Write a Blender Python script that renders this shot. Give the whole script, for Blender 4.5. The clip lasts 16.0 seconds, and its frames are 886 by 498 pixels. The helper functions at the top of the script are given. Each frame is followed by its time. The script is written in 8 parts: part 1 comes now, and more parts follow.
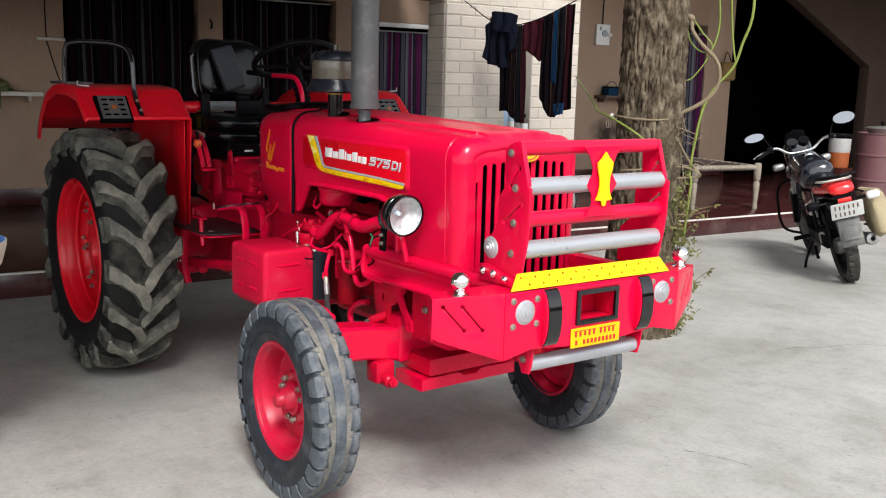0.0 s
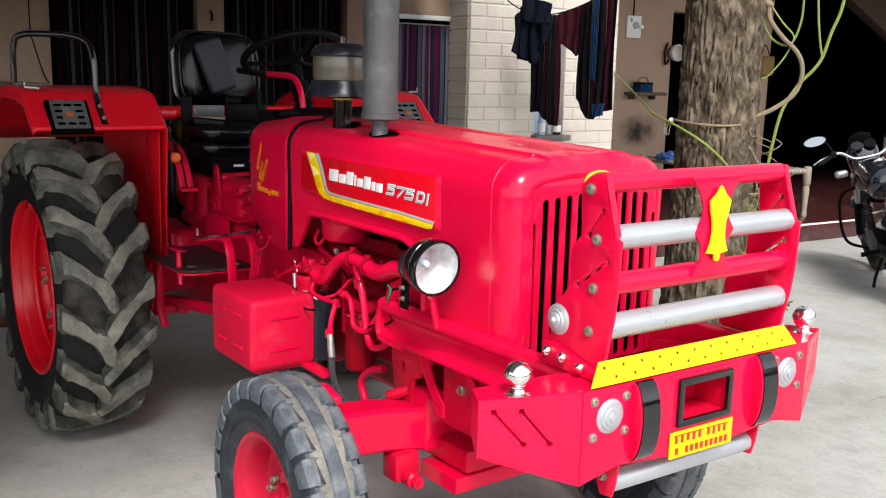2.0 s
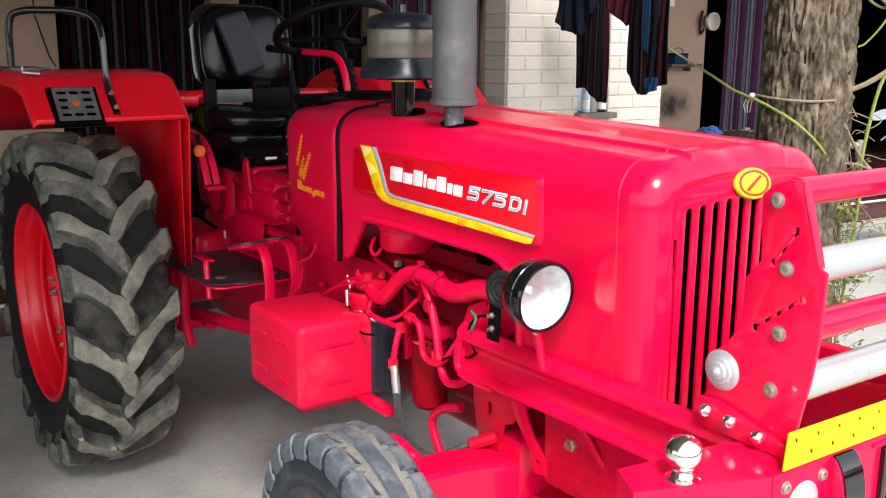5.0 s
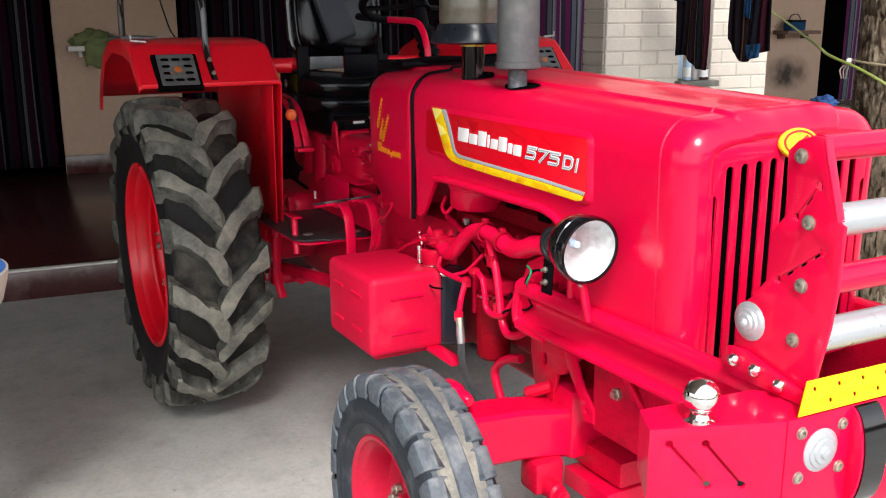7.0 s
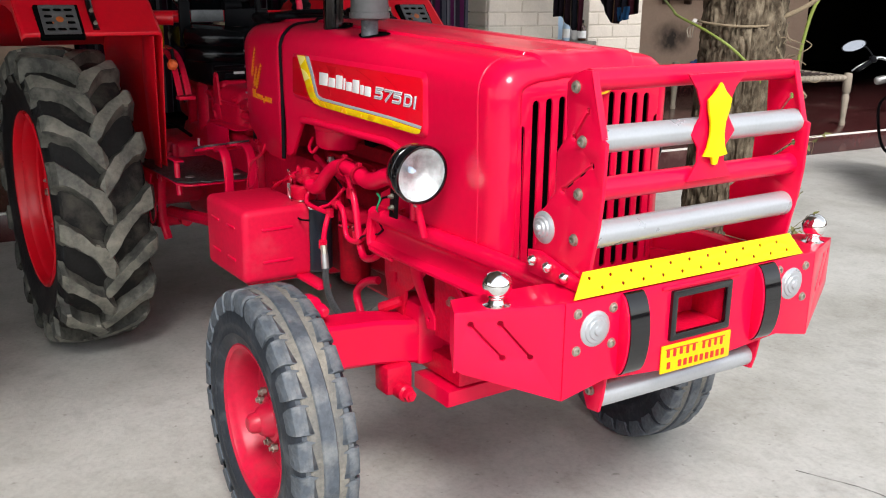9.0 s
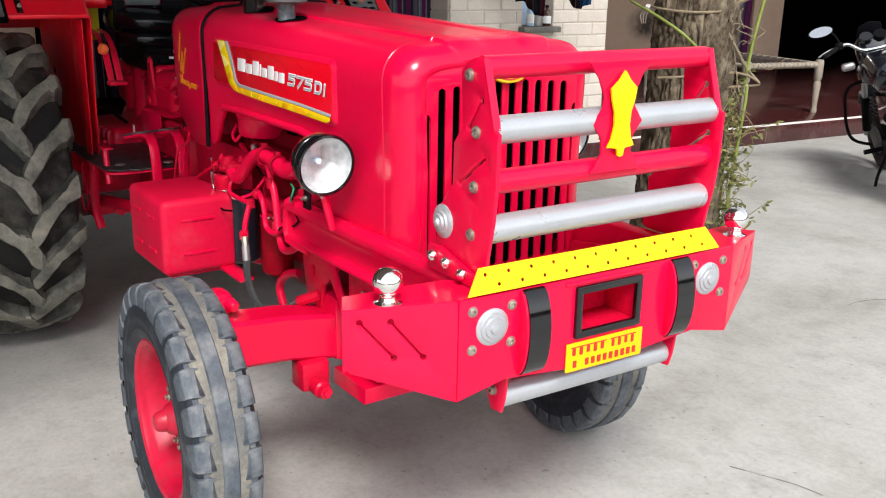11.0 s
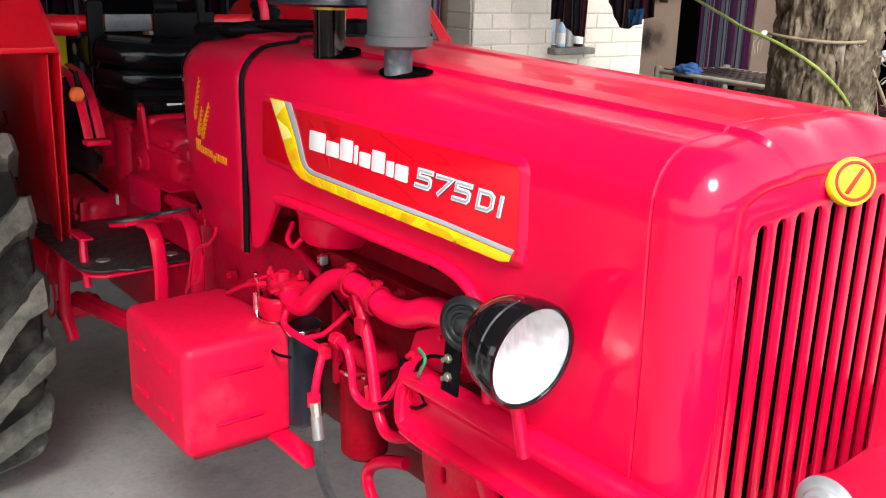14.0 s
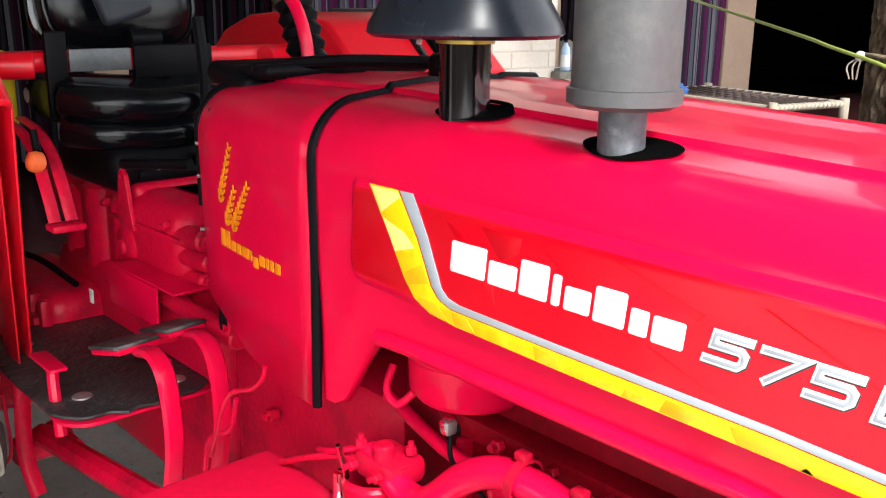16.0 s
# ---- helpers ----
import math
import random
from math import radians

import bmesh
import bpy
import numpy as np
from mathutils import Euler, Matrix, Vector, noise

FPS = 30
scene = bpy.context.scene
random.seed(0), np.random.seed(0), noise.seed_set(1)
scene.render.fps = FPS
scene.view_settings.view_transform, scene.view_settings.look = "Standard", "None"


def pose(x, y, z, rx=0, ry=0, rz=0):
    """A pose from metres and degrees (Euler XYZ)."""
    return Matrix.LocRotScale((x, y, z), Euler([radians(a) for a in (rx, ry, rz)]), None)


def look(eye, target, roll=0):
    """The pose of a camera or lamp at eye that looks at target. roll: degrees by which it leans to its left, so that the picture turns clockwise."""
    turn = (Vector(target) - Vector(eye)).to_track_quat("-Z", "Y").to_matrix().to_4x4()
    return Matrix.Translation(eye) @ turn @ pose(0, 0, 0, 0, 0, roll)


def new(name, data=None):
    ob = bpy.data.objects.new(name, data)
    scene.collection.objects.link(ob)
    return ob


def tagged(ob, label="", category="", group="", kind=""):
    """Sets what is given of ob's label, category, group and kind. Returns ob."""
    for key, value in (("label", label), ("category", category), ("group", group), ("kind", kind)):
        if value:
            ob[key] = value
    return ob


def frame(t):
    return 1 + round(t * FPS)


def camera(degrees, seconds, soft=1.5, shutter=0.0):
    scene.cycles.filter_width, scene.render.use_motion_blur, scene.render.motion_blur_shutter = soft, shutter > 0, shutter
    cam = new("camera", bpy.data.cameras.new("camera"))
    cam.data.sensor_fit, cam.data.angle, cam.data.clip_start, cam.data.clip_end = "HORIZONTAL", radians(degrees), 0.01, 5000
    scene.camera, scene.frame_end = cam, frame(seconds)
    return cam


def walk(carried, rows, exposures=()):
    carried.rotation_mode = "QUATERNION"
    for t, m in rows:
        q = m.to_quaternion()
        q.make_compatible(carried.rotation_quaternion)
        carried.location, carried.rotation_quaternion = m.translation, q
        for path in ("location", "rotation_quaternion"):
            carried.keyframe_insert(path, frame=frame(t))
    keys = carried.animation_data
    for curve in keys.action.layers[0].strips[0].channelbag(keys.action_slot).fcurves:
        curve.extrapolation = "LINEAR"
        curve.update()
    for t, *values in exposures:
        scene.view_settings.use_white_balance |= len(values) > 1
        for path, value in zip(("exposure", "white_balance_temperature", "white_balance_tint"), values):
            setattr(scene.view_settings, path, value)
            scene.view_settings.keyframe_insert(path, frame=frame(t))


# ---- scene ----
SKY, SUN = 0.13, 1.75
cam = camera(51.2, 16.0, 1.1)
PATH = [
    (0, (5.032, -2.348, 1.587), (3.47, -1.15, 1.233), 1.5),
    (0.5, (4.871, -2.084, 1.587), (3.307, -0.886, 1.238), 1.2),
    (1, (4.72, -1.964, 1.591), (3.147, -0.783, 1.231), 1.1),
    (1.5, (4.436, -1.909, 1.59), (2.856, -0.737, 1.232), 1.8),
    (2, (4.252, -1.862, 1.611), (2.675, -0.687, 1.244), 1.4),
    (2.5, (4.085, -1.753, 1.598), (2.513, -0.577, 1.215), 1.0),
    (3, (3.932, -1.655, 1.615), (2.354, -0.487, 1.231), 1.2),
    (3.5, (3.854, -1.636, 1.611), (2.27, -0.483, 1.211), 0.8),
    (4, (3.725, -1.647, 1.62), (2.142, -0.496, 1.209), 0.5),
    (6.3, (3.681, -1.752, 1.594), (2.083, -0.628, 1.165), -0.4),
    (6.5, (3.741, -1.713, 1.597), (2.089, -0.677, 1.15), -0.7),
    (7, (3.871, -1.658, 1.597), (2.169, -0.722, 1.118), -0.2),
    (7.5, (3.983, -1.714, 1.593), (2.276, -0.793, 1.104), 0.8),
    (8, (4.091, -1.797, 1.565), (2.449, -0.78, 1.048), 1.4),
    (8.5, (4.153, -1.791, 1.562), (2.537, -0.739, 1.032), 1.3),
    (9, (4.242, -1.688, 1.57), (2.655, -0.601, 1.022), 0.7),
    (9.5, (4.333, -1.575, 1.569), (2.76, -0.471, 1.014), 0.5),
    (9.7, (4.351, -1.55, 1.564), (2.781, -0.44, 1.013), 0.8),
    (11.8, (4.08, -1.467, 1.587), (2.525, -0.36, 0.989), 1.1),
    (12, (3.99, -1.477, 1.595), (2.442, -0.364, 0.993), 1.2),
    (12.5, (3.816, -1.471, 1.584), (2.271, -0.357, 0.974), 1.1),
    (13, (3.567, -1.356, 1.579), (2.011, -0.266, 0.954), 0.4),
    (13.5, (3.372, -1.276, 1.603), (1.813, -0.188, 0.982), 0.4),
    (14, (3.128, -1.242, 1.593), (1.626, -0.048, 1.029), 1.6),
    (14.5, (2.873, -1.24, 1.615), (1.428, 0.035, 1.08), 1.4),
    (15, (2.693, -1.185, 1.592), (1.279, 0.12, 1.048), 0.8),
    (15.5, (2.479, -1.069, 1.581), (1.057, 0.236, 1.057), 0.9),
    (16, (2.343, -1.06, 1.579), (0.913, 0.236, 1.055), 0.7),
]
walk(cam, [(t, look(eye, target, roll)) for t, eye, target, roll in PATH], [(0.0, 1.20), (1.5, 1.36), (2.5, 1.58), (3.2, 1.86), (4.0, 1.80), (6.5, 1.80), (7.0, 1.62), (7.5, 1.60), (8.5, 1.32), (9.5, 1.30), (12.0, 1.38), (12.5, 1.42), (13.0, 1.60), (13.5, 1.84), (14.0, 1.84), (14.5, 1.80), (15.0, 1.82), (15.5, 2.18), (16.0, 2.38)])

# ---- world and light ----
world = bpy.data.worlds.new("sky")
scene.world = world
world.use_nodes = True
_n, _l = world.node_tree.nodes, world.node_tree.links
_sky = _n.new("ShaderNodeTexSky")
_sky.sky_type = "NISHITA"
_sky.sun_disc = False
_sky.sun_elevation, _sky.sun_rotation = radians(48), radians(116)
_hs = _n.new("ShaderNodeHueSaturation")
_hs.inputs["Saturation"].default_value = 0.22
_l.new(_sky.outputs[0], _hs.inputs["Color"])
_l.new(_hs.outputs[0], _n["Background"].inputs[0])
_n["Background"].inputs[1].default_value = SKY
_sun = bpy.data.lights.new("sun", "SUN")
_sun.energy, _sun.angle, _sun.color = SUN, radians(18), (1.0, 0.985, 0.97)
new("sun", _sun).matrix_world = look((6.8, -3.3, 8.4), (0, 0, 0))


# ---- materials ----
def material(name, color, rough=0.5, metal=0.0, vary=0.12, scale=6.0, fine=60.0, bump=0.0, coat=0.0, dirt=None, dirt_amount=0.0, dirt_scale=3.0, spec=0.5, jitter=0.0):
    """A procedural surface: two scales of variation, relief and an optional layer of dirt."""
    m = bpy.data.materials.new(name)
    m.use_nodes = True
    n, l = m.node_tree.nodes, m.node_tree.links
    b = n["Principled BSDF"]
    b.inputs["Metallic"].default_value = metal
    b.inputs["Coat Weight"].default_value = coat
    b.inputs["Coat Roughness"].default_value = 0.08
    b.inputs["Specular IOR Level"].default_value = spec
    co = n.new("ShaderNodeTexCoord")
    big = n.new("ShaderNodeTexNoise")
    big.inputs["Scale"].default_value, big.inputs["Detail"].default_value = scale, 6
    small = n.new("ShaderNodeTexNoise")
    small.inputs["Scale"].default_value, small.inputs["Detail"].default_value = fine, 4
    for t in (big, small):
        l.new(co.outputs["Object"], t.inputs["Vector"])
    add = n.new("ShaderNodeMath")
    add.operation = "ADD"
    l.new(big.outputs["Fac"], add.inputs[0])
    l.new(small.outputs["Fac"], add.inputs[1])
    ramp = n.new("ShaderNodeMapRange")
    ramp.inputs["From Min"].default_value, ramp.inputs["From Max"].default_value = 0.6, 1.4
    ramp.inputs["To Min"].default_value, ramp.inputs["To Max"].default_value = 1 - vary, 1 + vary
    l.new(add.outputs[0], ramp.inputs["Value"])
    col = n.new("ShaderNodeMix")
    col.data_type, col.blend_type = "RGBA", "MULTIPLY"
    col.inputs["Factor"].default_value = 1
    col.inputs["A"].default_value = (*color, 1)
    l.new(ramp.outputs[0], col.inputs["B"])
    out = col.outputs["Result"]
    if jitter:
        info = n.new("ShaderNodeObjectInfo")
        jr = n.new("ShaderNodeMapRange")
        jr.inputs["To Min"].default_value, jr.inputs["To Max"].default_value = 1 - jitter, 1 + jitter
        l.new(info.outputs["Random"], jr.inputs["Value"])
        jm = n.new("ShaderNodeMix")
        jm.data_type, jm.blend_type = "RGBA", "MULTIPLY"
        jm.inputs["Factor"].default_value = 1
        l.new(out, jm.inputs["A"])
        l.new(jr.outputs[0], jm.inputs["B"])
        out = jm.outputs["Result"]
    if dirt:
        d = n.new("ShaderNodeTexNoise")
        d.inputs["Scale"].default_value, d.inputs["Detail"].default_value, d.inputs["Roughness"].default_value = dirt_scale, 8, 0.65
        l.new(co.outputs["Object"], d.inputs["Vector"])
        dr = n.new("ShaderNodeMapRange")
        dr.inputs["From Min"].default_value, dr.inputs["From Max"].default_value = 0.62 - 0.3 * dirt_amount, 0.75
        dr.inputs["To Max"].default_value = min(1.0, 0.4 + dirt_amount)
        l.new(d.outputs["Fac"], dr.inputs["Value"])
        mix = n.new("ShaderNodeMix")
        mix.data_type = "RGBA"
        mix.inputs["B"].default_value = (*dirt, 1)
        l.new(out, mix.inputs["A"])
        l.new(dr.outputs[0], mix.inputs["Factor"])
        out = mix.outputs["Result"]
    l.new(out, b.inputs["Base Color"])
    rr = n.new("ShaderNodeMapRange")
    rr.inputs["To Min"].default_value, rr.inputs["To Max"].default_value = max(0.02, rough - 0.08), min(1.0, rough + 0.08)
    l.new(big.outputs["Fac"], rr.inputs["Value"])
    l.new(rr.outputs[0], b.inputs["Roughness"])
    if bump:
        bp = n.new("ShaderNodeBump")
        bp.inputs["Strength"].default_value, bp.inputs["Distance"].default_value = min(1.0, bump), 0.01
        l.new(small.outputs["Fac"], bp.inputs["Height"])
        l.new(bp.outputs[0], b.inputs["Normal"])
    return m


RED = material("red_paint", (0.65, 0.002, 0.039), 0.32, vary=0.06, scale=3, fine=40, coat=0.36, spec=0.08, bump=0.02)
BOXRED = material("satin_red_paint", (0.58, 0.003, 0.036), 0.5, vary=0.12, scale=5, fine=60, spec=0.2, bump=0.03, dirt=(0.60, 0.05, 0.08), dirt_amount=0.2, dirt_scale=6)
CAST = material("red_painted_casting", (0.55, 0.003, 0.030), 0.32, vary=0.2, scale=9, fine=90, bump=0.14, spec=0.18, dirt=(0.04, 0.006, 0.008), dirt_amount=0.34, dirt_scale=5)
RIMRED = material("dusty_rim_red", (0.46, 0.005, 0.032), 0.36, vary=0.2, scale=7, fine=50, bump=0.05, spec=0.3, dirt=(0.22, 0.03, 0.035), dirt_amount=0.4, dirt_scale=8)
FRED = material("fender_red_paint", (0.60, 0.003, 0.014), 0.3, vary=0.08, scale=3, fine=50, coat=0.1, spec=0.35, dirt=(0.35, 0.12, 0.09), dirt_amount=0.05)
DECAL = material("decal_red", (0.64, 0.002, 0.012), 0.2, vary=0.05, scale=8, fine=30, coat=0.12, spec=0.35)
SILVER = material("silver_paint", (0.43, 0.445, 0.465), 0.30, metal=0.5, vary=0.06, scale=12, fine=150, bump=0.03)
CHROME = material("chrome", (0.86, 0.86, 0.84), 0.08, metal=1.0, vary=0.05)
SIGNYEL = material("orange_yellow_sign", (0.78, 0.44, 0.0), 0.4, vary=0.06, spec=0.3)
SIGNRED = material("red_sign_lettering", (0.45, 0.012, 0.008), 0.5, vary=0.1)
GOLD = material("gold_badge", (0.62, 0.42, 0.01), 0.35, vary=0.1, spec=0.4)
ENAMEL = material("blue_black_enamel", (0.010, 0.013, 0.020), 0.28, vary=0.2, spec=0.4)
STEEL = material("zinc_plated_steel", (0.38, 0.36, 0.30), 0.4, metal=0.8, vary=0.25, scale=30, fine=200, dirt=(0.16, 0.10, 0.05), dirt_amount=0.2, dirt_scale=30)
BLACK = material("gloss_black_paint", (0.003, 0.003, 0.004), 0.10, vary=0.2, coat=0.5, spec=0.4)
MATT = material("matt_black", (0.003, 0.003, 0.004), 0.45, vary=0.25, fine=120, bump=0.06, spec=0.07)
VINYL = material("black_vinyl", (0.0025, 0.003, 0.004), 0.17, vary=0.25, scale=10, fine=180, bump=0.05, spec=0.26)
# gloss-free black: the darkness of gaps and holes put into the colour
VOID = material("gap_shade_black", (0.003, 0.003, 0.003), 1.0, vary=0.3, spec=0.0)
# casting red darkened for the shade inside the engine bay, plus some dirt
SHADECAST = material("shaded_red_casting", (0.20, 0.001, 0.007), 0.42, spec=0.10, vary=0.3, scale=9, fine=90, bump=0.12, dirt=(0.03, 0.01, 0.01), dirt_amount=0.35, dirt_scale=6)
YELLOW = material("yellow_paint", (0.78, 0.57, 0.0), 0.4, vary=0.05, spec=0.3)
AMBER = material("orange_yellow_decal", (0.78, 0.56, 0.003), 0.25, vary=0.12, scale=14, fine=9, dirt=(0.74, 0.27, 0.0), dirt_amount=0.35, dirt_scale=22)
GREY = material("grey_stripe", (0.34, 0.37, 0.41), 0.35, vary=0.06)
WHITE = material("white_lettering", (0.78, 0.78, 0.77), 0.3, vary=0.04)
# dusty tread rubber with the shade between the lugs darkened in
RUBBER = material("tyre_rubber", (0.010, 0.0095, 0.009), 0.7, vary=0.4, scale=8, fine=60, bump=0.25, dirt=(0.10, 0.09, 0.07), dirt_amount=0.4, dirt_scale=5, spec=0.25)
# unworn flank rubber, its tone also lowered for shade
FLANK = material("shaded_lug_flank_rubber", (0.042, 0.042, 0.037), 0.7, vary=0.5, scale=14, fine=60, bump=0.4, dirt=(0.17, 0.165, 0.135), dirt_amount=0.6, dirt_scale=7, spec=0.3)
LUG = material("worn_lug_rubber", (0.090, 0.090, 0.076), 0.6, vary=0.5, scale=10, fine=70, bump=0.3, dirt=(0.29, 0.275, 0.22), dirt_amount=0.7, dirt_scale=9, spec=0.4)
FTYRE = material("front_tyre_rubber", (0.055, 0.066, 0.080), 0.6, vary=0.45, scale=10, fine=60, bump=0.3, dirt=(0.24, 0.245, 0.24), dirt_amount=0.42, dirt_scale=9)
DUST = material("packed_beige_dust", (0.19, 0.175, 0.145), 0.9, vary=0.4, scale=14, fine=80, bump=0.5, dirt=(0.060, 0.068, 0.078), dirt_amount=0.9, dirt_scale=6)
FSIDE = material("scuffed_blue_black_sidewall", (0.016, 0.020, 0.027), 0.5, vary=0.35, scale=8, fine=60, bump=0.2, spec=0.3, dirt=(0.13, 0.14, 0.15), dirt_amount=0.3, dirt_scale=9)
SIDE = material("black_sidewall", (0.006, 0.006, 0.007), 0.5, vary=0.3, scale=8, fine=60, bump=0.15, spec=0.2, dirt=(0.05, 0.052, 0.055), dirt_amount=0.12, dirt_scale=8)
MUFFLER = material("grey_heat_paint", (0.078, 0.079, 0.081), 0.48, metal=0.2, vary=0.16, scale=5, fine=80, bump=0.08, dirt=(0.17, 0.165, 0.155), dirt_amount=0.3, dirt_scale=9)
WALLPINK = material("pink_limewash", (0.37, 0.255, 0.185), 0.85, vary=0.1, scale=1.2, fine=30, bump=0.12, dirt=(0.30, 0.20, 0.14), dirt_amount=0.2, dirt_scale=1.6)
BRICK = material("cream_painted_brick", (0.58, 0.515, 0.445), 0.75, vary=0.08, scale=7, fine=60, bump=0.25, jitter=0.06, dirt=(0.5, 0.43, 0.33), dirt_amount=0.1, dirt_scale=3)
MORTAR = material("cream_painted_mortar", (0.53, 0.47, 0.40), 0.85, vary=0.12, scale=8, fine=80, bump=0.3)
REDFLOOR = material("maroon_cement_floor", (0.046, 0.012, 0.012), 0.22, vary=0.3, scale=2.2, fine=25, dirt=(0.14, 0.09, 0.075), dirt_amount=0.3, dirt_scale=2.5)
LIMEEDGE = material("white_edge_line", (0.62, 0.58, 0.54), 0.7, vary=0.15, scale=9, fine=60)
SLAB = material("plain_roof_concrete", (0.17, 0.15, 0.13), 0.85, vary=0.12, scale=1.5)
WOODOLD = material("weathered_wood", (0.23, 0.195, 0.15), 0.75, vary=0.3, scale=10, fine=80, bump=0.4)
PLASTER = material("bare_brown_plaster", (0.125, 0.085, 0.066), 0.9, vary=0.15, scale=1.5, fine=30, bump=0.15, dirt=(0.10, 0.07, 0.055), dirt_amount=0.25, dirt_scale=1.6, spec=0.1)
# the stair wall's shade is mixed into this darker brown
STAIRSHADE = material("shaded_brown_plaster", (0.072, 0.048, 0.038), 0.9, vary=0.2, scale=1.5, fine=30, bump=0.15, dirt=(0.05, 0.035, 0.03), dirt_amount=0.3, dirt_scale=1.6, spec=0.1)
# near-black colour that stands in for rooms without light
ROOMDARK = material("unlit_room_black", (0.003, 0.0024, 0.002), 0.9, vary=0.2, scale=2, fine=30, spec=0.0)
BROWN = material("brown_painted_door", (0.035, 0.009, 0.007), 0.6, vary=0.25, scale=4, fine=60, spec=0.05)
DULL = material("dull_metal", (0.35, 0.34, 0.33), 0.35, metal=0.7, vary=0.15)


# ---- helpers for shapes ----
def thing(name, label, category, m=None, group="", kind=""):
    ob = tagged(new(name), label, category, group, kind)
    ob.matrix_world = m or Matrix()
    return ob


def finish(bm, mat, smooth=38):
    bmesh.ops.recalc_face_normals(bm, faces=bm.faces)
    me = bpy.data.meshes.new("mesh")
    bm.to_mesh(me)
    bm.free()
    for mm in mat if isinstance(mat, (list, tuple)) else (mat,):
        me.materials.append(mm)
    me.shade_smooth()
    me.set_sharp_from_angle(angle=radians(smooth))
    return me


def part(name, bm, mat, parent=None, label="", smooth=38, kind=""):
    me = finish(bm, mat, smooth)
    me.name = name
    ob = new(name, me)
    ob.parent = parent
    if label:
        ob["label"] = label
    if kind:
        ob["kind"] = kind
    return ob


def box(c, s, bevel=0.004, m=None, bm=None, seg=2):
    """A bevelled box with its centre at c and sides s."""
    bm = bm or bmesh.new()
    r = bmesh.ops.create_cube(bm, size=1)
    bmesh.ops.scale(bm, vec=s, verts=r["verts"])
    if bevel:
        e = list({k for v in r["verts"] for k in v.link_edges})
        r = bmesh.ops.bevel(bm, geom=e, offset=min(bevel, 0.45 * min(s)), segments=seg, affect="EDGES", profile=0.5)
    vs = list({v for v in r["verts"]}) if bevel else r["verts"]
    bmesh.ops.transform(bm, matrix=Matrix.Translation(c) @ (m or Matrix()), verts=vs)
    return bm


def basis(d):
    d = Vector(d).normalized()
    a = Vector((0, 0, 1)) if abs(d.z) < 0.9 else Vector((1, 0, 0))
    u = d.cross(a).normalized()
    return u, d.cross(u).normalized()


def rings(bm, loops, closed=True, cap=True):
    """Skins a row of point loops."""
    vs = [[bm.verts.new(p) for p in lp] for lp in loops]
    n = len(vs[0])
    for a, b in zip(vs, vs[1:]):
        for i in range(n if closed else n - 1):
            j = (i + 1) % n
            try:
                bm.faces.new((a[i], a[j], b[j], b[i]))
            except ValueError:
                pass
    if cap and closed:
        bm.faces.new(vs[0])
        bm.faces.new(vs[-1][::-1])
    return vs


def cyl(p0, p1, r0, r1=None, seg=20, bm=None, cap=True, chamfer=0.0):
    bm = bm or bmesh.new()
    p0, p1 = Vector(p0), Vector(p1)
    r1 = r0 if r1 is None else r1
    d = p1 - p0
    u, w = basis(d)
    d = d.normalized()
    c = min(chamfer, 0.45 * (p1 - p0).length)
    st = [(p0, r0), (p1, r1)] if not c else [(p0, r0 - c), (p0 + d * c, r0), (p1 - d * c, r1), (p1, r1 - c)]
    rings(bm, [[p + (u * math.cos(k) + w * math.sin(k)) * r for k in (2 * math.pi * i / seg for i in range(seg))] for p, r in st], cap=cap)
    return bm


def curve_points(pts, per=6):
    """A smooth line through pts (Catmull-Rom)."""
    p = [Vector(q) for q in pts]
    p = [2 * p[0] - p[1], *p, 2 * p[-1] - p[-2]]
    out = []
    for i in range(1, len(p) - 2):
        for k in range(per):
            t = k / per
            out.append(0.5 * (2 * p[i] + (p[i + 1] - p[i - 1]) * t + (2 * p[i - 1] - 5 * p[i] + 4 * p[i + 1] - p[i + 2]) * t * t + (3 * p[i] - p[i - 1] - 3 * p[i + 1] + p[i + 2]) * t ** 3))
    return out + [p[-2]]


def tube(pts, r, seg=12, bm=None, per=6, taper=None, squash=1.0):
    """A round bar swept along a smooth line; taper gives the radius at its end."""
    bm = bm or bmesh.new()
    line = curve_points(pts, per) if per > 1 and len(pts) > 2 else [Vector(q) for q in pts]
    loops, u = [], None
    for i, p in enumerate(line):
        d = (line[min(i + 1, len(line) - 1)] - line[max(i - 1, 0)]).normalized()
        if u is None:
            u, w = basis(d)
        u = (u - d * u.dot(d)).normalized()
        w = d.cross(u)
        rr = r if taper is None else r + (taper - r) * i / (len(line) - 1)
        loops.append([p + (u * math.cos(k) + w * math.sin(k) * squash) * rr for k in (2 * math.pi * j / seg for j in range(seg))])
    rings(bm, loops)
    return bm


def lathe(profile, c, axis, seg=48, bm=None):
    """Turns (along, radius) round the axis through c."""
    bm = bm or bmesh.new()
    d = Vector(axis).normalized()
    u, w = basis(d)
    c = Vector(c)
    rings(bm, [[c + d * a + (u * math.cos(k) + w * math.sin(k)) * max(r, 1e-4) for k in (2 * math.pi * i / seg for i in range(seg))] for a, r in profile], cap=profile[0][1] > 2e-4 and False)
    return bm


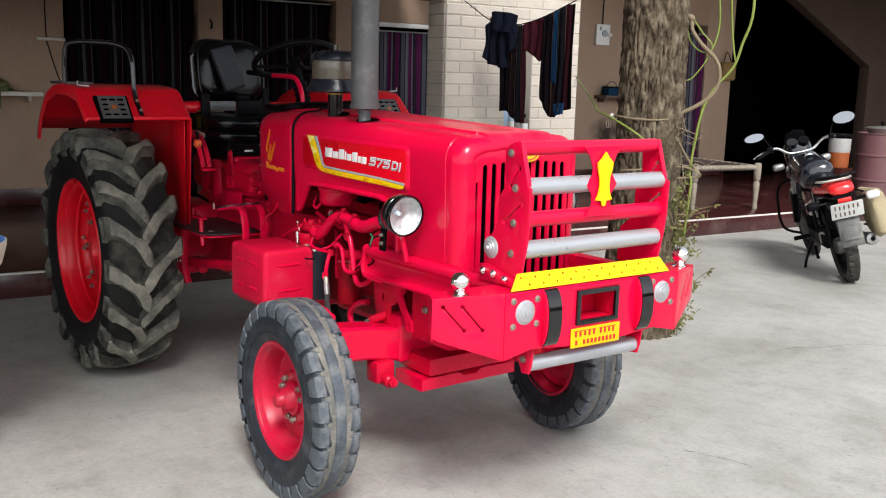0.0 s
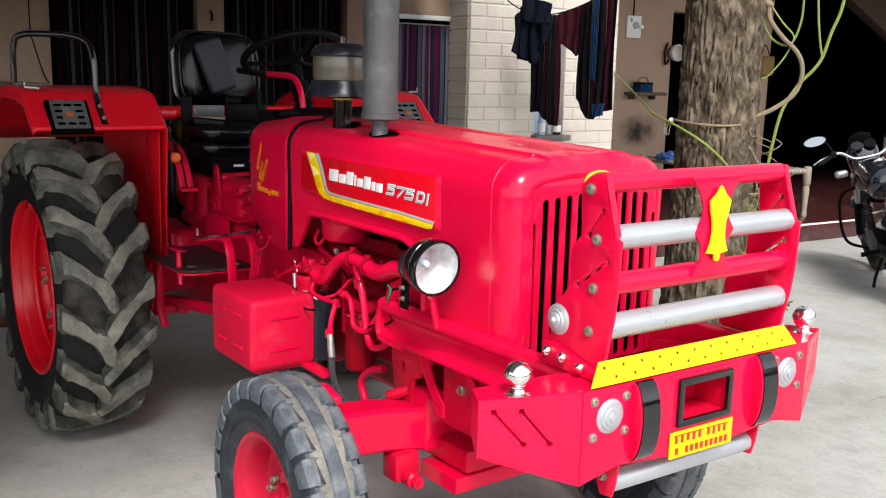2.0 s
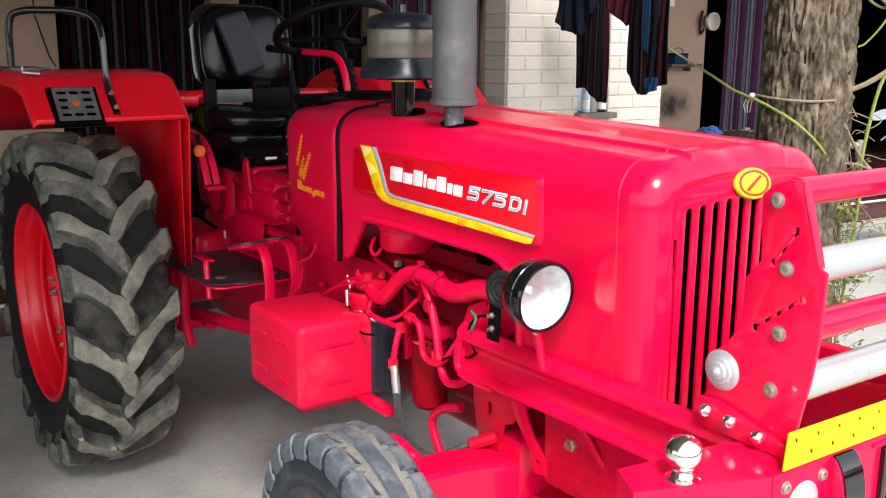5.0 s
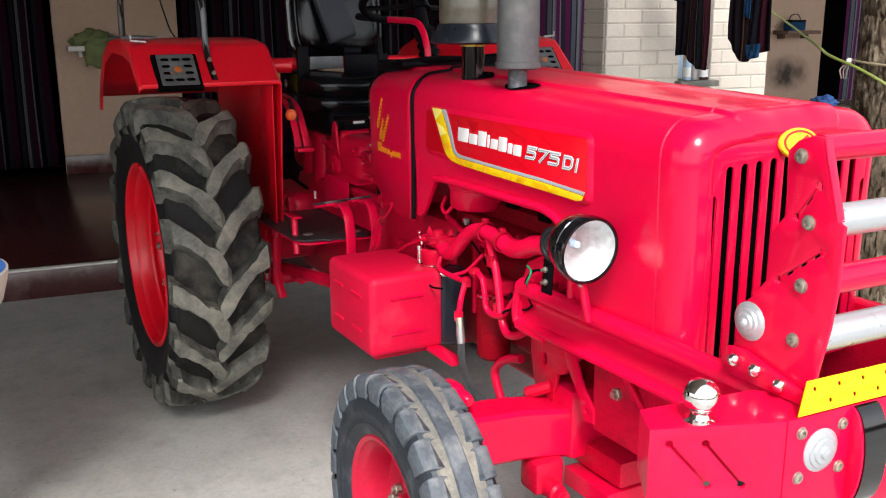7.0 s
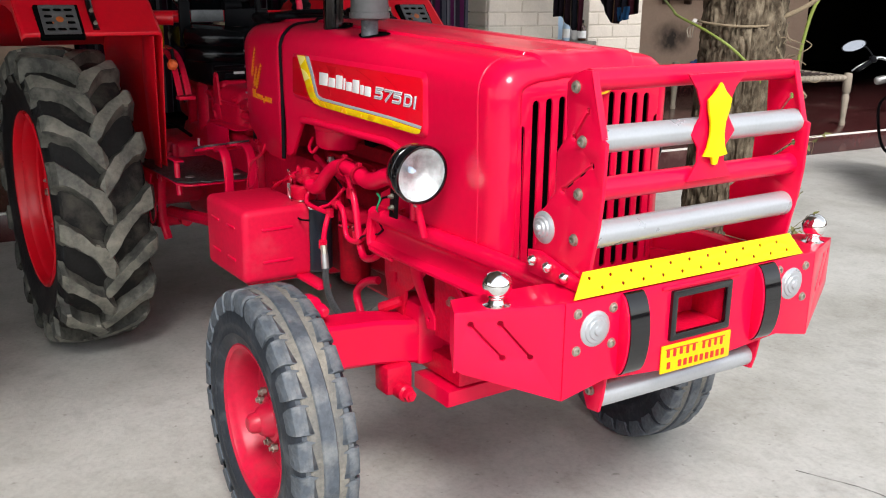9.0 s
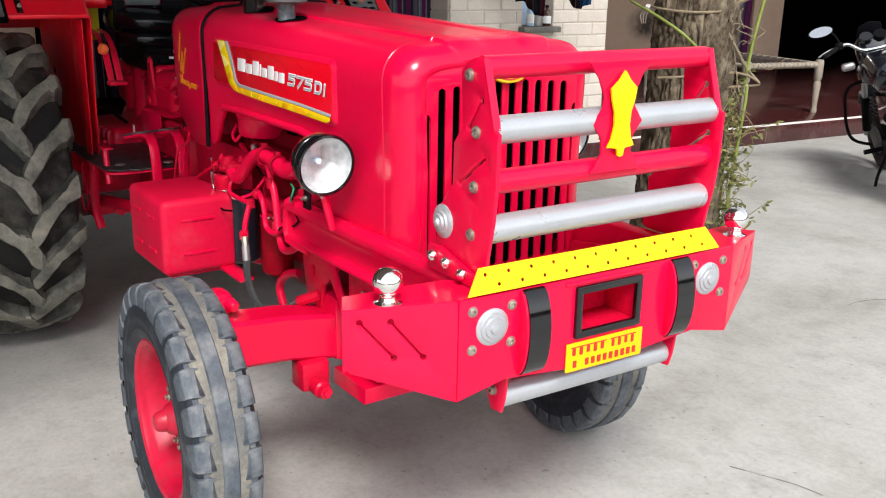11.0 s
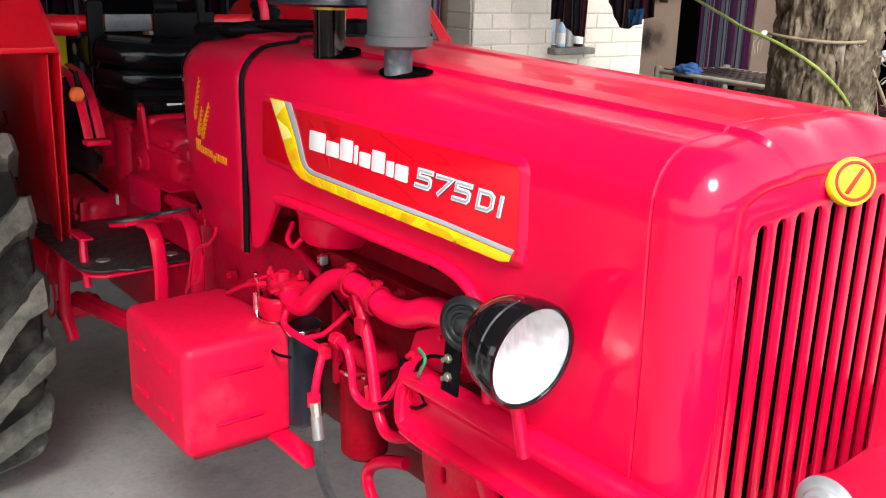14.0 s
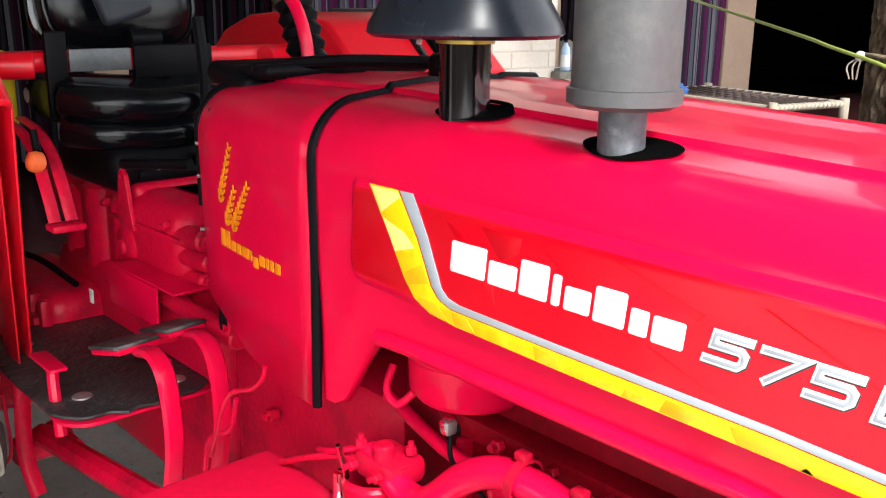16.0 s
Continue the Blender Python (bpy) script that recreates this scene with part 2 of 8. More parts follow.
def plate(outline, holes=(), depth=0.01, bevel=0.0015, m=None, bm=None):
    """A flat plate of that outline with holes, its edges rounded; it lies in local xy, centred on z = 0, and is laid by m."""
    cu = bpy.data.curves.new("outline", "CURVE")
    cu.dimensions, cu.fill_mode, cu.extrude, cu.bevel_depth, cu.bevel_resolution = "2D", "BOTH", max(depth / 2 - bevel, 0.0002), bevel, 1
    cu.offset = -bevel
    for poly in (outline, *holes):
        sp = cu.splines.new("POLY")
        sp.points.add(len(poly) - 1)
        sp.use_cyclic_u = True
        for q, (x, y) in zip(sp.points, poly):
            q.co = (x, y, 0, 1)
    ob = bpy.data.objects.new("outline", cu)
    me = bpy.data.meshes.new_from_object(ob)
    bm = bm or bmesh.new()
    tmp = bmesh.new()
    tmp.from_mesh(me)
    bmesh.ops.remove_doubles(tmp, verts=tmp.verts, dist=1e-5)
    if m:
        bmesh.ops.transform(tmp, matrix=m, verts=tmp.verts)
    tmp.to_mesh(me)
    tmp.free()
    bm.from_mesh(me)
    bpy.data.objects.remove(ob)
    bpy.data.meshes.remove(me)
    bpy.data.curves.remove(cu)
    return bm


def arc(cx, cy, r, a0, a1, n=8, ry=None):
    return [(cx + r * math.cos(radians(a0 + (a1 - a0) * i / n)), cy + (ry or r) * math.sin(radians(a0 + (a1 - a0) * i / n))) for i in range(n + 1)]


def slot(x0, y0, x1, y1, r, n=5):
    """The outline of a round-ended slot."""
    a = math.degrees(math.atan2(y1 - y0, x1 - x0))
    return arc(x1, y1, r, a - 90, a + 90, n) + arc(x0, y0, r, a + 90, a + 270, n)


def rounded(x0, y0, x1, y1, r, n=4):
    return arc(x1 - r, y1 - r, r, 0, 90, n) + arc(x0 + r, y1 - r, r, 90, 180, n) + arc(x0 + r, y0 + r, r, 180, 270, n) + arc(x1 - r, y0 + r, r, 270, 360, n)


XZ = Matrix(((1, 0, 0, 0), (0, 0, -1, 0), (0, 1, 0, 0), (0, 0, 0, 1)))  # local x, y to world x, z; faces -y
YZ = Matrix(((0, 0, 1, 0), (1, 0, 0, 0), (0, 1, 0, 0), (0, 0, 0, 1)))  # local x, y to world y, z; faces +x


def xz(y):
    return Matrix.Translation((0, y, 0)) @ XZ


def yz(x):
    return Matrix.Translation((x, 0, 0)) @ YZ


def bolt(c, d, r=0.011, h=0.012, bm=None):
    """A socket-head bolt that points along d."""
    bm = bm or bmesh.new()
    c, d = Vector(c), Vector(d).normalized()
    cyl(c, c + d * 0.003, r * 1.25, seg=14, bm=bm)
    lathe([(0.002, r), (h, r), (h + 0.001, r * 0.85), (h + 0.001, r * 0.5), (h * 0.5, r * 0.45), (h * 0.5, 0)], c, d, 14, bm)
    return bm


def nut(c, d, r=0.012, h=0.012, bm=None):
    bm = bm or bmesh.new()
    c, d = Vector(c), Vector(d).normalized()
    cyl(c, c + d * h, r, seg=6, bm=bm, chamfer=0.001)
    cyl(c, c + d * (h + 0.008), r * 0.55, seg=10, bm=bm)
    return bm


# ---- ground ----
def concrete():
    m = bpy.data.materials.new("worn_concrete")
    m.use_nodes = True
    n, l = m.node_tree.nodes, m.node_tree.links
    b = n["Principled BSDF"]
    co = n.new("ShaderNodeTexCoord")

    def noise_node(scale, detail, rough=0.6):
        t = n.new("ShaderNodeTexNoise")
        t.inputs["Scale"].default_value, t.inputs["Detail"].default_value, t.inputs["Roughness"].default_value = scale, detail, rough
        l.new(co.outputs["Object"], t.inputs["Vector"])
        return t

    def ramp(src, stops):
        r = n.new("ShaderNodeValToRGB")
        e = r.color_ramp.elements
        while len(e) < len(stops):
            e.new(0.5)
        for k, (p, c) in zip(e, stops):
            k.position, k.color = p, (*c, 1)
        l.new(src, r.inputs[0])
        return r

    def mix(a, b2, fac, mode="MIX"):
        x = n.new("ShaderNodeMix")
        x.data_type, x.blend_type = "RGBA", mode
        l.new(a, x.inputs["A"])
        l.new(b2, x.inputs["B"])
        if isinstance(fac, float):
            x.inputs["Factor"].default_value = fac
        else:
            l.new(fac, x.inputs["Factor"])
        return x.outputs["Result"]

    patches = ramp(noise_node(1.3, 9, 0.66).outputs["Fac"], [(0.33, (0.29, 0.28, 0.25)), (0.47, (0.38, 0.37, 0.342)), (0.56, (0.42, 0.41, 0.385)), (0.68, (0.475, 0.465, 0.44))])
    grain = ramp(noise_node(45, 6, 0.7).outputs["Fac"], [(0.25, (0.80, 0.80, 0.79)), (0.5, (1, 1, 1)), (0.8, (1.12, 1.12, 1.11))])
    base = mix(patches.outputs[0], grain.outputs[0], 1.0, "MULTIPLY")
    mottle = ramp(noise_node(7, 9, 0.72).outputs["Fac"], [(0.30, (0.84, 0.835, 0.82)), (0.5, (1, 1, 1)), (0.72, (1.08, 1.08, 1.07))])
    base = mix(base, mottle.outputs[0], 1.0, "MULTIPLY")
    stains = ramp(noise_node(2.6, 9, 0.7).outputs["Fac"], [(0.56, (0, 0, 0)), (0.72, (0.6, 0.6, 0.6))])
    dark = n.new("ShaderNodeRGB")
    dark.outputs[0].default_value = (0.17, 0.158, 0.138, 1)
    base = mix(base, dark.outputs[0], stains.outputs[0])
    drops = ramp(noise_node(26, 3, 0.5).outputs["Fac"], [(0.68, (0, 0, 0)), (0.72, (0.6, 0.6, 0.6))])
    base = mix(base, dark.outputs[0], drops.outputs[0])
    specks = ramp(noise_node(130, 2).outputs["Fac"], [(0.70, (0, 0, 0)), (0.76, (0.7, 0.7, 0.7))])
    base = mix(base, dark.outputs[0], specks.outputs[0])
    l.new(base, b.inputs["Base Color"])
    rg = ramp(noise_node(1.6, 6).outputs["Fac"], [(0.3, (0.42, 0.42, 0.42)), (0.7, (0.7, 0.7, 0.7))])
    l.new(rg.outputs[0], b.inputs["Roughness"])
    bp = n.new("ShaderNodeBump")
    bp.inputs["Strength"].default_value, bp.inputs["Distance"].default_value = 0.25, 0.01
    l.new(noise_node(70, 8, 0.7).outputs["Fac"], bp.inputs["Height"])
    l.new(bp.outputs[0], b.inputs["Normal"])
    return m


CONCRETE = concrete()
DIRT = material("bare_earth", (0.14, 0.11, 0.08), 0.9, vary=0.3, scale=0.8, fine=20, bump=0.4)


def sheet(name, x0, y0, x1, y1, z, mat, label):
    bm = bmesh.new()
    vs = [bm.verts.new(p) for p in ((x0, y0, z), (x1, y0, z), (x1, y1, z), (x0, y1, z))]
    bm.faces.new(vs)
    return tagged(part(name, bm, mat), label, "ground", kind="structure")


sheet("ground", -900, -900, 900, 900, -0.012, DIRT, "bare brown earth beyond the yard")
yard = box((6.5, 1.8, -0.03), (19, 32, 0.06), 0.01)
tagged(part("pavement", yard, CONCRETE), "worn pale grey concrete yard with stains and hairline cracks", "pavement", kind="structure")
# hairline cracks in the slab
crack_bm = bmesh.new()
random.seed(4)
for cx, cy, ang, length in ((1.9, 2.7, 100, 1.0), (2.6, 0.9, 25, 0.35), (2.9, 4.2, 150, 0.8)):
    pts, a = [Vector((cx, cy, 0.0012))], radians(ang)
    for _ in range(int(length / 0.05)):
        a += random.uniform(-0.25, 0.25)
        pts.append(pts[-1] + Vector((math.cos(a), math.sin(a), 0)) * 0.05)
    for p, q in zip(pts, pts[1:]):
        d = (q - p).normalized()
        s = Vector((-d.y, d.x, 0)) * random.uniform(0.0006, 0.0018)
        crack_bm.faces.new([crack_bm.verts.new(k) for k in (p - s, q - s, q + s, p + s)])
tagged(part("pavement_crack", crack_bm, VOID), "thin dark cracks in the concrete", "crack", kind="structure")

# ---- the house with its veranda ----
H = pose(-1.80, 0, 0, 0, 0, -5.4)  # house: x out of the wall, y along the veranda


def in_house(ob):
    ob.matrix_world = H @ ob.matrix_world
    return ob


def structure(name, bm, mat, label, category="wall"):
    return in_house(tagged(part(name, bm, mat), label, category, kind="structure"))


BACK, Y0, Y1, PLINTH, PIER0 = -3.75, -9.0, 16.0, 0.17, 2.66
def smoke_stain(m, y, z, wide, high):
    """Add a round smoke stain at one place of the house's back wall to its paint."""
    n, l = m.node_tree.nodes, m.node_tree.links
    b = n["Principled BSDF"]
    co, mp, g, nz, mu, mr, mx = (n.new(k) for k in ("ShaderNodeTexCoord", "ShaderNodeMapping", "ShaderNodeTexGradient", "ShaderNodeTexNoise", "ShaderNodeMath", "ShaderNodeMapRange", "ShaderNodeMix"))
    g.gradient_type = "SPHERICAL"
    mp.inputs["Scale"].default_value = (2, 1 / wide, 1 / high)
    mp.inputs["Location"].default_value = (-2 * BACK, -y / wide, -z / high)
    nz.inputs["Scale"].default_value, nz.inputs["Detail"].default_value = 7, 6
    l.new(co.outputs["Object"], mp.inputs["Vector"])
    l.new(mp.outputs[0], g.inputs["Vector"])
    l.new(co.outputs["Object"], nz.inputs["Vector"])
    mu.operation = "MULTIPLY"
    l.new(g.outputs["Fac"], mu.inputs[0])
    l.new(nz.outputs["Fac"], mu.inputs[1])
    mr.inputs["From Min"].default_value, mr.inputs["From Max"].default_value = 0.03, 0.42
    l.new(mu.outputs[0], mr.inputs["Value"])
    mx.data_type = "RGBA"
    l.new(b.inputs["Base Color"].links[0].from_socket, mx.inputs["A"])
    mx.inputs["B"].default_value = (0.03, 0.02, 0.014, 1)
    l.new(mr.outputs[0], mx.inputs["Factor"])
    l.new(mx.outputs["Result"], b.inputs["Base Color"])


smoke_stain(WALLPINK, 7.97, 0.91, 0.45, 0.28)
structure("veranda_floor", box(((BACK - 0.2) / 2 - 0.0, (Y0 + Y1) / 2, PLINTH / 2 - 0.02), (-BACK + 0.2, Y1 - Y0, PLINTH + 0.04), 0.006), REDFLOOR, "polished maroon cement veranda floor, one step high", "floor")
structure("veranda_edge", box((-0.03, (Y0 + Y1) / 2, PLINTH + 0.004), (0.05, Y1 - Y0, 0.012), 0.003), LIMEEDGE, "worn whitewashed edge line of the veranda step", "trim")
YM = 4.22  # the roof steps up beyond the brick pier
structure("ceiling", box((-1.85, (Y0 + YM) / 2, 2.98), (4.3, YM - Y0, 0.16), 0.0), SLAB, "plain cement roof slab over the veranda", "ceiling")
structure("ceiling_high", box((-1.85, (YM + Y1) / 2, 3.52), (4.3, Y1 - YM, 0.16), 0.0), SLAB, "plain cement roof slab over the high end of the veranda", "ceiling")


# unseen beam, hung low to keep light out of the veranda
structure("shade_beam", box((-0.16, (Y0 + PIER0) / 2, 2.645), (0.26, PIER0 - Y0, 0.69), 0.0), SLAB, "plain cement beam added unseen along the veranda front to darken it", "beam")

# back wall: runs of wall between openings, from (y0, y1, z0, z1)
OPENINGS = [(-3.2, -0.93, PLINTH, 2.75), (0.2, 1.66, PLINTH, 2.55), (1.95, 3.40, PLINTH, 2.55), (3.62, 4.95, PLINTH, 2.32), (8.52, 10.0, PLINTH, 2.6), (10.62, 15.6, PLINTH, 3.3)]
edges = [Y0] + [v for o in OPENINGS for v in o[:2]] + [Y1]
for k in range(0, len(edges), 2):
    a, b = edges[k], edges[k + 1]
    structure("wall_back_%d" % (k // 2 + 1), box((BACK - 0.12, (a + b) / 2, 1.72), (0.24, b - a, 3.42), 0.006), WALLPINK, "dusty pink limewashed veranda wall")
    structure("baseboard_%d" % (k // 2 + 1), box((BACK + 0.004, (a + b) / 2, PLINTH + 0.09), (0.014, b - a, 0.18), 0.003), REDFLOOR, "dark maroon painted skirting band", "baseboard")
for k, (a, b, z0, z1) in enumerate(OPENINGS):
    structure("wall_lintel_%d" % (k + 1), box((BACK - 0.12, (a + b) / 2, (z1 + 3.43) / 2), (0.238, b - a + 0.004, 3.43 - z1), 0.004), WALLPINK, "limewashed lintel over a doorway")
# rooms behind, plain; their unlit darkness is painted near-black
structure("room_wall_rear", box((BACK - 3.2, (Y0 + Y1) / 2, 1.75), (0.2, Y1 - Y0, 3.5), 0.0), ROOMDARK, "rear wall of the rooms, their lack of light put into its colour")
structure("room_floor", box((BACK - 1.7, (Y0 + Y1) / 2, 0.08), (3.0, Y1 - Y0, 0.16), 0.0), ROOMDARK, "cement floor of the rooms, blackened in colour for the missing light", "floor")
structure("room_ceiling", box((BACK - 1.8, (Y0 + Y1) / 2, 3.49), (3.4, Y1 - Y0, 0.1), 0.0), ROOMDARK, "plain ceiling of the rooms", "ceiling")
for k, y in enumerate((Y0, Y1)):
    structure("wall_side_%d" % (k + 1), box((-3.3, y, 1.75), (7.2, 0.24, 3.5), 0.0), ROOMDARK, "end wall of the house, darkness of the rooms put into its colour")

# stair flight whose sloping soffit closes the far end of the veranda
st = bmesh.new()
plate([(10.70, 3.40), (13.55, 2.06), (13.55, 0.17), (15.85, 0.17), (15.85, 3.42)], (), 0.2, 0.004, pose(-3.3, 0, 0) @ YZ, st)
structure("stair_wall", st, STAIRSHADE, "brown plaster wall under a stair with a sloping underside, shade put into its colour")

# open-sided shed roof over the tractor, joined to the veranda beam, on posts behind the camera
# roof and posts are unseen; its edges set the shade on tractor and veranda
tagged(part("ceiling_shed", box((0.40, -2.9, 3.05), (5.1, 7.8, 0.14), 0.0), SLAB), "plain cement shed roof, unseen, sized to shade the parking place", "ceiling", kind="structure")
# added slab out of view that shades the side of the brick pier
tagged(part("ceiling_pier_shade", box((-0.85, 1.655, 3.05), (2.6, 1.3, 0.13), 0.0), SLAB), "unseen cement slab added beside the shed roof to shade the brick pier", "ceiling", kind="structure")
for k, (x, y) in enumerate(((2.7, -6.6), (-1.4, -6.6))):
    tagged(part("post_%d" % (k + 1), box((x, y, 1.49), (0.23, 0.23, 2.98), 0.01), WALLPINK), "plain limewashed roof post", "post", kind="structure")

# added yard walls close the place unseen behind the camera; heights tune the light
for k, (c, s) in enumerate((((14.5, 2, 0.6), (0.25, 32, 1.2)), ((7, -11.0, 0.6), (16, 0.25, 1.2)), ((8, 17.6, 1.6), (21, 0.25, 3.2)))):
    tagged(part("wall_yard_%d" % (k + 1), box(c, s, 0.01), PLASTER), "plain plastered yard wall, unseen, its height set for the light", "wall", kind="structure")

# brick pier at the veranda's edge, with a slot window through it
PY0, PY1, PT = 2.68, 4.19, 0.28
NY0, NY1, NZ0, NZ1 = 3.34, 3.63, 1.15, 2.05
pier = in_house(tagged(part("wall_pier", box((-0.146, (PY0 + PY1) / 2, (NZ0 + 0.17) / 2), (PT, PY1 - PY0 - 0.004, NZ0 - 0.17), 0.003), MORTAR), "cream painted brick pier with a window slot and recessed joints", "wall", kind="structure"))
structure("wall_pier_a", box((-0.146, (PY0 + NY0) / 2, (NZ0 + NZ1) / 2), (PT, NY0 - PY0 - 0.004, NZ1 - NZ0), 0.003), MORTAR, "painted core of the brick pier")
structure("wall_pier_b", box((-0.146, (PY1 + NY1) / 2, (NZ0 + NZ1) / 2), (PT, PY1 - NY1 - 0.004, NZ1 - NZ0), 0.003), MORTAR, "painted core of the brick pier")
structure("wall_pier_top", box((-0.146, (PY0 + PY1) / 2, (NZ1 + 2.97) / 2), (PT, PY1 - PY0 - 0.004, 2.97 - NZ1), 0.003), MORTAR, "painted core of the brick pier")
structure("window_sill", box((-0.05, 3.485, NZ0 - 0.02), (0.26, 0.36, 0.045), 0.008), DUST, "rough cement window sill with spilt dust", "sill")



# ---- the tractor: x forward, y to its left, z up, origin under the rear axle ----
T = thing("tractor", "red farm tractor with bull bar, chrome trim and worn ribbed tyres", "tractor", pose(0, -0.025, 0))


def rear_tyre(s):
    """Rear wheel; s is +1 for the left side, -1 for the right."""
    w = 0.180
    prof = [(-w * 0.62, 0.375), (-w * 0.86, 0.40), (-w * 1.0, 0.50), (-w * 0.99, 0.56), (-w * 0.90, 0.592), (-w * 0.55, 0.606), (0, 0.612)]
    if s == 0:
        prof = [(-w * 0.93, 0.590), (-w * 0.88, 0.602), (-w * 0.55, 0.616), (0, 0.624)]
    prof = prof + [(-a, r) for a, r in prof[-2::-1]]
    return lathe(prof, (0, 0, 0), (0, 1, 0), 72)


def lugs(count=18):
    """The hooked lugs of a rear tyre, one bmesh each: broad at the shoulder, waisted, with a knobbed inner end."""
    found = []
    random.seed(8)
    widths = (0.036, 0.039, 0.042, 0.041, 0.037, 0.033, 0.031, 0.031, 0.035, 0.043, 0.051, 0.054, 0.046, 0.033)
    for side in (-1, 1):
        for k in range(count):
            a0 = 2 * math.pi * (k + (0.5 if side > 0 else 0)) / count
            loops = []
            wear, fat = random.uniform(-0.006, 0.002), random.uniform(0.92, 1.08)
            a0 += radians(random.uniform(-0.8, 0.8))
            for i, half in enumerate(widths):
                s = max(0.0, (i - 1) / 12)
                y = side * (0.188 - 0.212 * s)
                ang = a0 - radians(18.5) * (0.32 * s + 0.68 * s ** 1.7)
                fall = 0.034 * (min(abs(y), 0.19) / 0.19) ** 2.5
                base, top = 0.600 - fall, 0.676 - 0.7 * fall + wear + random.uniform(-0.0015, 0.0015)
                if i == 0:
                    y, base, top = side * 0.176, 0.510, 0.578
                elif i == 1:
                    y, base, top = side * 0.187, 0.555, 0.634
                elif i == len(widths) - 1:
                    top -= 0.012
                wide = half * fat * random.uniform(0.84, 1.16)
                d = []
                for da, r in ((-wide - 0.034, base), (-wide - 0.013, base + 0.026), (-wide - 0.004, top - 0.010), (-wide + 0.003, top - 0.001), (0, top + 0.001), (wide - 0.003, top - 0.001), (wide + 0.004, top - 0.010), (wide + 0.010, base + 0.026), (wide + 0.026, base)):
                    q = ang + da / 0.66
                    d.append(Vector((r * math.cos(q), y + side * random.uniform(-0.0015, 0.0015), r * math.sin(q))))
                loops.append(d)
            bm = bmesh.new()
            rings(bm, loops)
            found.append(bm)
    return found


def wheel_rear(side):
    hub = new("rear_wheel")
    hub.parent = T
    hub.location = (-0.005, side * 0.760, 0.652)
    hub.scale = (0.965, 1.0, 0.965)
    hub["label"] = "large rear wheel with chevron lugs and a red rim"
    t = part("tyre", rear_tyre(1), SIDE, hub, "black dusty rear tyre")
    part("tread_band", rear_tyre(0), RUBBER, hub, "dusty brown tread, darkened between the lugs for the shade there")
    for bm in lugs():
        lug = part("tread_lug", bm, LUG, hub, "black tread lug worn grey on top", 30)
        lug.data.materials.append(FLANK)
        # flanks and shoulder ends take the darker tone: less wear, and painted shade
        for p in lug.data.polygons:
            if abs(p.center.y) > 0.181 or p.normal.dot(Vector((p.center.x, 0, p.center.z)).normalized()) < 0.6:
                p.material_index = 1
    o = side
    rim = [(0.150, 0.402), (0.160, 0.399), (0.164, 0.391), (0.160, 0.383), (0.146, 0.377), (0.128, 0.374), (0.120, 0.362), (0.108, 0.357), (0.072, 0.354), (0.064, 0.345), (0.054, 0.345), (0.046, 0.351), (0.020, 0.350), (0.010, 0.342), (0.004, 0.325), (-0.006, 0.318), (-0.006, 0.285), (0.006, 0.275), (0.010, 0.235), (0.045, 0.205), (0.050, 0.12), (0.015, 0.10), (0.015, 0.001)]
    part("rim", lathe([(o * a, r) for a, r in rim], (0, 0, 0), (0, 1, 0), 64), FRED, hub, "red painted steel rim")
    part("inner_rim", lathe([(-o * 0.15, 0.39), (-o * 0.12, 0.36), (-o * 0.02, 0.33), (-o * 0.009, 0.29)], (0, 0, 0), (0, 1, 0), 48), FRED, hub)
    for k in range(16):
        a = radians(45 * (k // 2) + (8 if k % 2 else -4))
        part("rim_boss", cyl((math.cos(a) * 0.308, o * -0.008, math.sin(a) * 0.308), (math.cos(a) * 0.308, o * 0.030, math.sin(a) * 0.308), 0.017, seg=12, chamfer=0.004), FRED, hub)
        part("rim_bolt", nut((math.cos(a) * 0.308, o * 0.030, math.sin(a) * 0.308), (0, o, 0), 0.012, 0.016), STEEL, hub)
    for k in range(6):
        a = radians(60 * k)
        part("wheel_nut", nut((math.cos(a) * 0.165, o * 0.054, math.sin(a) * 0.165), (0, o, 0), 0.014, 0.016), STEEL, hub)
    return hub


def block_mesh(s):
    """One notched shoulder block of a front tyre."""
    bm = bmesh.new()
    loops = []
    for y, r, wd, lag in ((0.050, 0.3695, 0.084, 0.010), (0.060, 0.3695, 0.092, 0.006), (0.074, 0.368, 0.096, 0.0), (0.084, 0.362, 0.096, 0.0), (0.0905, 0.348, 0.092, 0.0), (0.0915, 0.330, 0.086, 0.0), (0.0905, 0.314, 0.074, 0.0)):
        lo = r - 0.02
        loops.append([Vector((rr * math.sin(q + lag), s * (y if rr == r else y - 0.014), rr * math.cos(q + lag))) for rr, q in ((r - 0.002, -wd - 0.008), (r, -wd), (r, wd), (r - 0.002, wd + 0.008), (lo, wd * 1.1), (lo, -wd * 1.1))])
    rings(bm, loops)
    return finish(bm, FTYRE, 30)


